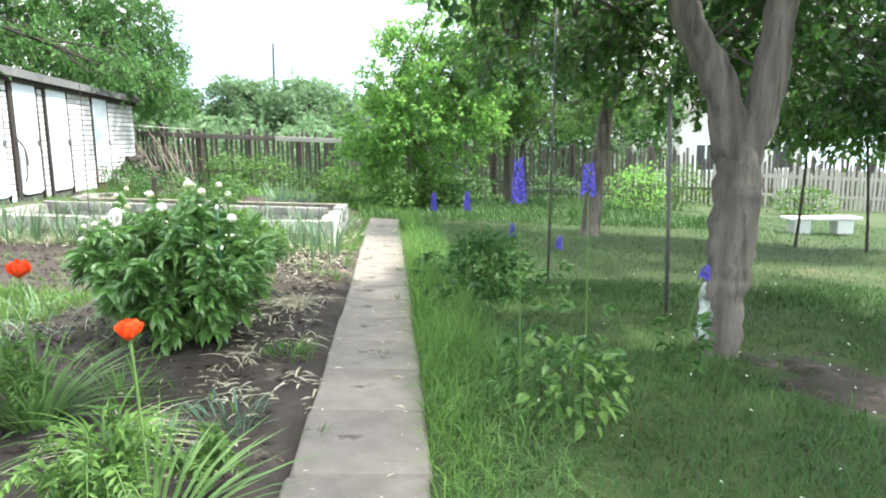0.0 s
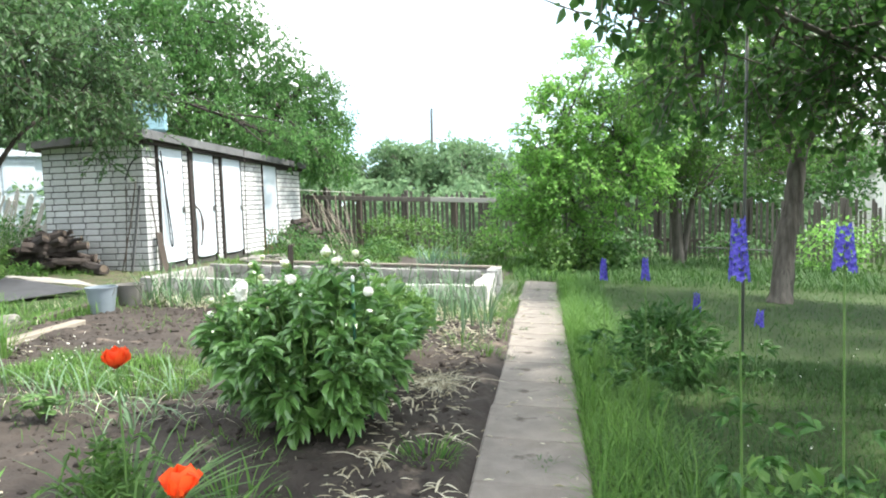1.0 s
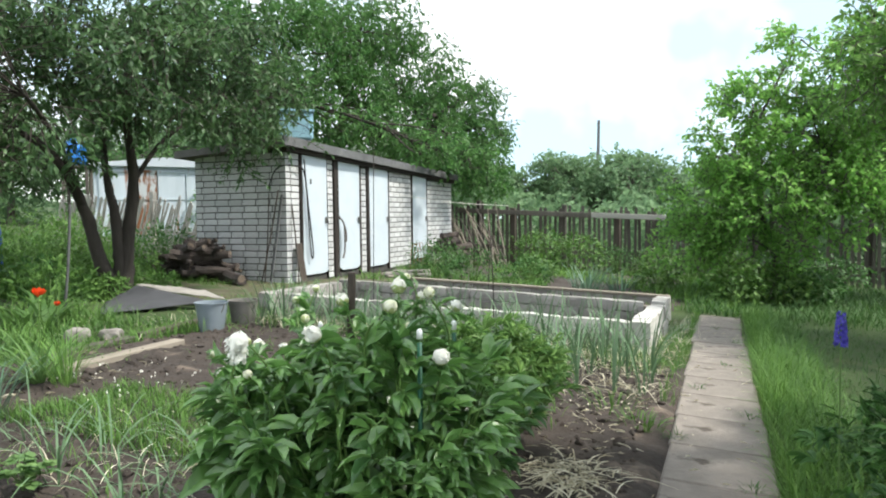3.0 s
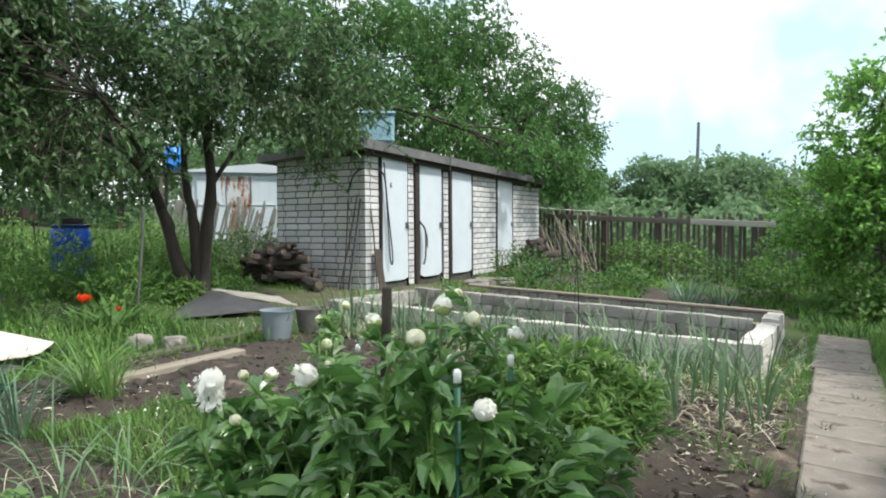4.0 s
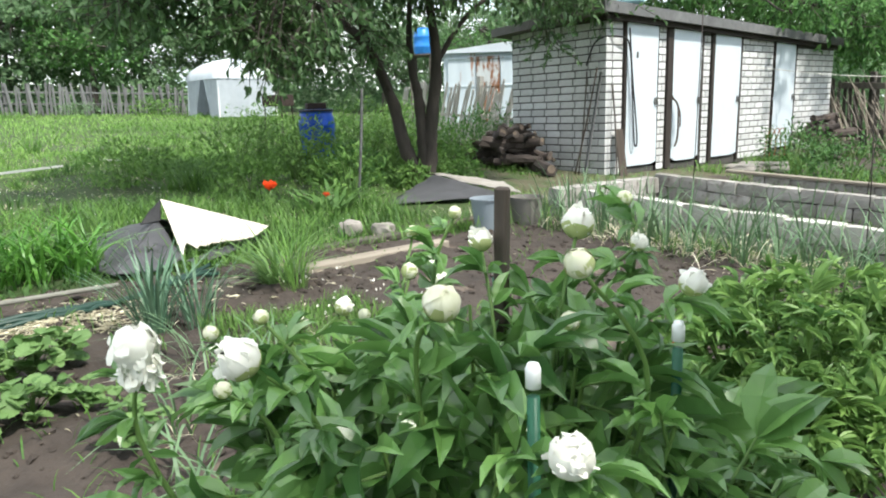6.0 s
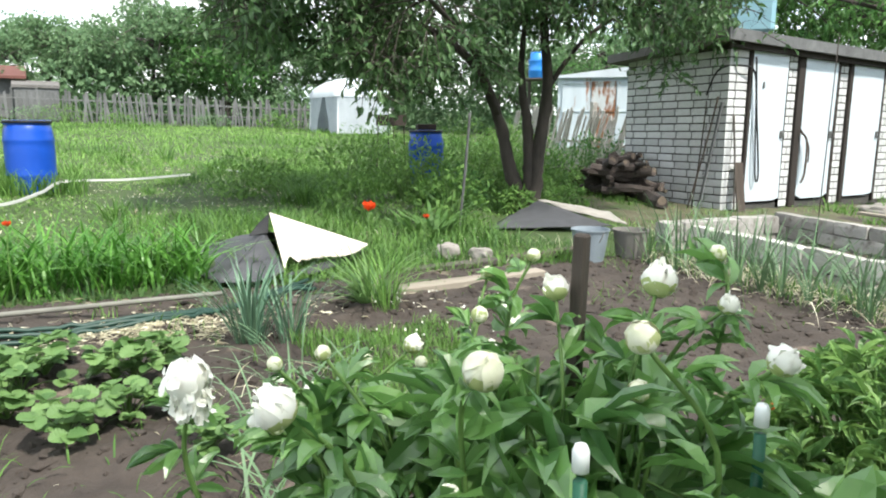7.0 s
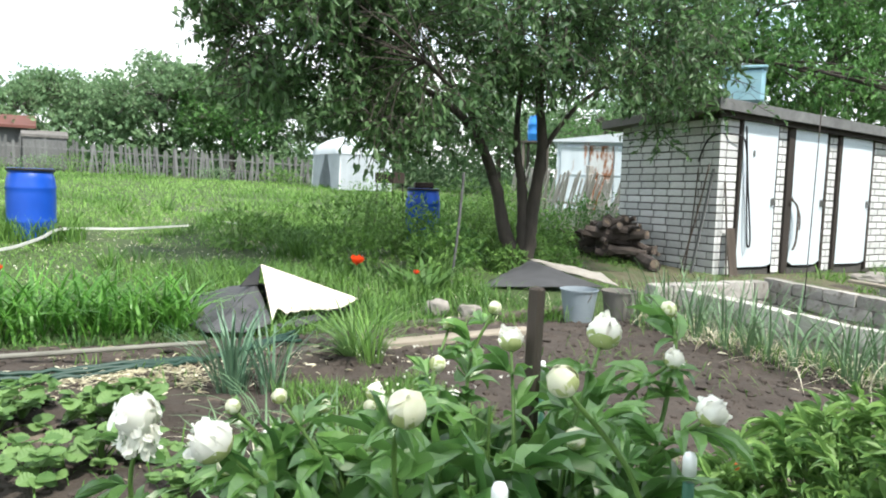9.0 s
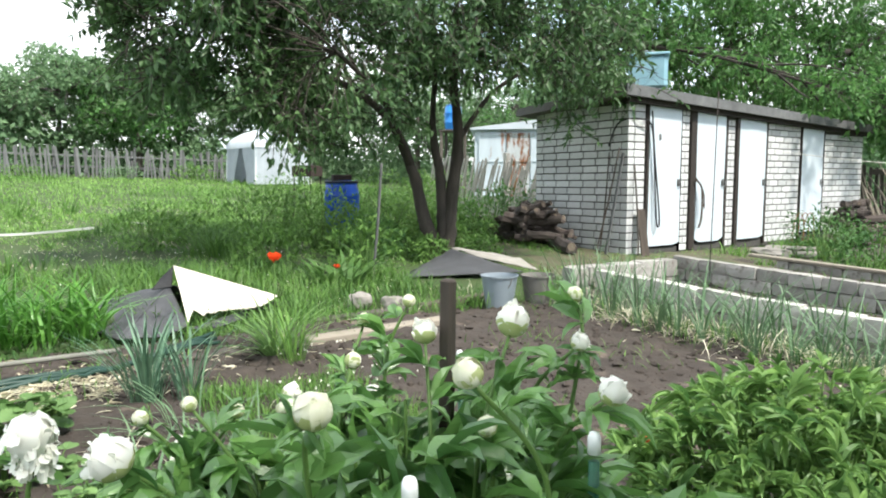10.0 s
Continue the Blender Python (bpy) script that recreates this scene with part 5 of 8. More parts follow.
def tree(name, label, base, trunks, blobs, leaf_mat, bark, leaf, clusters, per=9, gap=-0.12, seed=1, limb_r=0.035, twig=0.32, droop=0.15, template=LEAF_COARSE, sides=10, category="tree"):
    """trunks: (points, start radius, end radius); blobs: (centre, radii), all relative to the base; leaf: (length, width)."""
    rng = np.random.default_rng(seed)
    root = thing(name, base, label, category)
    wood, limbs = Shape(), Shape()
    ends = []
    for pts, r0, r1 in trunks:
        line = bend(pts, 7)
        s = np.linspace(0, 1, len(line))
        rad = np.interp(s, np.linspace(0, 1, len(r0)), r0) if isinstance(r0, tuple) else r0 * (1 - s) + r1 * s
        if pts[0][2] < 0.1:
            rad = rad * (1 + 0.45 * np.exp(-s * len(pts) * 3.2))
        tube(wood, line, rad, sides, wobble=0.3)
        ends.append(line[-1])
        if len(line) > 12:
            ends.append(line[len(line) * 3 // 4])
    ends = np.array(ends)
    twigs, crown = Shape(), Shape()
    volume = np.array([np.prod(r) ** 0.8 for _, r in blobs])
    counts = np.maximum((clusters * volume / volume.sum()).astype(int), 8)
    for (c, r), n in zip(blobs, counts):
        c, r = np.array(c, float), np.array(r, float)
        src = ends[np.argmin(np.linalg.norm(ends - c, axis=1))]
        mid = (src + c) / 2 + rng.normal(0, 0.12, 3) + np.array((0, 0, 0.12))
        line = bend([src, mid, c], 6)
        tube(limbs, line, np.linspace(limb_r * 0.8, limb_r * 0.35, len(line)), 6, cap=False, wobble=0.15)
        for _ in range(5):
            tip = c + rand_dirs(1, 0.2, rng)[0] * r * rng.uniform(0.7, 1.0)
            k = rng.integers(len(line) // 2, len(line))
            sub = bend([line[k], (line[k] + tip) / 2 + rng.normal(0, 0.08, 3), tip], 5)
            tube(limbs, sub, np.linspace(limb_r * 0.42, limb_r * 0.10, len(sub)), 5, cap=False)
        d = rand_dirs(n * 2, 0.0, rng)
        p = c + d * r * (rng.uniform(0.12, 1.0, (n * 2, 1)) ** 0.45)
        keep = np.array([noise.noise(Vector(q) * 1.15 + Vector((seed * 3.1, 0, 0))) > gap for q in p])
        p, d = p[keep][:n], d[keep][:n]
        if not len(p):
            continue
        out = unit(d + rng.normal(0, 0.6, p.shape) - np.array((0, 0, droop)))
        tl = twig * rng.uniform(0.6, 1.3, len(p))
        for q, o, t in zip(p, out, tl):
            tube(twigs, [q - o * t * 0.6, q + o * t * 0.5], [0.006, 0.0025], 3, cap=False)
        k = per
        s = np.tile(np.linspace(-0.45, 0.55, k), len(p)) + rng.normal(0, 0.05, k * len(p))
        pos = np.repeat(p, k, 0) + np.repeat(out * tl[:, None], k, 0) * s[:, None]
        al = unit(np.repeat(out, k, 0) * 0.5 + rng.normal(0, 0.75, pos.shape) - np.array((0, 0, droop * 1.6)))
        up = unit(rng.normal(0, 0.55, pos.shape) + np.array((0, 0, 1.0)))
        ln = leaf[0] * rng.uniform(0.65, 1.2, len(pos))
        leaves(crown, pos, al, up, ln, ln * leaf[1] / leaf[0], template)
    part("trunk", wood, bark, root, smooth=True)
    tagged(part("limb_mass", limbs, bark, root, smooth=True), kind="stuff")
    tagged(part("twig_mass", twigs, bark, root), kind="stuff")
    tagged(part("crown", crown, leaf_mat, root), kind="stuff")
    return root


def ring_blobs(c, r, n, size, seed, flat=0.7):
    g = np.random.default_rng(seed)
    out = []
    for k in range(n):
        a = 2 * math.pi * (k + g.uniform(-0.3, 0.3)) / n
        e = g.uniform(-0.5, 0.9)
        out.append(((c[0] + r[0] * math.cos(a) * math.sqrt(max(0.1, 1 - e * e)) * 0.75, c[1] + r[1] * math.sin(a) * math.sqrt(max(0.1, 1 - e * e)) * 0.75, c[2] + r[2] * e * 0.75),
                    (size * g.uniform(0.75, 1.25), size * g.uniform(0.75, 1.25), size * flat * g.uniform(0.75, 1.2))))
    return out


# plum tree between lawn and shed
tree("plum_tree", "spreading plum tree with several dark leaning stems", (-6.55, 7.17, 0),
     [([(0, 0, -0.1), (-0.03, -0.05, 0.15), (-0.12, -0.15, 0.5), (-0.20, -0.25, 1.05), (-0.38, -0.55, 1.7), (-0.75, -1.3, 2.2)], 0.105, 0.03),
      ([(0.02, 0.0, -0.1), (0.02, 0.03, 0.25), (0.0, 0.03, 0.6), (-0.04, 0.03, 1.0), (-0.06, -0.03, 1.3), (-0.2, 0.05, 1.75), (-0.5, 0.35, 2.6)], 0.085, 0.025),
      ([(0.02, 0.02, -0.1), (0.05, 0.08, 0.3), (0.05, 0.12, 0.7), (0.10, 0.19, 1.35), (0.1, 0.12, 2.1), (0.15, 0.15, 3.0)], 0.105, 0.03),
      ([(0.10, 0.19, 1.35), (0.2, 0.6, 1.9), (0.4, 1.2, 2.3)], 0.03, 0.018),
      ([(-0.20, -0.25, 1.05), (0.15, -0.8, 1.7), (0.9, -1.7, 2.0)], 0.035, 0.018)],
     [((0.8, -1.95, 2.05), (0.95, 0.9, 0.75)), ((0.1, -2.65, 2.15), (0.85, 0.8, 0.55)), ((0.3, -1.4, 2.45), (1.2, 1.1, 0.85)), ((-0.6, -2.2, 2.5), (1.1, 1.0, 0.9)),
      ((0.9, -0.4, 2.5), (1.1, 1.0, 0.8)), ((1.0, 0.8, 2.35), (1.0, 1.0, 0.6)), ((0.4, 1.9, 2.3), (0.9, 0.9, 0.55)), ((1.25, 2.2, 2.12), (0.42, 0.45, 0.30)), ((-0.6, 0.6, 2.8), (1.2, 1.2, 0.9)),
      ((0.0, -0.6, 3.2), (1.4, 1.6, 0.8)), ((0.1, -2.1, 3.0), (1.2, 1.0, 0.7)), ((0.3, 1.3, 3.0), (1.2, 1.2, 0.7)), ((0.6, -1.7, 1.66), (0.6, 0.5, 0.34)), ((0.8, -2.0, 1.42), (0.2, 0.24, 0.36)),
      ((0.1, -3.2, 2.35), (0.55, 0.45, 0.45)), ((0.5, 0.1, 2.2), (0.9, 0.8, 0.3)), ((-1.2, -0.8, 2.6), (1.0, 1.2, 0.9)), ((1.1, 1.8, 2.36), (0.5, 0.5, 0.36)), ((-0.95, -2.2, 2.9), (0.8, 0.8, 0.6)), ((-1.1, -2.3, 2.3), (0.6, 0.6, 0.45)), ((-1.4, -2.6, 2.6), (0.9, 0.9, 0.7)), ((-1.3, -2.4, 2.4), (0.8, 0.8, 0.6)), ((-0.38, -1.25, 1.5), (0.55, 0.5, 0.3)), ((-0.40, -1.3, 1.62), (0.6, 0.55, 0.33)), ((-0.05, -0.85, 1.42), (0.45, 0.45, 0.28)), ((-0.75, -1.8, 1.98), (0.6, 0.6, 0.34)), ((-0.7, -1.6, 1.9), (0.6, 0.6, 0.34)),
      ((0.35, -3.05, 1.80), (0.55, 0.45, 0.40)), ((0.45, -2.5, 1.66), (0.5, 0.45, 0.34)), ((0.5, -2.0, 1.50), (0.5, 0.45, 0.36)), ((0.4, -1.45, 1.46), (0.5, 0.45, 0.32)), ((0.3, -0.95, 1.55), (0.45, 0.4, 0.28)),
      ((0.2, -3.1, 2.25), (0.6, 0.5, 0.5)), ((0.2, -3.2, 2.8), (0.7, 0.5, 0.5)), ((0.8, 1.2, 1.62), (0.32, 0.34, 0.26)), ((0.6, 2.8, 2.0), (0.42, 0.4, 0.28)), ((0.7, -2.9, 2.7), (0.9, 0.8, 0.6)), ((0.9, -2.5, 2.3), (0.8, 0.8, 0.5)), ((0.6, -3.3, 2.0), (0.6, 0.5, 0.35))],
     M["leaf_plum"], M["bark_dark"], (0.092, 0.038), 4900, 10, gap=-0.02, seed=5, template=LEAF_FINE, limb_r=0.010, droop=0.3)

# old apple tree with a forked trunk beside the path
apple = tree("apple_tree", "old apple tree with a thick forked grey trunk", (1.95, 3.28, 0),
             [([(0, 0, -0.1), (0.02, -0.02, 0.3), (0.035, -0.03, 0.6), (0.055, -0.04, 0.95), (0.05, -0.04, 1.22)], (0.118, 0.119, 0.124, 0.136, 0.075), 0),
              ([(0.045, -0.04, 0.9), (0.0, -0.04, 1.2), (-0.1, -0.04, 1.55), (-0.28, -0.06, 1.85), (-0.42, -0.05, 2.3), (-0.8, 0.2, 3.0)], (0.05, 0.094, 0.092, 0.08, 0.066, 0.045), 0),
              ([(0.065, -0.04, 0.9), (0.11, -0.04, 1.2), (0.19, -0.04, 1.55), (0.24, -0.03, 1.9), (0.30, 0.0, 2.4), (0.5, 0.4, 3.1)], (0.05, 0.096, 0.094, 0.082, 0.07, 0.05), 0),
              ([(0.26, -0.03, 1.95), (0.6, -0.1, 2.1), (1.1, -0.2, 2.3), (1.7, -0.1, 2.5)], 0.036, 0.02),
              ([(-0.45, -0.05, 2.35), (-0.7, 0.5, 2.5), (-1.0, 1.3, 2.6)], 0.03, 0.015)],
             [((-1.0, 1.2, 2.45), (0.8, 0.8, 0.32)), ((-1.35, 0.6, 2.35), (0.6, 0.6, 0.28)), ((-0.9, 1.5, 1.98), (0.5, 0.5, 0.35)), ((-0.35, 2.0, 2.2), (0.9, 0.8, 0.55)), ((0.5, 1.9, 2.0), (0.9, 0.8, 0.6)), ((0.9, 0.8, 2.35), (1.0, 0.9, 0.6)), ((1.7, 0.5, 2.15), (0.9, 1.0, 0.6)),
              ((-1.0, 0.3, 2.95), (1.0, 1.1, 0.5)), ((0, 0, 3.5), (1.7, 1.7, 0.8)), ((1.4, -0.6, 2.8), (1.1, 1.0, 0.6)), ((1.5, 1.9, 1.75), (0.8, 0.8, 0.6)), ((0.35, 0.85, 1.75), (0.4, 0.35, 0.3)),
              # from (2.9, -0.4, 3.3) on: unseen crown added to shade the lawn
              ((2.4, 1.4, 1.7), (0.8, 0.9, 0.55)), ((-0.6, -0.8, 3.2), (1.1, 0.9, 0.6)), ((2.9, -0.4, 3.3), (1.2, 1.2, 0.6)), ((2.7, -1.9, 3.1), (1.2, 1.2, 0.6)), ((1.5, -1.8, 3.5), (1.2, 1.1, 0.6)), ((3.3, 1.0, 3.4), (1.1, 1.1, 0.6)), ((1.9, -3.2, 3.5), (1.3, 1.2, 0.7)), ((3.2, -3.6, 3.4), (1.3, 1.2, 0.7)), ((3.9, -1.2, 3.5), (1.2, 1.2, 0.7))],
             M["leaf_apple"], M["bark_grey"], (0.085, 0.052), 5200, 9, seed=11, gap=-0.1, template=LEAF_FINE, sides=16)
sh = Shape()
tube(sh, bend([(-0.085, -0.03, 0.06), (-0.073, -0.035, 0.24), (-0.062, -0.04, 0.44)], 5), [0.030, 0.046, 0.050, 0.047, 0.050, 0.046, 0.048, 0.044, 0.047, 0.043, 0.03], 12, wobble=0.55)
part("lime_patch", sh, M["lime"], apple, "remnant of pale blue-white lime paint on the trunk")

tree("apple_tree", "apple tree with a leaning grey trunk in the lawn", (2.95, 9.3, 0),
     [([(0, 0, -0.1), (0.1, 0.1, 0.7), (0.22, 0.2, 1.35), (0.32, 0.3, 1.95)], 0.13, 0.10), ([(0.3, 0.28, 1.8), (0.0, 0.3, 2.5), (-0.5, 0.2, 3.1)], 0.075, 0.04), ([(0.3, 0.28, 1.8), (0.7, 0.5, 2.5), (1.2, 0.7, 3.2)], 0.075, 0.04)],
     # last four blobs: crown stretched out of view to cast shade on the lawn
     [((-0.8, -0.6, 2.7), (1.0, 1.0, 0.75)), ((0.2, -0.9, 2.35), (0.9, 0.8, 0.55)), ((-0.2, 0.3, 3.5), (1.3, 1.3, 0.9)), ((1.3, 0.4, 3.1), (1.2, 1.2, 0.9)), ((-1.5, 0.2, 2.9), (0.9, 1.0, 0.7)), ((0.6, 0.5, 4.3), (1.5, 1.5, 0.9)), ((0.9, -2.0, 3.4), (1.2, 1.2, 0.6)), ((2.1, -1.6, 3.3), (1.2, 1.2, 0.6)), ((2.3, -3.4, 3.3), (1.2, 1.2, 0.6)), ((2.6, -0.2, 3.6), (1.2, 1.2, 0.6))],
     M["leaf_mid"], M["bark_grey"], (0.085, 0.05), 3300, 9, seed=21)
tree("plum_tree", "small plum tree with a pale slim trunk by the fence", (2.75, 15.0, 0),
     [([(0, 0, -0.1), (0.0, 0.02, 0.5), (-0.06, 0.0, 1.1), (-0.1, 0.1, 1.6)], 0.13, 0.08), ([(0.06, 0.05, -0.1), (0.16, 0.0, 0.6), (0.3, 0.0, 1.4)], 0.08, 0.05), ([(-0.1, 0.1, 1.5), (-0.9, -0.3, 2.1), (-1.6, -0.6, 2.6)], 0.06, 0.03)],
     [((-0.9, -0.7, 1.75), (1.1, 0.9, 0.75)), ((0.4, -0.4, 1.95), (1.1, 1.0, 0.65)), ((-0.3, 0, 2.7), (1.5, 1.3, 0.9)), ((1.5, -0.2, 2.3), (1.0, 1.0, 0.8)), ((-1.7, -0.4, 2.6), (1.0, 1.0, 0.8)), ((0.5, 0.2, 3.6), (1.5, 1.3, 0.8)), ((2.6, 0.2, 2.6), (1.0, 1.0, 0.8))],
     M["leaf_mid"], M["bark_grey"], (0.09, 0.052), 2000, 9, seed=23)
tree("maple_sapling", "bright green young maple spreading beside the path", (0.7, 13.6, 0),
     [([(0, 0, -0.1), (0.05, 0, 0.6), (-0.2, -0.1, 1.4), (-0.5, -0.2, 2.2)], 0.06, 0.03), ([(0.05, 0, 0.3), (0.4, 0, 1.2), (0.7, 0.1, 2.0)], 0.05, 0.025)],
     [((-0.95, -0.6, 1.55), (0.8, 0.9, 0.6)), ((-0.1, -0.8, 1.5), (0.9, 0.9, 0.75)), ((-0.65, -0.5, 2.35), (0.75, 0.9, 0.65)), ((0.3, -0.3, 2.6), (0.9, 0.9, 0.8)), ((-0.3, -0.4, 3.1), (0.75, 0.8, 0.55)), ((0.9, -0.4, 1.7), (0.8, 0.8, 0.8)), ((-1.25, -0.6, 0.95), (0.7, 0.7, 0.5)), ((-0.3, -0.6, 0.75), (0.9, 0.8, 0.5)), ((0.75, -0.3, 3.5), (0.9, 0.8, 0.6)), ((1.4, 0, 2.9), (0.9, 0.9, 0.8)), ((0.35, -0.2, 4.1), (0.6, 0.6, 0.4)), ((1.6, 0.2, 4.0), (0.9, 0.9, 0.7))],
     M["leaf_bright"], M["bark_grey"], (0.10, 0.055), 2500, 9, seed=29)

# large trees behind the shed
tree("ash_maple", "tall leafy tree overhanging the shed roof", (-9.6, 17.0, 0),
     [([(0, 0, -0.1), (0.1, 0, 1.5), (0.0, 0.2, 3.0), (0.2, 0.4, 4.4)], 0.2, 0.1), ([(0.05, 0.1, 2), (1.0, 1.5, 3.2), (1.6, 3.0, 4.0)], 0.12, 0.06), ([(0.05, 0.1, 2), (-0.6, -1.5, 3.0), (-0.4, -3.0, 3.8)], 0.12, 0.06)],
     [((0.3, -3.2, 3.3), (1.7, 1.8, 1.1)), ((0.5, -0.8, 3.6), (1.9, 1.8, 1.3)), ((1.2, 1.6, 3.6), (1.8, 1.9, 1.3)), ((1.8, 4.2, 3.6), (1.8, 1.9, 1.3)), ((1.9, 0.6, 2.55), (1.0, 1.5, 0.5)), ((2.4, 3.4, 2.5), (1.3, 1.6, 0.9)), ((2.9, -1.3, 2.6), (0.8, 0.9, 0.4)), ((3.6, -1.9, 2.5), (0.75, 1.0, 0.42)), ((3.8, -0.7, 2.3), (0.8, 0.9, 0.55)), ((3.8, 0.6, 2.15), (0.8, 0.9, 0.65)), ((3.7, 1.5, 2.0), (0.7, 0.8, 0.7)), ((3.3, 0.0, 2.35), (0.8, 1.0, 0.45)), ((4.05, -2.6, 2.35), (0.5, 0.8, 0.38)), ((4.1, -1.2, 2.2), (0.5, 0.8, 0.42)), ((2.3, -2.6, 2.95), (0.9, 0.9, 0.45)), ((0, -1.8, 4.9), (2.0, 2.2, 1.2)), ((1.0, 1.8, 5.1), (2.0, 2.2, 1.2)),
      ((2.0, 4.4, 4.5), (1.4, 1.4, 0.9)), ((2.2, 5.5, 3.6), (1.1, 1.1, 0.7)), ((-0.4, -4.6, 4.3), (1.6, 1.6, 1.1)), ((0.6, 0.4, 6.0), (1.8, 2.2, 0.9)), ((2.4, 5.4, 4.9), (0.6, 0.7, 0.5)), ((-1.2, 3.0, 6.6), (1.6, 1.8, 0.9)), ((-0.5, -3.0, 5.6), (1.8, 2.0, 0.9))],
     M["leaf_walnut"], M["bark_dark"], (0.15, 0.062), 5200, 10, gap=-0.25, seed=31, twig=0.5, limb_r=0.06, droop=0.4)


def far_tree(at, height, spread, seed, mat, label="leafy garden tree in the distance", n=2000, leaf=(0.20, 0.12), category="tree", low=0.25):
    g = np.random.default_rng(seed)
    h = height
    blobs = ring_blobs((0, 0, h * 0.58), (spread, spread, h * 0.30), 8, spread * 0.5, seed) + [((0, 0, h * 0.8), (spread * 0.6, spread * 0.6, h * 0.18)), ((0, 0, h * 0.4), (spread * 0.85, spread * 0.85, h * low))]
    return tree("garden_tree", label, at, [([(0, 0, -0.1), (0.1, 0, h * 0.25), (0.0, 0.1, h * 0.6)], 0.03 * h, 0.012 * h)], blobs, mat, M["bark_grey"], leaf, n, 8, seed=seed, twig=0.5, limb_r=0.02 * h, sides=7, category=category)


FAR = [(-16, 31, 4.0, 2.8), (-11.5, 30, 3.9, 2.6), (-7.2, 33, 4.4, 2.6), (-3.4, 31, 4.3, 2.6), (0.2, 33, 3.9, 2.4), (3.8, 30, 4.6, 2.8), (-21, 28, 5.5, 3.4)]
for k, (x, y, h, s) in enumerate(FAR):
    far_tree((x, y, 0), h, s, 40 + k, M["leaf_far_hazed"])
for k, (x, y, h, s) in enumerate(((5.6, 22.0, 4.4, 2.3), (1.8, 22.0, 3.4, 1.9), (8.0, 22.5, 4.3, 1.9))):
    far_tree((x, y, 0), h, s, 50 + k, M["leaf_walnut"], "leafy garden tree behind the fence", 900, (0.16, 0.085))
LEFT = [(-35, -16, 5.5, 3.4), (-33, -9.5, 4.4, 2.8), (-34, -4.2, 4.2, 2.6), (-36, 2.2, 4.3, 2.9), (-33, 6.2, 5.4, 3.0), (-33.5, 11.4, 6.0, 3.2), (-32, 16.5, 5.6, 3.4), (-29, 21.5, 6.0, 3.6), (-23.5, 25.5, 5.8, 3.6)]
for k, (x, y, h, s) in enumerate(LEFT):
    far_tree((x, y, 0), h, s, 60 + k, M["leaf_far_hazed"])
tree("plum_tree", "fruit tree with dark drooping foliage at the lawn's edge", (-9.3, 0.0, 0),
     [([(0, 0, -0.1), (0.05, 0.05, 0.9), (0.0, 0.1, 1.8), (0.0, 0.3, 2.8)], 0.1, 0.05)],
     [((0.1, 0.3, 1.75), (0.8, 0.75, 0.8)), ((0.2, 0.6, 1.15), (0.55, 0.45, 0.5)), ((0.1, 0.9, 2.5), (0.9, 0.8, 0.8)), ((0.1, 1.6, 3.15), (0.8, 0.75, 0.55)), ((0, 0, 3.2), (1.2, 1.2, 0.9)), ((0, -1.0, 2.3), (1.0, 0.9, 0.9)), ((0.1, 2.3, 3.7), (0.7, 0.6, 0.4))],
     M["leaf_plum"], M["bark_dark"], (0.095, 0.05), 2300, 9, seed=81, gap=-0.3)
far_tree((-31.5, 9.0, 0), 5.2, 2.6, 83, M["leaf_walnut"], "bright leafy tree beyond the far fence", 900, (0.2, 0.11), low=0.2)
far_tree((-22.5, 22.5, 0), 4.6, 2.4, 85, M["leaf_walnut"], "leafy tree behind the white garage", 700, (0.13, 0.07), low=0.1)
for k, (x, y, turn) in enumerate(((5.7, 8.6, 0.1), (6.55, 8.3, -0.1))):
    tree("cherry_tree", "slim young fruit tree with drooping leaves beyond the lawn", (x, y, 0),
         [([(0, 0, -0.1), (turn * 0.5, 0, 0.7), (turn, 0.05, 1.5), (turn, 0.1, 2.6)], 0.020, 0.014)],
         [((-0.2, -0.2, 1.75), (0.75, 0.7, 0.45)), ((0.5, 0.2, 2.0), (0.8, 0.7, 0.6)), ((-0.3, 0.3, 2.6), (1.0, 0.9, 0.7)), ((0.6, -0.3, 2.9), (0.9, 0.9, 0.7)), ((0.0, 0.0, 3.6), (1.0, 1.0, 0.6)), ((0.9, 0.2, 1.55), (0.5, 0.5, 0.35))],
         M["leaf_mid"], M["bark_dark"], (0.095, 0.05), 1300, 9, seed=86 + k, gap=-0.2, droop=0.35)


def hedge(label, box_lo, box_hi, n, leaf, seed, mat):
    """A far belt of undergrowth, one sheet of leaves with an uneven top."""
    g = np.random.default_rng(seed)
    p = g.uniform(box_lo, box_hi, (n, 3))
    u = np.array([0.62 + 0.38 * noise.noise(Vector((q[0] * 0.35, q[1] * 0.35, seed))) + 0.15 * noise.noise(Vector((q[0] * 1.3, q[1] * 1.3, seed))) for q in p])
    p[:, 2] = box_lo[2] + (p[:, 2] - box_lo[2]) * u
    sh = Shape()
    ln = leaf * g.uniform(0.6, 1.3, n)
    leaves(sh, p, rand_dirs(n, -0.1, g), rand_dirs(n, 0.8, g), ln, ln * 0.6)
    single("far_undergrowth", sh, mat, label, "undergrowth", kind="stuff")


hedge("dense green undergrowth beyond the back fence", (-24, 19.6, 0), (8, 27, 2.9), 22000, 0.24, 3, M["leaf_far_hazed"])
hedge("dense green undergrowth beyond the far fence", (-36, -26, 0), (-30, 26, 2.8), 24000, 0.26, 5, M["leaf_far_hazed"])


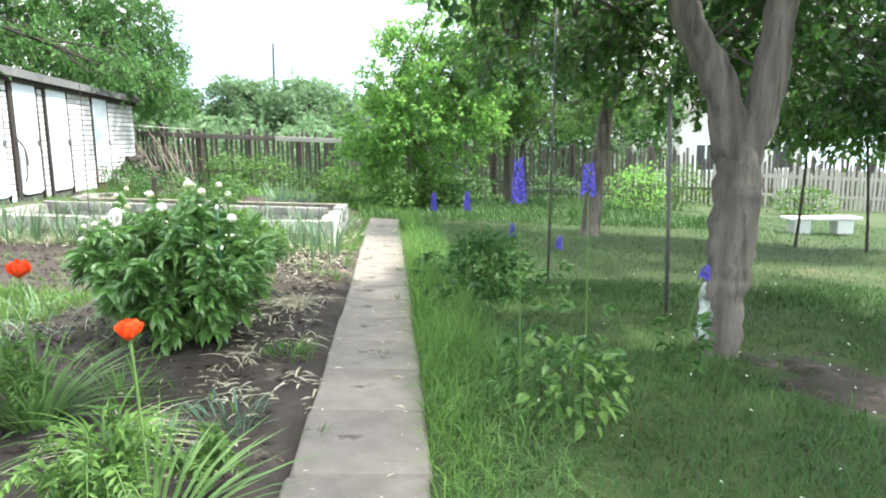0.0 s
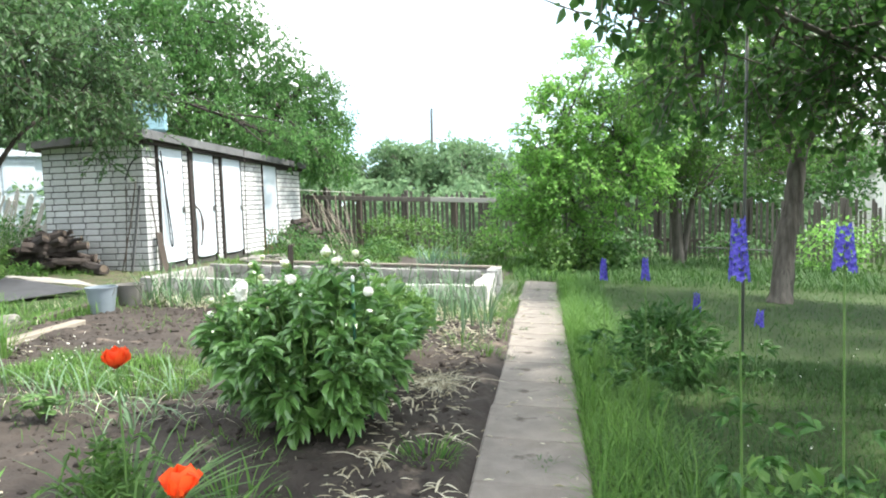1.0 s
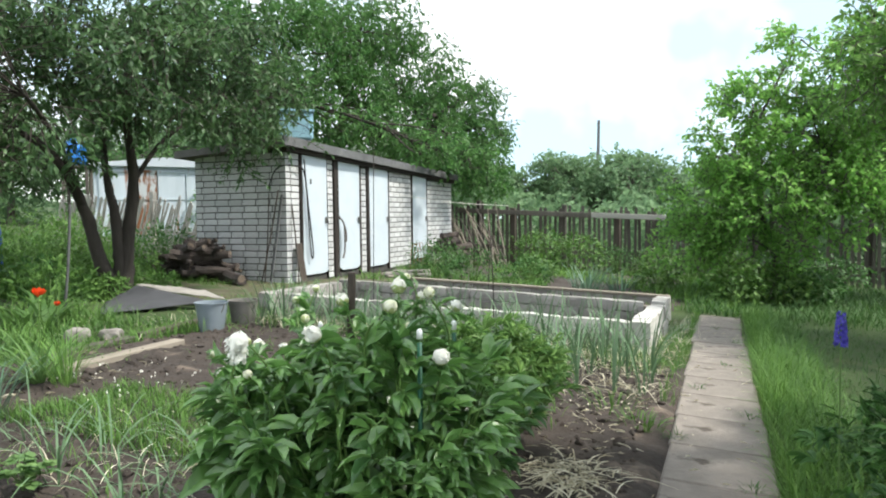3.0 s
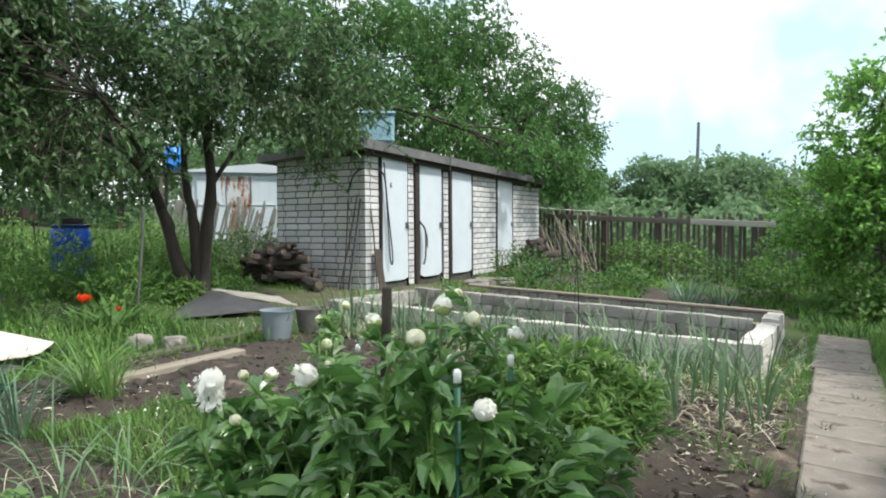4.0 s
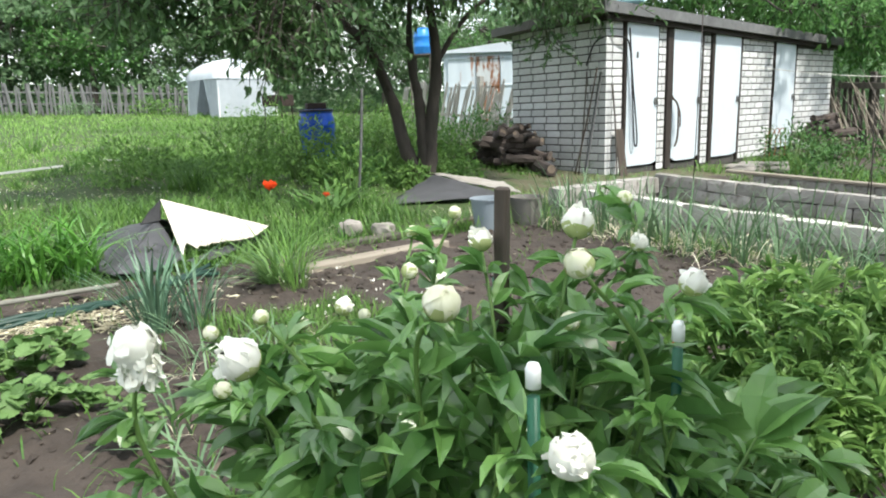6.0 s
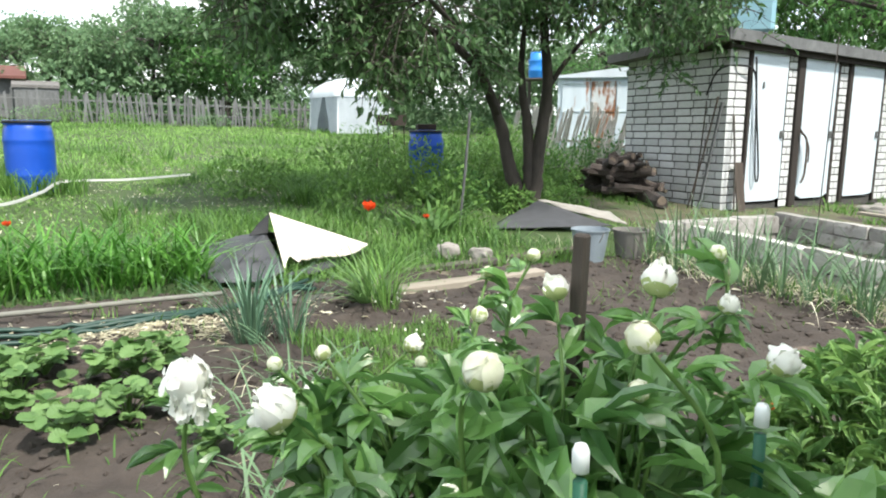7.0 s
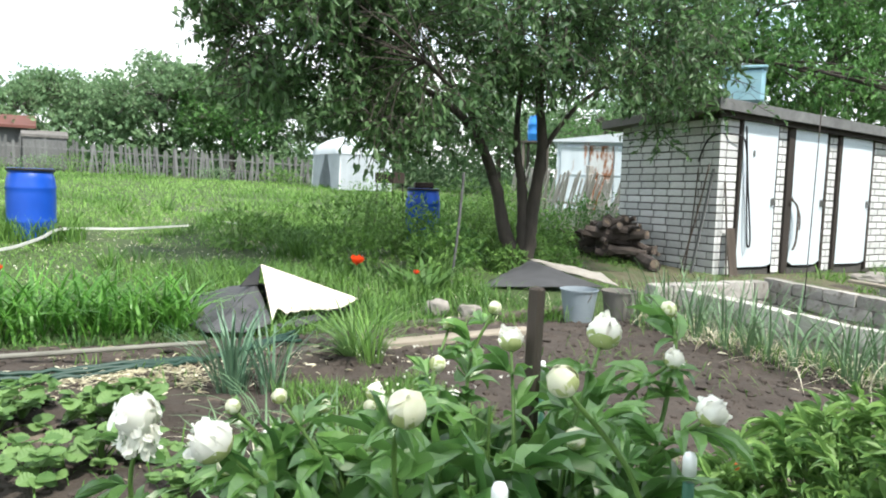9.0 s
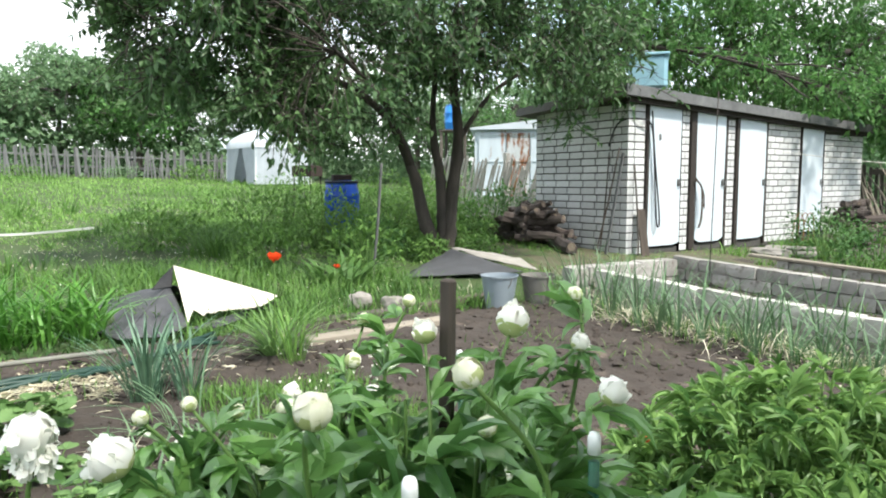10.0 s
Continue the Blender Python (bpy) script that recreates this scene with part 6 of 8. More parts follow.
def shrub(label, at, radius, height, mat, leaf, n, seed, name="garden_shrub", stem=0.009):
    g = np.random.default_rng(seed)
    root = thing(name, at, label, "shrub")
    wood, crown = Shape(), Shape()
    for _ in range(12):
        a = g.uniform(0, 2 * math.pi)
        tip = (radius * 0.8 * math.cos(a) * g.uniform(0.3, 1), radius * 0.8 * math.sin(a) * g.uniform(0.3, 1), height * g.uniform(0.6, 0.95))
        tube(wood, bend([(0.05 * math.cos(a), 0.05 * math.sin(a), -0.03), (tip[0] * 0.45, tip[1] * 0.45, tip[2] * 0.6), tip], 4), np.linspace(stem, stem / 3, 9), 5, cap=False)
    d = rand_dirs(n, 0.25, g)
    rr = g.uniform(0.3, 1.0, (n, 1)) ** 0.5
    lump = np.array([1 + 0.35 * noise.noise(Vector(q) * 2.1 + Vector((seed, 0, 0))) for q in d])[:, None]
    p = d * rr * lump * np.array((radius, radius, height * 0.58)) + np.array((0, 0, height * 0.42))
    p[:, 2] = np.maximum(p[:, 2], 0.02)
    al = unit(d * 0.7 + g.normal(0, 0.6, d.shape) - np.array((0, 0, 0.15)))
    up = unit(d * 0.6 + g.normal(0, 0.4, d.shape) + np.array((0, 0, 1.0)))
    ln = leaf[0] * g.uniform(0.6, 1.25, n)
    leaves(crown, p, al, up, ln, ln * leaf[1] / leaf[0], LEAF_FINE)
    tagged(part("stem_mass", wood, M["stem"], root, smooth=True), kind="stuff")
    tagged(part("foliage", crown, mat, root), kind="stuff")
    return root


SHRUBS = [(0.75, 13.0, 0.55, 0.75, "leaf_shrub"), (1.25, 13.4, 0.5, 0.65, "leaf_delph"), (0.15, 12.2, 0.4, 0.7, "leaf_shrub"), (-0.2, 16.3, 0.8, 1.1, "leaf_shrub"), (-1.3, 16.5, 0.6, 0.8, "leaf_shrub"), (-3.0, 15.9, 0.75, 1.15, "leaf_shrub"),
          (-3.9, 16.3, 0.7, 1.2, "leaf_shrub"), (-2.3, 16.8, 0.5, 0.8, "leaf_delph"), (0.9, 16.0, 0.9, 0.8, "leaf_delph"), (1.8, 16.4, 0.9, 0.8, "leaf_delph"), (-4.7, 12.2, 0.55, 0.75, "leaf_delph"), (-3.9, 11.9, 0.6, 0.6, "leaf_delph"),
          (-4.9, 13.1, 0.5, 0.65, "leaf_delph"), (-3.1, 12.4, 0.5, 0.5, "leaf_delph"), (-3.3, 13.6, 0.45, 0.6, "leaf_shrub"), (-1.1, 13.6, 0.4, 0.45, "leaf_shrub"), (5.6, 14.6, 0.8, 1.0, "leaf_bright"), (6.6, 15.0, 0.9, 1.1, "leaf_shrub"), (9.6, 14.6, 0.8, 0.7, "leaf_shrub"), (4.2, 16.6, 0.8, 0.7, "leaf_delph"),
          (-6.0, 5.9, 0.4, 0.55, "leaf_weed"), (-7.6, 6.2, 0.5, 0.6, "leaf_weed"), (-6.7, 5.2, 0.35, 0.4, "leaf_weed"), (-8.3, 6.6, 0.5, 0.75, "leaf_weed"), (-9.3, 9.2, 0.7, 0.7, "leaf_walnut"), (-8.1, 5.6, 0.5, 0.7, "leaf_weed"), (-9.4, 6.4, 0.5, 0.75, "leaf_weed"), (-10.2, 6.9, 0.6, 0.9, "leaf_weed"), (-7.7, 7.2, 0.45, 0.7, "leaf_weed"), (-7.0, 6.55, 0.35, 0.5, "leaf_walnut"), (-6.45, 6.95, 0.22, 0.3, "leaf_weed"), (-6.95, 7.55, 0.3, 0.4, "leaf_weed"), (-6.35, 7.6, 0.25, 0.3, "leaf_weed"), (-7.5, 6.5, 0.4, 0.55, "leaf_weed"), (-8.2, 9.3, 0.5, 0.75, "leaf_walnut"), (-7.9, 8.6, 0.4, 0.6, "leaf_weed"), (-8.8, 8.4, 0.5, 0.7, "leaf_weed"), (-8.2, 4.4, 0.4, 0.5, "leaf_weed"), (-9.9, 7.9, 0.5, 0.8, "leaf_weed"), (-10.2, 8.6, 0.8, 0.7, "leaf_walnut"), (-8.3, 8.0, 0.5, 0.95, "leaf_weed"), (-9.2, 7.9, 0.55, 1.0, "leaf_weed"), (-7.6, 8.1, 0.4, 0.7, "leaf_weed"), (-10.3, 9.6, 0.7, 1.0, "leaf_weed"), (-8.6, 10.0, 0.5, 0.9, "leaf_walnut"), (-9.7, 8.9, 0.5, 0.9, "leaf_weed"), (-7.3, 7.7, 0.35, 0.6, "leaf_weed"), (-9.0, 4.9, 0.35, 0.35, "leaf_shrub"), (-11.4, 6.0, 0.4, 0.5, "leaf_weed"),
          (-27.4, -1.5, 0.9, 0.6, "leaf_far_hazed"), (-27.6, 1.8, 0.9, 0.6, "leaf_far_hazed"), (-27.7, 2.7, 0.8, 0.7, "leaf_weed"), (-27.6, 4.4, 0.7, 0.45, "leaf_weed"), (-27.5, -4.2, 0.9, 0.7, "leaf_weed"), (-27.6, 7.6, 0.8, 0.5, "leaf_far_hazed"), (-27.4, 10.1, 0.9, 0.6, "leaf_weed"), (-27.5, 0.3, 0.6, 0.45, "leaf_weed"), (11.5, 12.8, 1.0, 0.9, "leaf_shrub")]
for k, (x, y, r, h, key) in enumerate(SHRUBS):
    fine = key == "leaf_delph" and -6 < x < 0
    shrub("green leafy shrub with dense small leaves", (x, y, 0), r, h * (0.8 if -6 < x < 2 and y > 12.5 else 1.0), M[key], (0.085, 0.05) if y > 10 and not fine else (0.07, 0.026), int((500 if fine else 420) + (500 if fine else 560) * r * h), 100 + k)
# ---- flowers and vegetables ----


def petal_patch(sh, centre, out, up, length, width, cup, g):
    """One cupped petal, a 3 x 4 patch."""
    out, up = unit(np.array(out, float)[None])[0], np.array(up, float)
    side = unit(np.cross(up, out)[None])[0]
    nrm = np.cross(out, side)
    v = []
    for i, t in enumerate((0.0, 0.4, 0.75, 1.0)):
        w = width * (0.35, 0.95, 1.0, 0.55)[i] * 0.5
        lift = cup * t * t * length
        for s in (-1, 0, 1):
            v.append(np.array(centre) + out * (t * length * (1 - 0.35 * cup * t)) + side * w * s + nrm * (lift + abs(s) * 0.16 * width) + g.normal(0, 0.04 * width, 3))
    q = [(r * 3 + c, r * 3 + c + 1, r * 3 + c + 4, r * 3 + c + 3) for r in range(3) for c in range(2)]
    return sh.add(v, None, q)


def shell_petal(sh, radius, azimuth, half, top, low, g, ruffle=0.04):
    """A petal that hugs a ball, from polar angle top to low."""
    v = []
    for t in np.linspace(0, 1, 6):
        pol = low + (top - low) * t
        w = half * (0.55 + 0.75 * math.sin(math.pi * (0.18 + 0.66 * t)))
        for s in (-1, -0.5, 0, 0.5, 1):
            r = radius * (1 + 0.05 * abs(s) * t + g.normal(0, ruffle) * t)
            az = azimuth + s * w / max(0.35, math.sin(pol))
            v.append((r * math.sin(pol) * math.cos(az), r * math.sin(pol) * math.sin(az), r * math.cos(pol)))
    q = [(i * 5 + j, i * 5 + j + 1, i * 5 + j + 6, i * 5 + j + 5) for i in range(5) for j in range(4)]
    return sh.add(v, None, q)


def bloom(radius, kind, seed):
    """A half-open white bloom, a round bud or a frayed old bloom, round the origin."""
    g = np.random.default_rng(seed)
    sh = Shape()
    if kind == "bud":
        lathe(sh, [(0.88 * radius * math.sin(math.pi * t) * (1 - 0.12 * t), -0.93 * radius * math.cos(math.pi * t)) for t in np.linspace(0.0, 1.0, 12)], 18)
        for k in range(9):
            shell_petal(sh, radius * (0.92 + 0.045 * (k % 4)), 2.4 * k + g.uniform(-0.4, 0.4), g.uniform(0.4, 0.65), g.uniform(0.0, 0.7), 2.6, g, 0.055)
        return sh
    if kind == "bloom":
        lathe(sh, [(0.8 * radius * math.sin(math.pi * t), -0.85 * radius * math.cos(math.pi * t)) for t in np.linspace(0.0, 1.0, 9)], 14)
        for k in range(10):
            shell_petal(sh, radius * g.uniform(0.85, 1.12), 2.4 * k + g.uniform(-0.4, 0.4), g.uniform(0.4, 0.7), g.uniform(0.0, 1.0), 2.6, g, 0.09)
        for k in range(22):
            a, e = g.uniform(0, 2 * math.pi), g.uniform(-0.1, 1.0)
            d = np.array((math.cos(a), math.sin(a), e * 1.2))
            petal_patch(sh, d * radius * 0.35, d + g.normal(0, 0.25, 3), g.normal(0, 1, 3), radius * g.uniform(0.55, 1.05), radius * g.uniform(0.4, 0.7), g.uniform(-0.3, 0.5), g)
        return sh
    # an old bloom whose petals hang in a shaggy mass
    for k in range(9):
        shell_petal(sh, radius * g.uniform(0.6, 0.85), 2.4 * k, g.uniform(0.5, 0.8), g.uniform(0.0, 0.8), 2.4, g, 0.14)
    for k in range(140):
        a, t = g.uniform(0, 2 * math.pi), g.uniform(0, 1)
        r = radius * (0.55 + 0.25 * g.uniform()) * (1 - 0.45 * t)
        c = np.array((r * math.cos(a), r * math.sin(a), radius * (0.45 - 1.7 * t)))
        d = np.array((0.25 * math.cos(a), 0.25 * math.sin(a), -1.0)) + g.normal(0, 0.28, 3)
        petal_patch(sh, c, d, np.array((math.cos(a), math.sin(a), 0.2)) + g.normal(0, 0.35, 3), radius * g.uniform(0.3, 0.6), radius * g.uniform(0.18, 0.42), g.uniform(-0.6, 0.5), g)
    return sh


PEONY_AT = np.array((-1.04, 3.25, 0.0))


def compound_leaves(shape, base, heading, size, g, spread=0.85, broad=(0.30, 0.42)):
    """Peony leaves: each a stalk's end with seven long leaflets fanned out."""
    for b, h, s in zip(base, heading, size):
        h = h / np.linalg.norm(h)
        side = unit(np.cross((0, 0, 1.0), h)[None])[0]
        ang = np.array((-1.25, -0.7, -0.3, 0.0, 0.3, 0.7, 1.25)) * spread + g.normal(0, 0.2, 7)
        al = h[None] * np.cos(ang)[:, None] + side[None] * np.sin(ang)[:, None] + np.array((0, 0, 1.0)) * g.normal(-0.05, 0.38, 7)[:, None]
        back = np.abs(ang)[:, None] * -0.28 * s * h[None]
        ln = s * (1.0 - 0.22 * np.abs(ang)) * g.uniform(0.85, 1.15, 7)
        up = np.array((0, 0, 1.0)) + g.normal(0, 0.5, (7, 3))
        leaves(shape, b[None] + back, al, up, ln, ln * g.uniform(*broad, 7), LEAF_PEONY)


LEAF_PEONY = (np.array([(0, 0, 0), (0.18, 0.32, 0.10), (0.18, -0.32, 0.10), (0.22, 0, 0.02), (0.45, 0.5, 0.14), (0.45, -0.5, 0.14), (0.5, 0, 0.02), (0.76, 0.33, 0.03), (0.76, -0.33, 0.03), (0.78, 0, -0.06), (1, 0, -0.22)]),
              np.array([(0, 3, 1), (3, 4, 1), (3, 6, 4), (6, 7, 4), (6, 9, 7), (9, 10, 7), (0, 2, 3), (3, 2, 5), (3, 5, 6), (6, 5, 8), (6, 8, 9), (9, 8, 10)]))


def peony():
    g = np.random.default_rng(3)
    root = thing("peony_bush", PEONY_AT, "white-flowering peony bush with glossy dark leaves and round buds", "peony")
    flowers = [((-1.190, 2.801, 0.766), 0.052, "frayed"), ((-0.995, 2.858, 0.789), 0.030, "bloom"), ((-0.854, 3.020, 0.847), 0.030, "bud"), ((-1.242, 3.412, 0.805), 0.030, "bloom"),
               ((-1.039, 3.444, 0.854), 0.034, "bloom"), ((-1.112, 3.657, 0.865), 0.023, "bud"), ((-1.388, 3.472, 0.834), 0.020, "bud"), ((-1.411, 3.382, 0.802), 0.021, "bud"),
               ((-1.328, 3.312, 0.749), 0.023, "bud"), ((-0.809, 3.178, 0.869), 0.026, "bud"), ((-0.936, 3.308, 0.744), 0.022, "bud"), ((-0.823, 3.428, 0.798), 0.025, "bloom"),
               ((-0.730, 3.077, 0.707), 0.031, "bloom"), ((-1.480, 3.255, 0.660), 0.025, "bloom"), ((-1.340, 3.025, 0.720), 0.019, "bud"), ((-1.410, 2.965, 0.690), 0.020, "bud"),
               ((-1.380, 3.115, 0.680), 0.018, "bud"), ((-1.150, 3.105, 0.750), 0.014, "bud"), ((-1.010, 3.565, 0.810), 0.022, "bloom"), ((-1.260, 2.925, 0.650), 0.020, "bud"),
               ((-1.460, 3.045, 0.610), 0.024, "bloom"), ((-1.530, 3.465, 0.610), 0.022, "bloom")]
    stems = Shape()
    base, heads, sizes = [], [], []
    for k, (p, r, kind) in enumerate(flowers):
        r = r * {"bud": 0.64, "bloom": 0.68, "frayed": 0.66}[kind]
        q = np.array(p) - PEONY_AT
        tilt = g.uniform(0.25, 0.95) if kind != "frayed" else 0.1
        a = math.atan2(q[1], q[0]) + g.normal(0, 0.9)
        axis = unit(np.array((tilt * math.cos(a), tilt * math.sin(a), 1.0))[None])[0]
        foot = np.array((q[0] * 0.25, q[1] * 0.25, 0.0))
        under = q - axis * r * 0.9
        neck = under - axis * g.uniform(0.10, 0.2)
        line = bend([foot, (foot + neck) / 2 + np.array((q[0] * 0.1, q[1] * 0.1, 0.03)), neck, under], 6)
        st = Shape()
        tube(st, line, np.linspace(0.0055, 0.0028, len(line)), 6)
        part("flower_stem", st, M["stem"], root, smooth=True)
        for s in (0.62, 0.72, 0.82, 0.9):
            b = g.uniform(0, 2 * math.pi)
            h = unit(np.array((math.cos(b), math.sin(b), g.uniform(0.1, 0.8)))[None])[0]
            c = line[int(s * (len(line) - 1))]
            base.append(c + h * 0.02)
            heads.append(h)
            sizes.append(g.uniform(0.05, 0.10) * (1.25 - 0.5 * s))
        m = Matrix.Translation(q) @ Vector(axis).to_track_quat("Z", "Y").to_matrix().to_4x4() @ Matrix.Rotation(g.uniform(0, 6.28), 4, "Z")
        fl = part("bud" if kind == "bud" else "bloom", bloom(r, kind, k), M["petal_bud"] if kind == "bud" else M["petal_white"], root, smooth=True, m=m,
                  label={"bud": "round greenish white bud", "bloom": "half-open white double bloom", "frayed": "large frayed drooping white bloom"}[kind])
        cal = Shape()
        for j in range(5):
            shell_petal(cal, r * (1.03 if kind == "bud" else 1.1), 1.256 * j + g.uniform(-0.2, 0.2), 0.5, g.uniform(0.9, 1.75) if kind == "bud" else g.uniform(1.6, 2.1), 3.0, g, 0.02)
        if kind != "frayed":
            part("calyx", cal, M["sepal"], fl, "yellow-green sepals", smooth=True)
    for k in range(84):
        a = 2 * math.pi * g.uniform()
        rr = math.sqrt(g.uniform(0.02, 1.0))
        tip = np.array((0.45 * rr * math.cos(a), 0.46 * rr * math.sin(a), (0.75 - 0.27 * rr ** 2) * g.uniform(0.84, 1.04)))
        foot = np.array((tip[0] * 0.22, tip[1] * 0.22, 0.0))
        line = bend([foot, (foot + tip) / 2 + np.array((tip[0] * 0.12, tip[1] * 0.12, 0.05)), tip], 6)
        tube(stems, line, np.linspace(0.006, 0.003, len(line)), 5, cap=False)
        for s in (0.25, 0.42, 0.55, 0.66, 0.76, 0.86, 0.95):
            c = line[int(s * (len(line) - 1))]
            b = g.uniform(0, 2 * math.pi)
            h = np.array((math.cos(b), math.sin(b), 0.0)) * 0.9 + np.array((math.cos(a), math.sin(a), 0)) * (0.4 + 0.8 * rr) + np.array((0, 0, g.uniform(-0.35, 0.7)))
            h /= np.linalg.norm(h)
            stalk = g.uniform(0.04, 0.11)
            tube(stems, [c, c + h * stalk], [0.0028, 0.002], 4, cap=False)
            base.append(c + h * stalk)
            heads.append(h)
            sizes.append(g.uniform(0.075, 0.145) * (0.72 if base[-1][0] > 0.22 else 1.0))
    tagged(part("stem_mass", stems, M["stem"], root, smooth=True), kind="stuff")
    sh = Shape()
    keep = [i for i, b in enumerate(base) if b[0] < 0.44]
    compound_leaves(sh, np.array(base)[keep], np.array(heads)[keep], np.array(sizes)[keep], g, 0.95, (0.30, 0.46))
    tagged(part("foliage", sh, M["leaf_peony"], root), kind="stuff")


peony()


def peony_fine():
    g = np.random.default_rng(8)
    at = np.array((-1.08, 4.45, 0.0))
    root = thing("peony_bush", at, "dense peony bush with narrow fresh green leaves", "peony")
    stems, sh = Shape(), Shape()
    base, heads, sizes = [], [], []
    for k in range(150):
        a = 2 * math.pi * g.uniform()
        rr = math.sqrt(g.uniform(0.02, 1.0))
        tip = np.array((0.40 * rr * math.cos(a), 0.55 * rr * math.sin(a), (0.57 - 0.24 * rr ** 2) * g.uniform(0.85, 1.08)))
        foot = np.array((tip[0] * 0.25, tip[1] * 0.25, 0.0))
        line = bend([foot, (foot + tip) / 2 + np.array((tip[0] * 0.1, tip[1] * 0.1, 0.04)), tip], 5)
        tube(stems, line, np.linspace(0.005, 0.0025, len(line)), 5, cap=False)
        for s in (0.4, 0.55, 0.7, 0.82, 0.92, 1.0):
            c = line[int(s * (len(line) - 1))]
            b = g.uniform(0, 2 * math.pi)
            h = unit((np.array((math.cos(b), math.sin(b), g.uniform(0.1, 1.1))) + np.array((math.cos(a), math.sin(a), 0)) * 0.6 * rr)[None])[0]
            base.append(c + h * 0.05)
            heads.append(h)
            sizes.append(g.uniform(0.05, 0.085))
    compound_leaves(sh, np.array(base), np.array(heads), sizes, g, 0.8, (0.20, 0.31))
    tagged(part("stem_mass", stems, M["stem"], root, smooth=True), kind="stuff")
    tagged(part("foliage", sh, M["leaf_peony_fine"], root), kind="stuff")
    b = bloom(0.009, "bud", 77)
    part("bud", b, M["petal_poppy"], root, "small dark red bud", smooth=True, m=pose(-0.22, -0.33, 0.45, 20, 10, 0))


peony_fine()


def poppy(at, height, seed, radius=0.055, foliage=True, lean=(0.0, 0.0)):
    g = np.random.default_rng(seed)
    root = thing("oriental_poppy", (at[0], at[1], 0), "orange-red poppy in full flower on a hairy stem", "poppy", "orange poppies")
    top = np.array((lean[0], lean[1], height))
    sh = Shape()
    tube(sh, bend([(0, 0, 0), top * 0.5 + np.array((0.015, -0.01, 0)), top - np.array((0, 0, 0.02))], 6), 0.0035, 6)
    part("stem", sh, M["stem"], root, smooth=True)
    for k in range(6):
        sh = Shape()
        a = 2 * math.pi * k / 6 + g.uniform(-0.2, 0.2)
        petal_patch(sh, (0, 0, 0), (math.cos(a), math.sin(a), 0.35 + 0.4 * (k % 2)), (0, 0, 1), radius * 1.25, radius * 1.6, 0.55, g)
        part("petal", sh, M["petal_poppy"], root, smooth=True, m=pose(*(top - np.array((0, 0, 0.02)))))
    sh = Shape()
    lathe(sh, [(0.0, -0.005), (0.012, 0.0), (0.014, 0.012), (0.008, 0.02), (0.0, 0.021)], 10)
    part("seed_head", sh, M["black"], root, smooth=True, m=pose(*(top - np.array((0, 0, 0.012)))))
    if foliage:
        n = 130
        hd = g.uniform(0, 2 * math.pi, n)
        sh = Shape()
        straps(sh, np.stack([0.04 * np.cos(hd), 0.04 * np.sin(hd), np.zeros(n)], 1), hd + g.normal(0, 0.3, n), g.uniform(0.12, 0.48, n), g.uniform(0.006, 0.02, n), g.uniform(0.1, 0.7, n), 0.45, 5)
        tagged(part("foliage", sh, M["leaf_straw"], root), kind="stuff")


poppy((-1.22, 2.02), 0.615, 1, 0.046)
poppy((-0.53, 1.185), 0.64, 2, 0.036)
poppy((-3.68, 4.08), 0.56, 3, 0.04)
poppy((-4.6, 4.9), 0.34, 4, 0.024, False)
poppy((-4.42, 2.39), 0.42, 5, 0.022, False)
poppy((-3.95, 2.17), 0.14, 6, 0.028, False)


def poppy_mound(at, radius, height, n, seed, name="poppy_leaves", label="feathery mound of hairy green poppy leaves"):
    """Arching stalks, each with rows of small leaflets."""
    g = np.random.default_rng(seed)
    root = thing(name, (at[0], at[1], soil_height(*at)), label, "poppy leaves")
    stems, sh = Shape(), Shape()
    for _ in range(n):
        a = g.uniform(0, 2 * math.pi)
        r, h = radius * g.uniform(0.35, 1.15), height * g.uniform(0.55, 1.05)
        line = bend([(0.2 * r * math.cos(a), 0.2 * r * math.sin(a), 0), (0.55 * r * math.cos(a), 0.55 * r * math.sin(a), h), (r * math.cos(a), r * math.sin(a), h * g.uniform(0.5, 0.95))], 7)
        tube(stems, line, np.linspace(0.003, 0.0012, len(line)), 4, cap=False)
        t = unit(np.gradient(line, axis=0))[4:]
        c = line[4:]
        side = unit(np.cross(t, (0, 0, 1.0)))
        for s in (-1, 1):
            ln = np.linspace(0.055, 0.022, len(c)) * g.uniform(0.7, 1.2)
            leaves(sh, c, side * s + t * 0.7 + g.normal(0, 0.15, c.shape), np.tile((0, 0, 1.0), (len(c), 1)) + g.normal(0, 0.3, c.shape), ln, ln * 0.34, LEAF_COARSE)
    tagged(part("stem_mass", stems, M["stem"], root, smooth=True), kind="stuff")
    tagged(part("foliage", sh, M["leaf_shrub"], root), kind="stuff")


poppy_mound((-0.66, 1.24), 0.24, 0.33, 42, 1)
poppy_mound((-1.32, 2.05), 0.2, 0.28, 26, 2)
poppy_mound((-0.5, 1.55), 0.14, 0.16, 18, 3, "carrot_leaves", "low feathery tuft of carrot leaves")


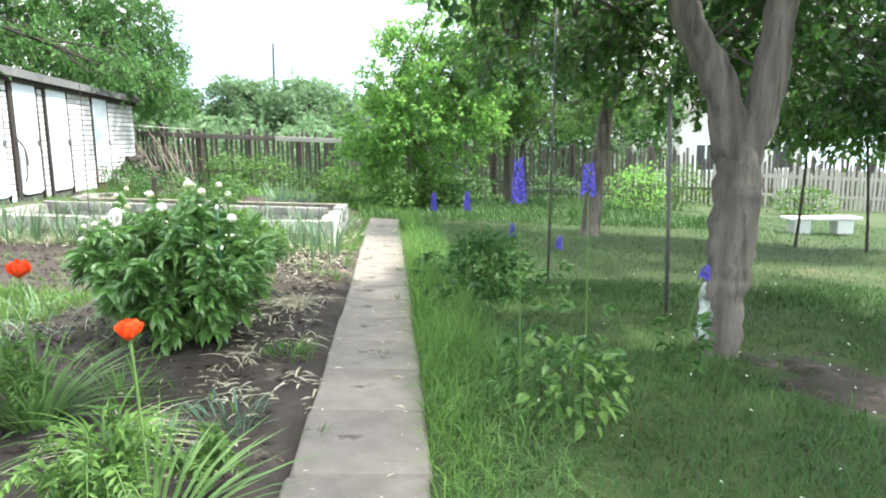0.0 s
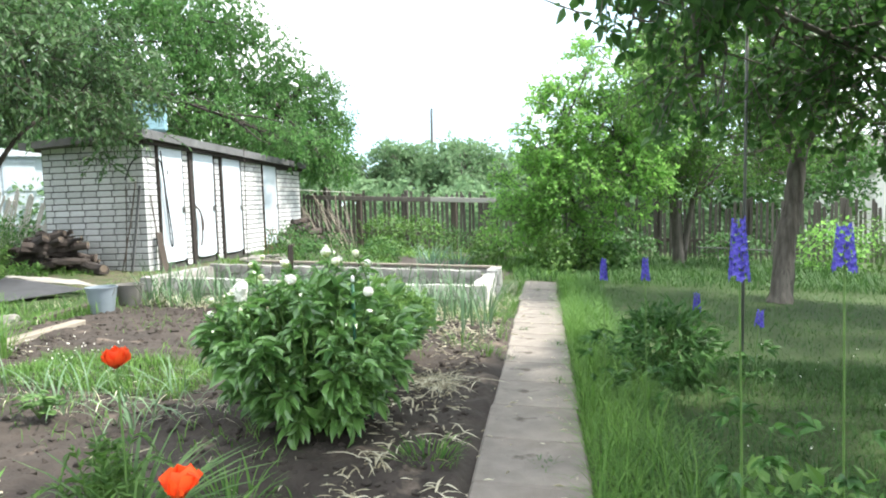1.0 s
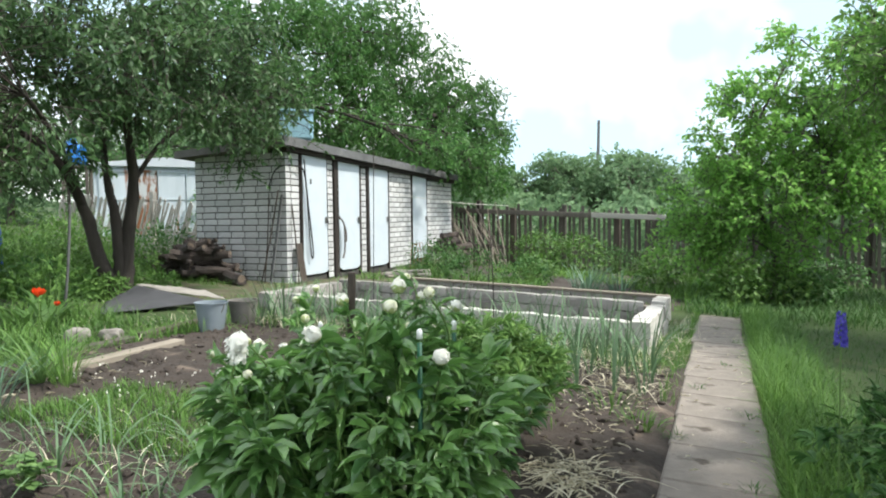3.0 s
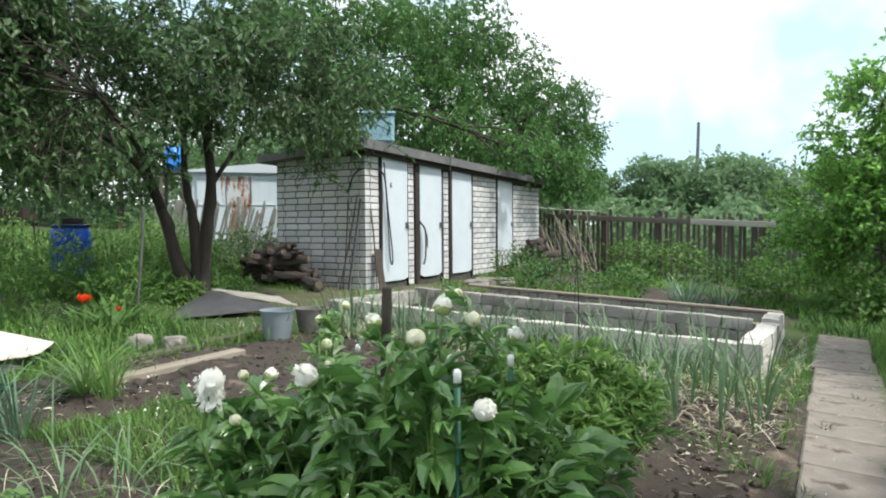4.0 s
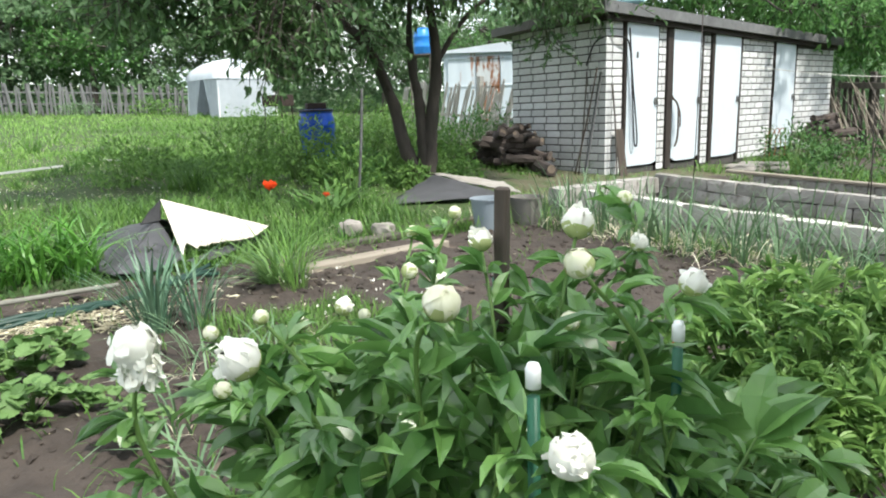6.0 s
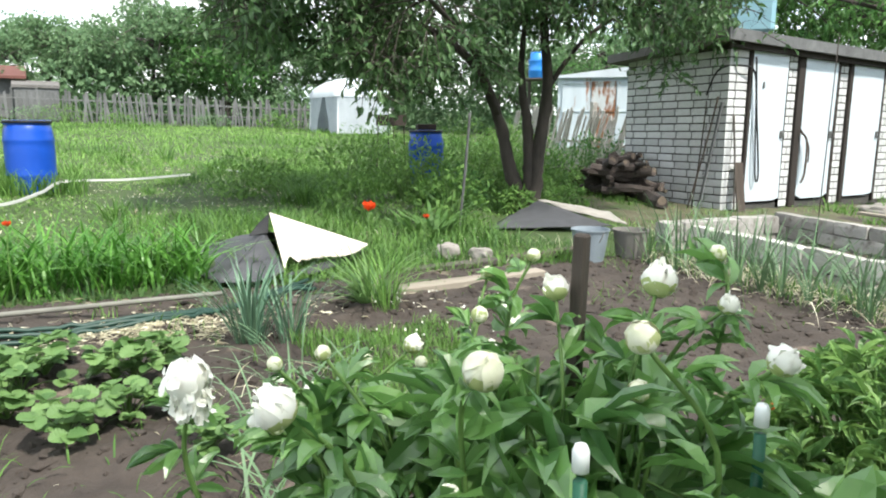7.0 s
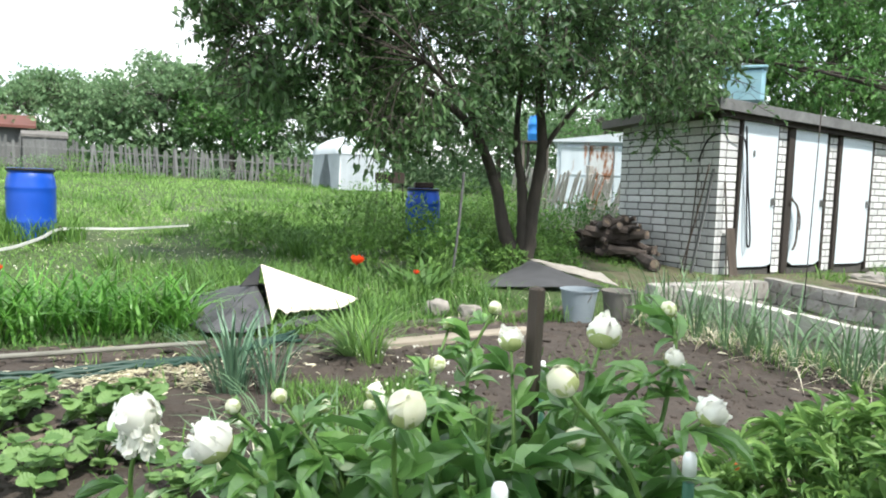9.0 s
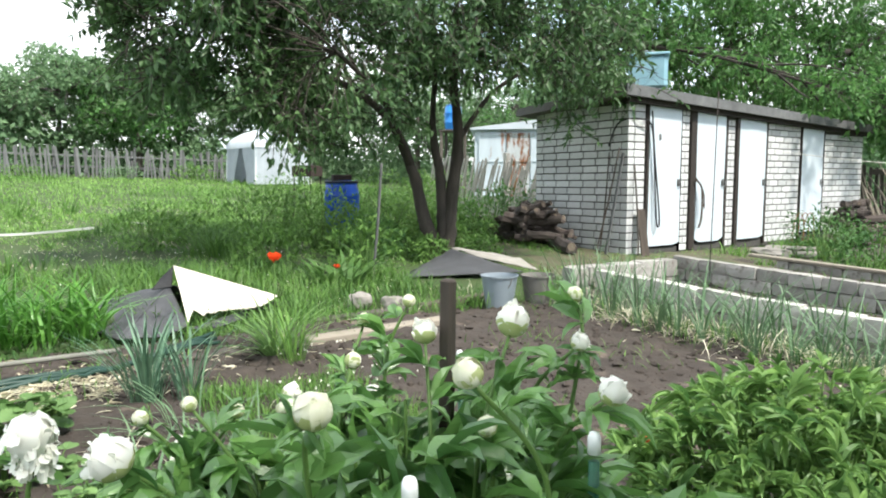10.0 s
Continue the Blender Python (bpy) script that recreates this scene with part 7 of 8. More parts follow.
def delphinium(at, z0, z1, seed, lean=(0.0, 0.0), rad=0.024):
    g = np.random.default_rng(seed)
    root = thing("delphinium", (at[0], at[1], 0), "tall violet-blue delphinium spike on a thin stem", "delphinium", "delphiniums beside the path")
    line = bend([(0, 0, 0), (lean[0] * 0.4, lean[1] * 0.4, z1 * 0.5), (lean[0], lean[1], z1)], 8)
    sh = Shape()
    tube(sh, line, np.linspace(0.004, 0.0025, len(line)), 6)
    part("stem", sh, M["stem"], root, smooth=True)
    n = int(80 * (z1 - z0) / 0.22)
    sh = Shape()
    for k in range(n):
        t = k / n
        z = z0 + (z1 - z0) * t
        a = k * 2.4 + g.uniform(-0.3, 0.3)
        c = np.array((lean[0] * z / z1, lean[1] * z / z1, z)) + np.array((math.cos(a), math.sin(a), 0)) * rad * (0.95 - 0.35 * t)
        for j in range(5):
            b = 2 * math.pi * j / 5
            side = np.array((-math.sin(a), math.cos(a), 0)) * math.cos(b) + np.array((0, 0, 1.0)) * math.sin(b)
            s = 0.014 * (1.15 - 0.5 * t)
            leaves(sh, c[None], (side + 0.35 * np.array((math.cos(a), math.sin(a), 0)))[None], np.array((math.cos(a), math.sin(a), 0.1))[None], [s], [s * 0.85], LEAF_COARSE)
    part("flower_spike", sh, M["petal_blue"], root)
    n = 12
    hd = g.uniform(0, 2 * math.pi, n)
    zz = g.uniform(0.05, 0.55 * z1, n)
    pos = np.stack([0.05 * np.cos(hd), 0.05 * np.sin(hd), zz], 1)
    sh = Shape()
    compound_leaves(sh, pos + np.stack([0.05 * np.cos(hd), 0.05 * np.sin(hd), 0 * hd], 1), np.stack([np.cos(hd), np.sin(hd), 0.2 + 0 * hd], 1), g.uniform(0.05, 0.09, n), g)
    tagged(part("foliage", sh, M["leaf_delph"], root), kind="stuff")


delphinium((0.60, 2.22), 0.915, 1.085, 1, (-0.02, -0.03))
delphinium((0.88, 2.24), 0.95, 1.075, 2, (-0.02, -0.03), 0.027)
delphinium((0.363, 4.12), 0.71, 0.825, 3, (0.0, 0.0), 0.018)
delphinium((0.573, 3.98), 0.73, 0.85, 4, (0.0, 0.0), 0.018)
delphinium((1.60, 2.95), 0.50, 0.57, 5, (0.09, -0.06), 0.025)
delphinium((1.05, 5.0), 0.42, 0.55, 6)
delphinium((1.3, 4.6), 0.4, 0.5, 7, (0.05, 0.02))
shrub("dense dark green delphinium foliage beside the path", (0.78, 4.7, 0), 0.32, 0.50, M["leaf_delph"], (0.085, 0.024), 1400, 201, "delphinium_clump")
shrub("loose leafy perennial growing in the grass", (0.80, 2.25, 0), 0.27, 0.36, M["leaf_shrub"], (0.07, 0.032), 190, 204, "perennial_clump", 0.003)


def scatter(n, x0, x1, y0, y1, rng=RNG):
    return np.stack([rng.uniform(x0, x1, n), rng.uniform(y0, y1, n), np.zeros(n)], 1)


def ground_z(p, extra=0.0):
    """Set the points on the soil or turf."""
    z = []
    for x, y, _ in p:
        z.append(soil_height(x, y) if -4.4 < x < -0.34 and -4 < y < 7 else turf_height(x, y))
    q = p.copy()
    q[:, 2] = np.array(z) + extra
    return q


def tuft_thing(name, label, category, at, n, height, width, mat, seed, spread=0.06, lean=(0.05, 0.35), droop=0.35, group="", segs=5):
    g = np.random.default_rng(seed)
    hd = g.uniform(0, 2 * math.pi, n)
    off_r = spread * np.sqrt(g.uniform(0, 1, n))
    p = np.stack([off_r * np.cos(hd), off_r * np.sin(hd), np.zeros(n)], 1)
    args = (hd + g.normal(0, 0.4, n), g.uniform(*height, n), g.uniform(*width, n), g.uniform(*lean, n))
    z = soil_height(at[0], at[1]) if -4.4 < at[0] < -0.34 and -4 < at[1] < 7 else turf_height(at[0], at[1])
    root = thing(name, (at[0], at[1], z - 0.01), label, category, group)
    if n > 20:
        sh = Shape()
        straps(sh, p, *args, droop, segs)
        tagged(part("foliage", sh, mat, root), kind="stuff")
    else:
        for i in range(n):
            sh = Shape()
            straps(sh, p[i:i + 1], *(a[i:i + 1] for a in args), droop, segs)
            part("leaf_blade", sh, mat, root)
    return root


# onion rows along the bed wall and by the path
k = 0
for y0, xs in ((6.72, np.arange(-4.0, -0.7, 0.13)), (6.42, np.arange(-3.9, -0.8, 0.14)), (6.1, np.arange(-1.25, -0.42, 0.19)), (5.75, np.arange(-1.1, -0.42, 0.2)), (6.5, np.arange(-1.1, -0.45, 0.2))):
    for x in xs:
        k += 1
        yy = (bed_y(x, 7.05) if y0 == 6.72 else bed_y(x, 6.8) if y0 == 6.42 else y0) + random.uniform(-0.07, 0.07)
        tuft_thing("onion_plant", "onion plant with blue-green hollow leaves", "onion", (x + random.uniform(-0.05, 0.05), yy), 11 if y0 in (6.72, 6.42) else 7, (0.32, 0.66), (0.008, 0.014) if y0 in (6.72, 6.42) else (0.010, 0.017), M["onion"], 300 + k, 0.02, (0.02, 0.55 if y0 in (6.72, 6.42) else 0.3), random.choice((0.15, 0.3, 0.55)), "onion rows")
for x, y, n, h in ((-3.36, 3.36, 62, 0.50), (-3.30, 3.52, 36, 0.44), (-3.50, 4.10, 55, 0.44), (-2.35, 3.15, 10, 0.42), (-2.15, 3.45, 9, 0.40), (-2.55, 3.6, 9, 0.38), (-1.85, 3.0, 8, 0.36), (-2.6, 3.35, 9, 0.42), (-1.95, 3.55, 8, 0.36), (-1.75, 3.9, 7, 0.34), (-2.9, 3.4, 9, 0.40), (-2.02, 3.12, 8, 0.36), (-1.90, 3.19, 8, 0.36), (-1.71, 3.20, 8, 0.36), (-2.37, 3.38, 8, 0.36), (-1.75, 3.66, 8, 0.36), (-2.04, 3.64, 8, 0.36)):
    k += 1
    tuft_thing("leek_clump", "clump of grey-green leek leaves in the soil", "leek", (x, y), n, (h * 0.6, h), (0.005, 0.011) if n < 20 else (0.008, 0.014) if x != -3.50 else (0.004, 0.008), (M["leek"] if n > 20 else M["onion"]) if x != -3.50 else M["grass_pale"], 300 + k, 0.07, (0.03, 0.45) if n > 20 else (0.03, 0.8), 0.3 if n > 20 else 0.55, "leek clumps")


def toothed_leaf():
    """A broad leaflet with a toothed rim, folded along its midrib."""
    rim = []
    for i in range(17):
        a = math.pi * (i / 16 - 0.5)
        r = 0.5 * (1 + (0.10 if i % 2 else -0.04))
        rim.append((0.5 + r * math.sin(a), 0.98 * r * math.cos(a) * (1.12 - 0.2 * math.sin(a))))
    v = [(0.02 + 0.96 * t, 0.0, -0.03 - 0.10 * t * t) for t in np.linspace(0, 1, 6)]
    f = []
    for side in (1, -1):
        first = len(v)
        v += [(x, side * y, 0.16 * y - 0.10 * x * x + 0.03 * (k % 2)) for k, (x, y) in enumerate(rim)]
        for k in range(16):
            mid = min(5, round(5 * (rim[k][0] + rim[k + 1][0]) / 2))
            f.append((mid, first + k, first + k + 1) if side < 0 else (mid, first + k + 1, first + k))
            nxt = min(5, round(5 * (rim[k + 1][0] + rim[min(k + 2, 16)][0]) / 2))
            if nxt != mid:
                f.append((mid, first + k + 1, nxt) if side < 0 else (mid, nxt, first + k + 1))
    return np.array(v), np.array(f)


LEAF_TOOTHED = toothed_leaf()


def strawberry(at, seed, size=1.0):
    g = np.random.default_rng(seed)
    root = thing("strawberry_plant", (at[0], at[1], soil_height(*at)), "strawberry plant with broad toothed leaves", "strawberry plant", "strawberry plants")
    stems, sh = Shape(), Shape()
    for k in range(20):
        a = g.uniform(0, 2 * math.pi)
        r = g.uniform(0.02, 0.15) * size
        tip = np.array((r * math.cos(a), r * math.sin(a), g.uniform(0.05, 0.17) * size * (1.2 - 2.5 * r)))
        tube(stems, bend([(0, 0, 0), tip * np.array((0.5, 0.5, 0.75)), tip], 4), 0.002, 4, cap=False)
        for b in (-1.15, 0, 1.15):
            h = np.array((math.cos(a + b), math.sin(a + b), g.uniform(-0.3, 0.35)))
            ln = g.uniform(0.042, 0.070) * size
            leaves(sh, tip[None], h[None], (np.array((0, 0, 1.0)) + g.normal(0, 0.35, 3))[None], [ln], [ln * 0.95], LEAF_TOOTHED)
    tagged(part("stem_mass", stems, M["stem"], root), kind="stuff")
    tagged(part("foliage", sh, M["leaf_straw"], root), kind="stuff")

k = 0
for x, y in [(-3.30 + 0.25 * i + random.uniform(-0.05, 0.05), 0.75 + 0.25 * j + random.uniform(-0.06, 0.06)) for i in range(4) for j in range(8) if random.random() < 0.72 and (i < 3 or j < 5)] + [(-3.25, 2.55), (-3.05, 2.85), (-2.62, 2.62), (-2.85, 2.45)]:
    k += 1
    strawberry((x, y), 500 + k, random.uniform(0.7, 1.05))
for k, (x, y) in enumerate(((-3.20, 2.99), (-2.68, 2.95), (-2.33, 3.00), (-3.05, 2.78), (-2.67, 2.80))):
    strawberry((x, y), 560 + k, 0.55 + 0.05 * k)


def stuff(name, label, category, sh, mat):
    return single(name, sh, mat, label, category, kind="stuff")


def blades(name, label, pts, height, width, mat, lean=(0.0, 0.5), droop=0.3, segs=3, rng=RNG):
    n = len(pts)
    sh = Shape()
    straps(sh, pts, rng.uniform(0, 2 * math.pi, n), rng.uniform(*height, n) * (0.75 + 0.5 * np.array([noise.noise(Vector((p[0] * 0.9, p[1] * 0.9, 7))) for p in pts]) ), rng.uniform(*width, n), rng.uniform(*lean, n), droop, segs)
    return stuff(name, label, "grass", sh, mat)


# iris bed
ip = scatter(3500, -5.5, -4.45, -0.6, 3.45)
ip = ip[(ip[:, 1] < 3.4 + (ip[:, 0] + 4.5) * -0.05) & np.array([q[0] > -5.15 + 0.35 * noise.noise(Vector((q[1] * 1.3, 0, 5))) for q in ip])]
g_iris = np.random.default_rng(4)
cell = np.stack([np.floor(ip[:, 0] / 0.3), np.floor(ip[:, 1] / 0.3)], 1)
for c in np.unique(cell, axis=0):
    q = ip[(cell == c).all(1)]
    at = (q[:, 0].mean(), q[:, 1].mean())
    n = len(q)
    sh = Shape()
    straps(sh, ground_z(q) - np.array((*at, 0)), g_iris.uniform(0, 2 * math.pi, n), g_iris.uniform(0.22, 0.48, n), g_iris.uniform(0.009, 0.023, n), g_iris.uniform(0.0, 0.65, n), 0.5, 6)
    root = thing("iris_clump", (*at, 0), "clump of fresh green sword-shaped iris leaves", "iris", "iris clumps")
    tagged(part("foliage", sh, M["iris"], root), kind="stuff")
for cx, cy, m_, h in ((-0.86, 0.72, 20, 0.30), (-1.62, 1.75, 12, 0.32)):
    tuft_thing("lily_clump", "clump of broad green lily leaves", "lily", (cx, cy), m_, (h * 0.6, h), (0.022, 0.045), M["iris"], int(cy * 100), 0.1, (0.1, 0.55), 0.4, "lily clumps")
for cx, cy, m_, h, key in ((-0.75, 1.75, 45, 0.2, "leek"), (-0.55, 2.1, 40, 0.16, "leek"), (-0.45, 2.9, 60, 0.14, "grass_tall"), (-1.05, 2.35, 50, 0.2, "grass_tall"), (-0.42, 5.1, 60, 0.12, "leaf_shrub"), (-0.62, 5.3, 30, 0.2, "leaf_shrub")):
    tuft_thing("weed_tuft", "low tuft of weeds on the bare soil", "weeds", (cx, cy), m_, (h * 0.5, h), (0.005, 0.012), M[key], int(cx * -1000 + cy * 10), 0.13, (0.1, 0.8), 0.3, "weed tufts")

tuft_thing("daylily_clump", "arching yellow-green daylily leaves with withered tips", "daylily", (-0.90, 1.84), 44, (0.16, 0.32), (0.007, 0.013), M["grass_pale"], 641, 0.07, (0.1, 1.0), 0.7)
tuft_thing("withered_leaves", "withered straw-coloured leaves round the daylily", "dry leaves", (-0.90, 1.84), 30, (0.12, 0.24), (0.006, 0.011), M["dry"], 642, 0.08, (0.8, 1.4), 0.6)

# seedlings and weeds on the soil
p = ground_z(scatter(3600, -3.25, -1.9, 3.5, 4.25))
blades("dill_rows", "low feathery green rows of dill seedlings", p, (0.06, 0.16), (0.003, 0.006), M["grass_tall"])
p = ground_z(scatter(5200, -4.3, -0.4, -1, 7))
keep = np.array([noise.noise(Vector((q[0] * 1.1, q[1] * 1.1, 3))) > 0.05 for q in p])
blades("bed_weeds", "thin weeds scattered over the soil", p[keep], (0.04, 0.14), (0.003, 0.008), M["grass_tall"], (0.1, 0.9))
# dry litter
sh = Shape()
for cx, cy, sx, sy, n in ((-3.60, 2.98, 0.10, 0.24, 1300), (-0.62, 4.15, 0.10, 0.12, 90), *((RNG.uniform(-1.0, -0.42), RNG.uniform(1.6, 4.6), 0.08, 0.09, 24) for _ in range(16)), (-0.6, 5.2, 0.15, 0.5, 200), (-3.6, 3.9, 0.2, 0.6, 120), (-2.0, 6.7, 1.5, 0.2, 700), (-0.7, 6.3, 0.25, 0.5, 420), (-4.0, 2.6, 0.2, 0.5, 80), (-1.2, 2.2, 0.7, 0.8, 120)):
    p = np.stack([RNG.normal(cx, sx, n), RNG.normal(cy, sy, n), np.zeros(n)], 1)
    p = p[(p[:, 0] < -0.4) & (p[:, 0] > -4.35)]
    p = ground_z(p, 0.008)
    a = RNG.uniform(0, 2 * math.pi, len(p))
    al = np.stack([np.cos(a), np.sin(a), RNG.uniform(-0.02, 0.25, len(p))], 1)
    ln = RNG.uniform(0.01, 0.075, len(p))
    leaves(sh, p, al, np.tile((0, 0, 1.0), (len(p), 1)) + RNG.normal(0, 0.5, (len(p), 3)), ln, RNG.uniform(0.0015, 0.007, len(p)) * (1 + 1.4 * (RNG.uniform(0, 1, len(p)) > 0.8)), LEAF_FINE)
stuff("dry_litter", "dry straw and withered leaves lying on the soil", "dry straw", sh, M["dry"])

g_dry = np.random.default_rng(12)
p = np.concatenate([scatter(650, -4.0, -0.6, 6.72, 7.38, g_dry), scatter(230, -1.25, -0.36, 5.5, 7.3, g_dry), scatter(140, -0.6, -0.34, 7.2, 9.6, g_dry)])
p[:, 1] = np.where(p[:, 1] > 6.7, p[:, 1] + BT * (p[:, 0] + 0.62), p[:, 1])
blades("dry_stalks", "pale dry bent onion stalks and grass", ground_z(p), (0.10, 0.40), (0.003, 0.008), M["dry"], (0.3, 1.3), 0.6, 4, g_dry)
p = np.stack([g_dry.normal(-0.62, 0.09, 110), g_dry.normal(4.15, 0.11, 110), np.zeros(110)], 1)
blades("dry_stalks", "small pile of pale curled dry leaves on the soil", ground_z(p, 0.01), (0.05, 0.15), (0.005, 0.012), M["dry"], (0.7, 1.5), 0.9, 4, g_dry)
for cx, cy in ((-0.59, 4.03), (-0.66, 2.81), (-0.60, 2.44), (-0.41, 3.26), (-0.36, 2.60), (-0.68, 3.71)):
    p = np.stack([g_dry.normal(cx, 0.06, 26), g_dry.normal(cy, 0.07, 26), np.zeros(26)], 1)
    blades("dry_stalks", "curled withered leaves scattered on the soil", ground_z(p, 0.008), (0.03, 0.09), (0.006, 0.014), M["dry"], (0.6, 1.5), 1.0, 4, g_dry)
p = scatter(110, -3.0, -1.55, 3.1, 4.0, g_dry)
blades("dry_stalks", "withered leek leaves on the soil", ground_z(p), (0.06, 0.2), (0.003, 0.006), M["dry"], (0.3, 1.2), 0.5, 4, g_dry)
p = np.concatenate([scatter(900, -4.6, -0.5, 6.6, 7.4, g_dry), scatter(1100, -0.95, -0.34, 6.3, 9.3, g_dry)])
p[:, 1] = np.where(p[:, 1] < 7.4, p[:, 1] + BT * (p[:, 0] + 0.62), p[:, 1])
p = p[~((p[:, 0] < -0.58) & (p[:, 1] > 7.4))]
blades("bed_weeds", "weeds crowding the foot of the bed wall", ground_z(p), (0.08, 0.32), (0.003, 0.008), M["grass_tall"], (0.1, 0.8), 0.4, 3, g_dry)
tuft_thing("lily_clump", "spiky clump of grey-green strap leaves", "lily", (-2.02, 12.05), 60, (0.35, 0.62), (0.012, 0.024), M["leek"], 77, 0.22, (0.1, 0.5), 0.35, "lily clumps")
tuft_thing("lily_clump", "spiky clump of grey-green strap leaves", "lily", (-1.55, 12.4), 40, (0.3, 0.5), (0.012, 0.022), M["leek"], 78, 0.2, (0.1, 0.5), 0.35, "lily clumps")

# clods on the soil
ICO = bmesh.new()
bmesh.ops.create_icosphere(ICO, subdivisions=1, radius=1)
ico_v = np.array([v.co[:] for v in ICO.verts])
ico_f = np.array([[v.index for v in f.verts] for f in ICO.faces])
ICO.free()
n = 7000
p = ground_z(scatter(n, -4.3, -0.36, 0.2, 6.9), 0.0)
size = 0.005 + 0.027 * RNG.uniform(0, 1, n) ** 3
v = p[:, None, :] + ico_v[None] * size[:, None, None] * RNG.uniform(0.55, 1.35, (n, 12, 1)) * np.array((1, 1, 0.75))
f = (ico_f[None] + (np.arange(n) * 12)[:, None, None]).reshape(-1, 3)
stuff("soil_clods", "crumbly clods lying on the dug soil", "soil", Shape().add(v.reshape(-1, 3), f), M["soil"])
n = 420
p = scatter(n, -0.30, 0.18, 0.5, 10.8)
p[:, 2] = 0.03
edge = np.abs(p[:, 0] + 0.06) > RNG.uniform(0.0, 0.25, n)
p = p[edge]
a = RNG.uniform(0, 2 * math.pi, len(p))
sh = Shape()
leaves(sh, p, np.stack([np.cos(a), np.sin(a), 0.03 + 0 * a], 1), np.tile((0, 0, 1.0), (len(p), 1)), RNG.uniform(0.01, 0.06, len(p)), RNG.uniform(0.002, 0.008, len(p)), LEAF_COARSE)
stuff("path_litter", "bits of dry grass and crumbs on the slabs", "dry straw", sh, M["dry"])
for k, (x, y) in enumerate(((-0.2, 2.0), (0.02, 3.0), (0.1, 4.42), (-0.25, 5.0), (0.12, 5.6), (-0.18, 6.2), (0.0, 7.1), (0.08, 8.3), (-0.1, 9.2))):
    tuft_thing("joint_weed", "tiny weed tuft growing in a path joint", "weeds", (x, y), 24, (0.015, 0.06), (0.003, 0.006), M["grass_lawn"], 900 + k, 0.05, (0.3, 1.2), 0.3, "weeds in the path joints").location.z = 0.025

# grass
p = ground_z(scatter(26000, 0.2, 0.75, -3.5, 11.2))
p = p[RNG.uniform(0, 1, len(p)) < 1.15 - (p[:, 0] - 0.2) * 1.3]
near = p[:, 0] < 0.42
tall = np.concatenate([scatter(1500, 0.22, 0.62, 2.6, 7.4), scatter(700, 0.2, 0.45, 0.8, 10.4)])
blades("path_verge_grass", "tall yellow-green flowering grass beside the path", ground_z(tall), (0.22, 0.50), (0.002, 0.005), M["grass_tall"], (0.0, 0.4), 0.45, 5)
blades("path_verge_grass", "tall loose grass along the path's edge", p[~near], (0.06, 0.27), (0.0025, 0.006), M["grass_weed"], (0.05, 0.9), 0.5, 4)
blades("path_verge_grass", "bright seeding grass hugging the slabs", p[near], (0.06, 0.27), (0.0025, 0.006), M["grass_tall"], (0.05, 0.9), 0.5, 4)
p = ground_z(scatter(420, -0.37, -0.30, 5.6, 10.6))
blades("path_edge_weeds", "thin weeds along the slab path", p, (0.06, 0.22), (0.003, 0.008), M["grass_tall"])
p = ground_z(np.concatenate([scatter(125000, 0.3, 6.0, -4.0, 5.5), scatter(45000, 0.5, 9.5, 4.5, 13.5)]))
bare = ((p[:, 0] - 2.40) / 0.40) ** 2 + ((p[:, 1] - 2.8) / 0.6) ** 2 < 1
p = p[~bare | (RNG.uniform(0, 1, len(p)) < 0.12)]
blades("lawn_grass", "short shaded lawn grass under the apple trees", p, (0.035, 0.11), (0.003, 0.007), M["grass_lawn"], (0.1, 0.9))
p = ground_z(scatter(68000, -15, -5.3, -3, 9.5))
p = p[((p[:, 1] < 6.8) | (p[:, 0] < -7.6)) & ((p[:, 1] < 3.3) | (p[:, 0] < -6.2))]
patch = np.array([noise.noise(Vector((q[0] * 0.55, q[1] * 0.55, 21))) + 0.5 * noise.noise(Vector((q[0] * 1.7, q[1] * 1.7, 5))) for q in p])
blades("meadow_grass", "short mown grass and clover of the large lawn", p[patch > -0.22], (0.025, 0.075), (0.006, 0.012), M["grass_pale"], (0.2, 1.2))
blades("meadow_grass", "taller weedy patches in the lawn", p[patch > 0.28][::2], (0.10, 0.30), (0.005, 0.011), M["grass_tall"], (0.05, 0.6), 0.35, 4)
blades("meadow_grass", "bleached bits of mown grass on the lawn", p[patch < 0.1][::8], (0.02, 0.07), (0.006, 0.012), M["dry"], (0.3, 1.3))
p = ground_z(scatter(34000, -28, -10.0, -9, 15))
patch = np.array([noise.noise(Vector((q[0] * 0.3, q[1] * 0.3, 31))) for q in p])
blades("meadow_grass", "pale meadow grass further out on the lawn", p[patch > -0.25], (0.06, 0.2), (0.012, 0.024), M["grass_pale"], (0.1, 0.8))
blades("meadow_grass", "darker tall weeds scattered over the far lawn", p[patch < -0.2], (0.12, 0.36), (0.010, 0.022), M["grass_tall"], (0.1, 0.6))
p = ground_z(scatter(30000, -10.5, -4.5, 3.5, 8.2))
keep = np.array([noise.noise(Vector((q[0] * 0.8, q[1] * 0.8, 11))) > -0.12 for q in p]) & ~((p[:, 0] > -6.5) & (p[:, 1] > 6.0))
keep &= (p[:, 1] > 4.9) | (p[:, 0] > -6.6)
blades("wild_grass", "wild tall grass and weeds round the plum tree", p[keep][::2], (0.08, 0.34), (0.005, 0.012), M["grass_weed"], (0.05, 0.5), 0.35, 4)
blades("wild_grass", "lighter wild grass round the plum tree", p[keep][1::2], (0.08, 0.38), (0.004, 0.010), M["grass_tall"], (0.05, 0.6), 0.4, 4)
p = ground_z(scatter(13000, -9.5, -4.3, 6.8, 12.5))
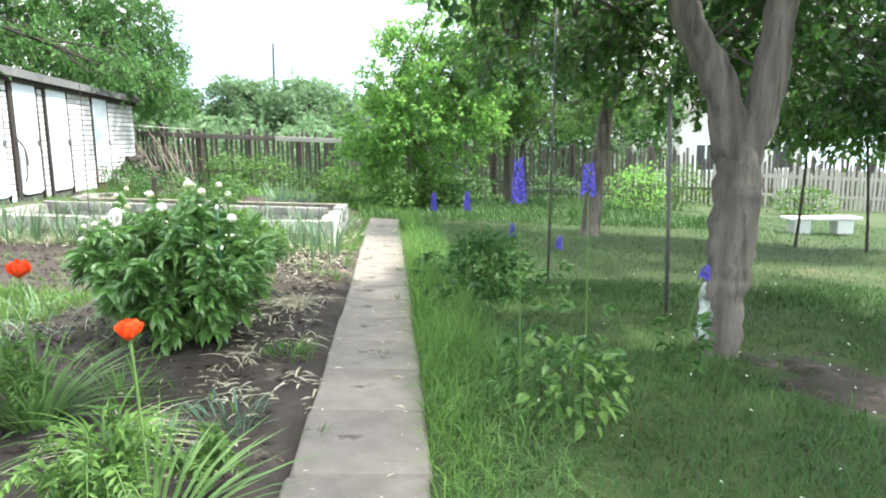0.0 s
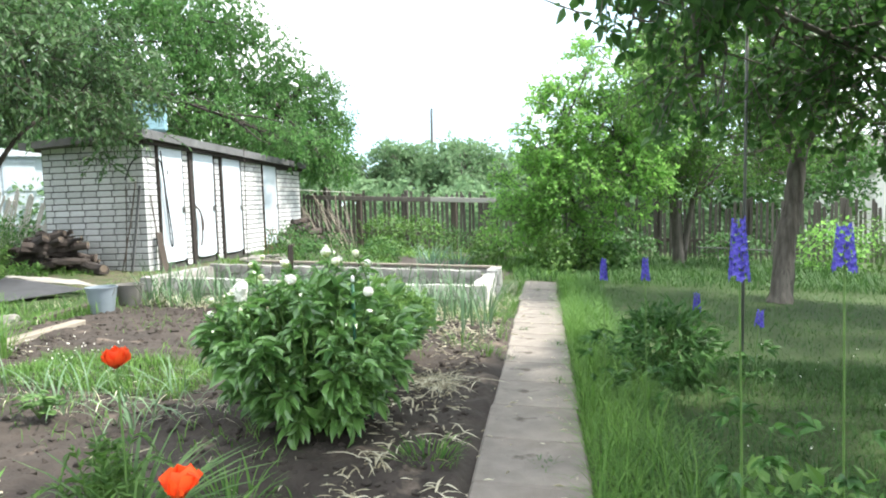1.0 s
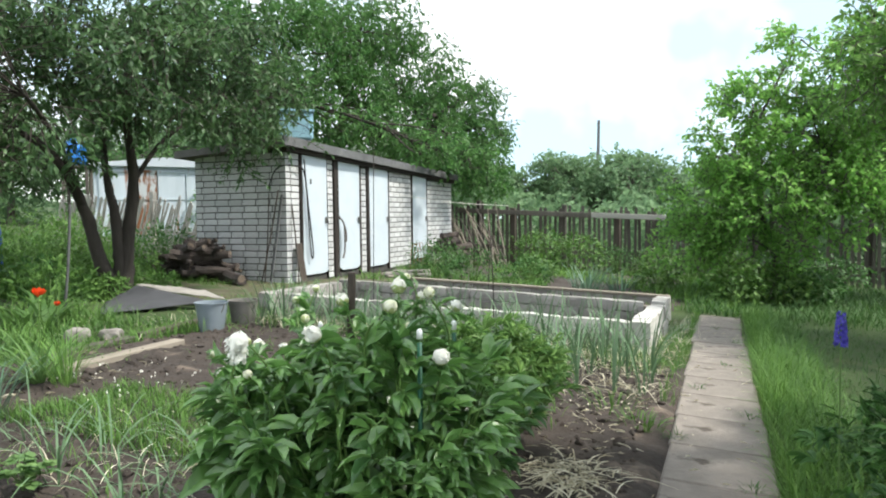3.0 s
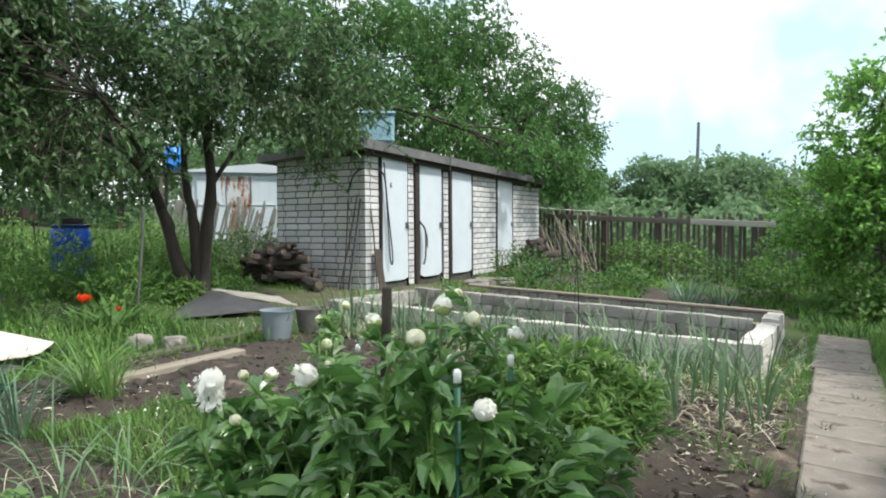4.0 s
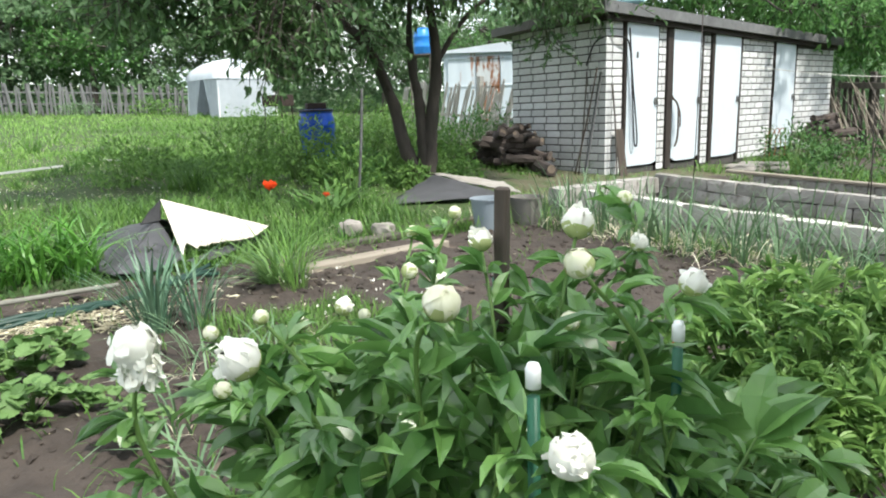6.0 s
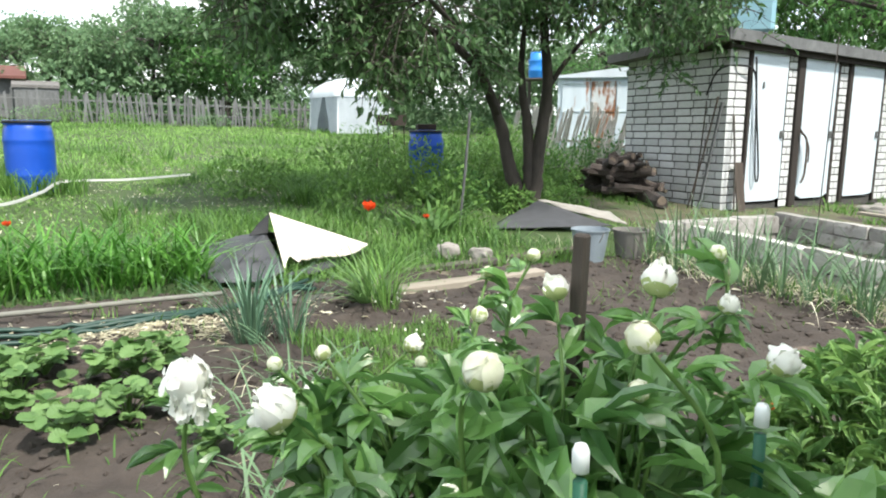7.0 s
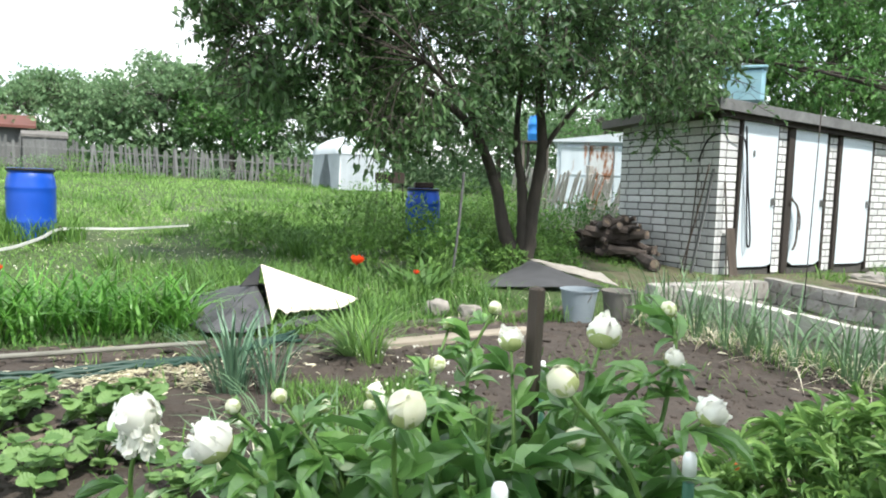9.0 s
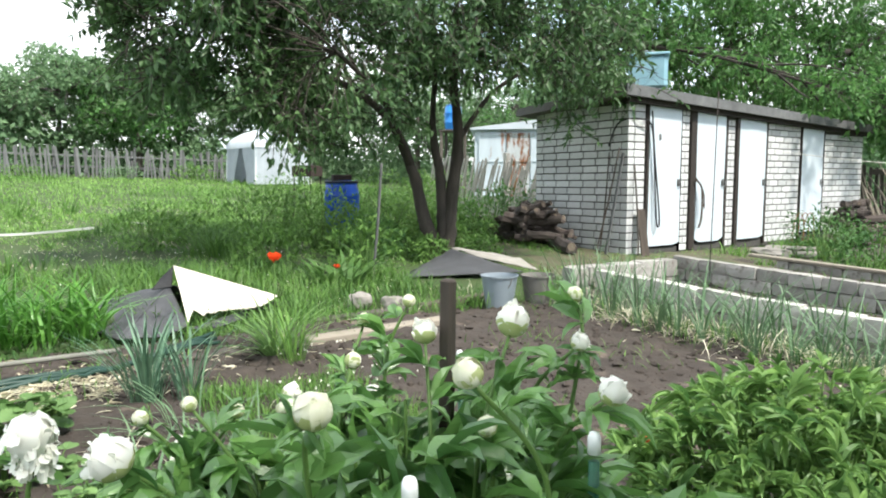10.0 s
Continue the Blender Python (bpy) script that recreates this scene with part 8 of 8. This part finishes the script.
p = p[np.array([noise.noise(Vector((q[0] * 1.1, q[1] * 1.1, 14))) > -0.05 for q in p])]
blades("yard_grass", "short green weeds before the shed", p[::3], (0.03, 0.18), (0.004, 0.009), M["grass_weed"], (0.1, 0.8))
blades("yard_grass", "thin yellowish trampled grass before the shed", p, (0.02, 0.13), (0.004, 0.008), M["grass_pale"], (0.2, 1.0))
p = ground_z(scatter(16000, -6.0, 0.2, 10.7, 17.2))
p = p[np.array([noise.noise(Vector((q[0] * 0.7, q[1] * 0.7, 17))) > 0.0 for q in p])]
blades("wild_grass", "tall weeds between the beds and the fence", p, (0.06, 0.34), (0.008, 0.02), M["grass_tall"], (0.05, 0.6))
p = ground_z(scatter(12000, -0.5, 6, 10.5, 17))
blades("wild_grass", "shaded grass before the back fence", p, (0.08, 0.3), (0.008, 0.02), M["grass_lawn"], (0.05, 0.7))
p = scatter(1400, -4.1, -0.85, 7.7, 8.7)
p[:, 1] = bed_y(p[:, 0], p[:, 1])
p[:, 2] = 0.07
blades("bed_weeds", "sparse weeds in the walled bed", p[::5], (0.05, 0.2), (0.004, 0.009), M["grass_tall"])
p = scatter(2600, -4.1, -0.85, 9.3, 10.3)
p[:, 1] = bed_y(p[:, 0], p[:, 1])
p[:, 2] = 0.11
blades("bed_weeds", "sparse seedlings in the second bed", p[::7], (0.05, 0.16), (0.005, 0.011), M["grass_tall"])

g_edge = np.random.default_rng(15)
p = ground_z(scatter(9000, -6.7, -4.35, 4.5, 7.7, g_edge))
p = p[np.array([noise.noise(Vector((q[0] * 1.6, q[1] * 1.6, 23))) > -0.1 for q in p]) & ~((p[:, 0] > -6.3) & (p[:, 0] < -5.15) & (p[:, 1] > 6.0))]
blades("edge_weeds", "mixed low weeds between the planks and the sheets", p[::2], (0.05, 0.2), (0.004, 0.009), M["grass_lawn"], (0.1, 0.9), 0.4, 3, g_edge)
blades("edge_weeds", "dry bleached grass among the weeds", p[::8], (0.05, 0.22), (0.003, 0.006), M["dry"], (0.2, 1.1), 0.5, 3, g_edge)
p = ground_z(scatter(1300, -4.75, -4.12, 3.7, 6.1, g_edge))
blades("edge_weeds", "weeds growing along the edging planks", p, (0.05, 0.22), (0.003, 0.008), M["grass_tall"], (0.1, 0.7), 0.4, 4, g_edge)
for k in range(34):
    x, y = g_edge.uniform(-13.5, -6.8), g_edge.uniform(0.6, 7.2)
    if (x + 9.05) ** 2 + (y - 2.33) ** 2 > 0.3 and (y < 5.0 or x < -8.2):
        h = g_edge.uniform(0.16, 0.42)
        tuft_thing("weed_tuft", "loose tuft of taller weeds on the lawn", "weeds", (x, y), int(g_edge.integers(26, 60)), (h * 0.5, h), (0.006, 0.013), M["grass_tall" if k % 3 else "grass_weed"], 950 + k, g_edge.uniform(0.08, 0.22), (0.05, 0.6), 0.35, "weed tufts on the lawn")
p = ground_z(scatter(2600, -4.8, -4.22, -0.8, 3.5, g_edge))
blades("edge_weeds", "low weeds along the lying pole", p, (0.04, 0.13), (0.004, 0.009), M["grass_lawn"], (0.1, 0.9), 0.4, 3, g_edge)
for k, (x, y, h) in enumerate(((-5.46, 5.43, 0.50), (-5.58, 5.28, 0.36), (-6.06, 5.90, 0.44))):
    tuft_thing("dock_plant", "broad-leaved dock growing by the plum tree", "weed", (x, y), 18, (h * 0.6, h), (0.035, 0.06), M["grass_weed"], 700 + k, 0.12, (0.1, 0.6), 0.5, "docks by the tree")
g_pile = np.random.default_rng(77)
p = np.stack([g_pile.uniform(-9.6, -7.7, 900), g_pile.uniform(9.3, 10.9, 900), np.zeros(900)], 1)
blades("wild_grass", "ragged weeds between the firewood and the pickets", p, (0.14, 0.36), (0.006, 0.014), M["grass_weed"], (0.0, 0.5), 0.35, 4, g_pile)
p = np.stack([g_pile.uniform(-8.3, -6.3, 260), g_pile.uniform(8.75, 9.1, 260), np.zeros(260)], 1)
blades("wild_grass", "ragged weeds at the foot of the firewood", p, (0.08, 0.26), (0.004, 0.009), M["grass_tall"], (0.05, 0.6), 0.35, 4, g_pile)
a, r = g_edge.uniform(0, 2 * math.pi, 900), 0.24 + 0.3 * g_edge.uniform(0, 1, 900)
for cx, cy in ((-9.05, 2.33), (-8.83, 7.09)):
    p = ground_z(np.stack([cx + r * np.cos(a), cy + r * np.sin(a), 0 * a], 1))
    blades("barrel_weeds", "tall weeds crowding the foot of the barrel", p, (0.2, 0.46), (0.006, 0.013), M["grass_tall"], (0.0, 0.4), 0.3, 4, g_edge)

# clover flowers and fallen petals on the lawns
sh = Shape()
p = ground_z(np.concatenate([scatter(60, 0.6, 4, 0.8, 6), scatter(8, 2.0, 2.8, 2.2, 3.4), scatter(110, -9, -5, 2, 6), scatter(40, -3.6, -2.9, 3.8, 4.7)]), 0.06)
for q in p:
    leaves(sh, np.repeat(q[None], 5, 0), rand_dirs(5, 0.4), rand_dirs(5, 1.5), [0.009] * 5, [0.008] * 5, LEAF_COARSE)
stuff("clover_flowers", "tiny white clover heads dotted over the grass", "clover", sh, M["petal_white"])
# blue shower barrel on a tall stand behind the plum tree
root = thing("shower_stand", (-14.93, 13.49, 0), "tall dark wooden stand carrying a blue barrel", "stand", turn=40)
for x in (-0.26, 0.26):
    for y in (-0.26, 0.26):
        sh = Shape()
        box(sh, (x - 0.035, y - 0.035, -0.1), (x + 0.035, y + 0.035, 1.94), 0.006)
        part("leg", sh, M["wood_grey"], root)
sh = Shape()
box(sh, (-0.33, -0.33, 1.94), (0.33, 0.33, 1.98), 0.006)
part("platform", sh, M["wood_grey"], root)
root = thing("water_barrel", (-14.93, 13.49, 1.98), "bright blue plastic barrel raised on a wooden stand", "barrel")
sh = Shape()
lathe(sh, [(0.0, 0.0), (0.19, 0.0), (0.215, 0.03), (0.225, 0.18), (0.235, 0.2), (0.225, 0.22), (0.225, 0.42), (0.235, 0.44), (0.225, 0.46), (0.21, 0.60), (0.18, 0.63), (0.0, 0.63)], 24)
part("barrel_body", sh, M["jug"], root, smooth=True)
sh = Shape()
lathe(sh, [(0.0, 0.632), (0.185, 0.632), (0.19, 0.645), (0.17, 0.66), (0.0, 0.66)], 24)
part("lid", sh, M["jug"], root, smooth=True)
# ---- the shed's face bricks, one by one ----
BH, BL, BP = 0.0985, 0.26, 0.25
brick_cache = {}


def brick_mesh(length, depth):
    key = (round(length, 3), depth)
    if key not in brick_cache:
        sh = Shape()
        box(sh, (-length / 2, -depth / 2, -0.0410), (length / 2, depth / 2, 0.0410), 0.004)
        brick_cache[key] = sh.mesh("brick", M["brick"])
    return brick_cache[key]


def brick(x0, x1, z, face):
    """face 'gable': along x at the end wall; face 'front': along y at the long wall; given in world coordinates."""
    ln, c = round((x1 - x0) / 0.0025) * 0.0025, (x0 + x1) / 2
    wob = random.uniform(-0.0015, 0.0015)
    if face == "gable":
        m = pose(c - SX, 0.055 + wob, z, 0, 0, random.uniform(-0.3, 0.3))
    else:
        m = pose(-0.055 + wob, c - SY0, z, 0, 0, 90 + random.uniform(-0.3, 0.3))
    part("brick", brick_mesh(ln, 0.11), M["brick"], shed_wall, m=m)


def course_line(a, b, first, corner=None):
    """Cut a run from a to b into bricks, the first of a given length."""
    x, out, nxt = a, [], first
    while x < b - 0.03:
        e = min(x + nxt, b)
        if e - x > 0.05:
            out.append((x + (0.0 if x == corner else 0.007), e - 0.009))
        x, nxt = e, BL
    return out


for k in range(21):
    z = 0.005 + BH * k + 0.046
    if z + 0.044 < eaves(SY0) - 0.01:
        for a, b in course_line(0.0 if k % 2 else 0.115, SX - SB, BL if k % 2 else 0.185, 0.0):
            brick(SX - b, SX - a, z, "gable")
    for i, (a, b) in enumerate(piers):
        if z + 0.044 > eaves(b) - 0.01:
            continue
        start = a + (0.115 if i == 0 and k % 2 else 0.0)
        for p0, p1 in course_line(start, b, BL if (k + i) % 2 else 0.13, SY0):
            brick(p0, p1, z, "front")
    if k == 0:
        for a, b, top in DOORS:
            for p0, p1 in course_line(a, b, BL):
                if p1 - p0 > 0.05 and z + 0.05 < 0.1:
                    brick(p0, p1, z - 0.03, "front")

# ---- the garden lies on a gentle slope, falling towards the path and the back fence ----
FOLLOWS = ("path", "fence", "fence_rail", "bed_wall", "edging_board", "edging_plank", "low_rail", "branch_heap")


def slope(x, y):
    return -0.062 - 0.050 * x - 0.022 * y


def lay_on_slope(ob, world, base):
    """Shift a mesh's points by the slope under each of them, less the shift that its thing has had."""
    if ob.type == "MESH":
        me = ob.data
        if me.users > 1:
            p = world.translation
            ob.matrix_basis = Matrix.Translation((0, 0, slope(p.x, p.y) - base)) @ ob.matrix_basis
        else:
            v = np.empty(3 * len(me.vertices))
            me.vertices.foreach_get("co", v)
            v = v.reshape(-1, 3)
            w = np.array(world)
            p = v @ w[:3, :3].T + w[:3, 3]
            dz = slope(p[:, 0], p[:, 1]) - base
            v = v + dz[:, None] * np.array(world.to_3x3().inverted() @ Vector((0, 0, 1)))
            me.vertices.foreach_set("co", v.ravel())
            me.update()
    for child in ob.children:
        lay_on_slope(child, world @ child.matrix_basis, base)


for ob in [o for o in scene.objects if o.parent is None and o.type in ("MESH", "EMPTY")]:
    at = ob.matrix_basis.translation.copy()
    if at.xy.length < 0.001:
        lay_on_slope(ob, ob.matrix_basis.copy(), 0.0)
    else:
        rise = slope(at.x, at.y)
        if ob.name.split(".")[0] in FOLLOWS:
            lay_on_slope(ob, ob.matrix_basis.copy(), rise)
        ob.matrix_basis = Matrix.Translation((0, 0, rise)) @ ob.matrix_basis
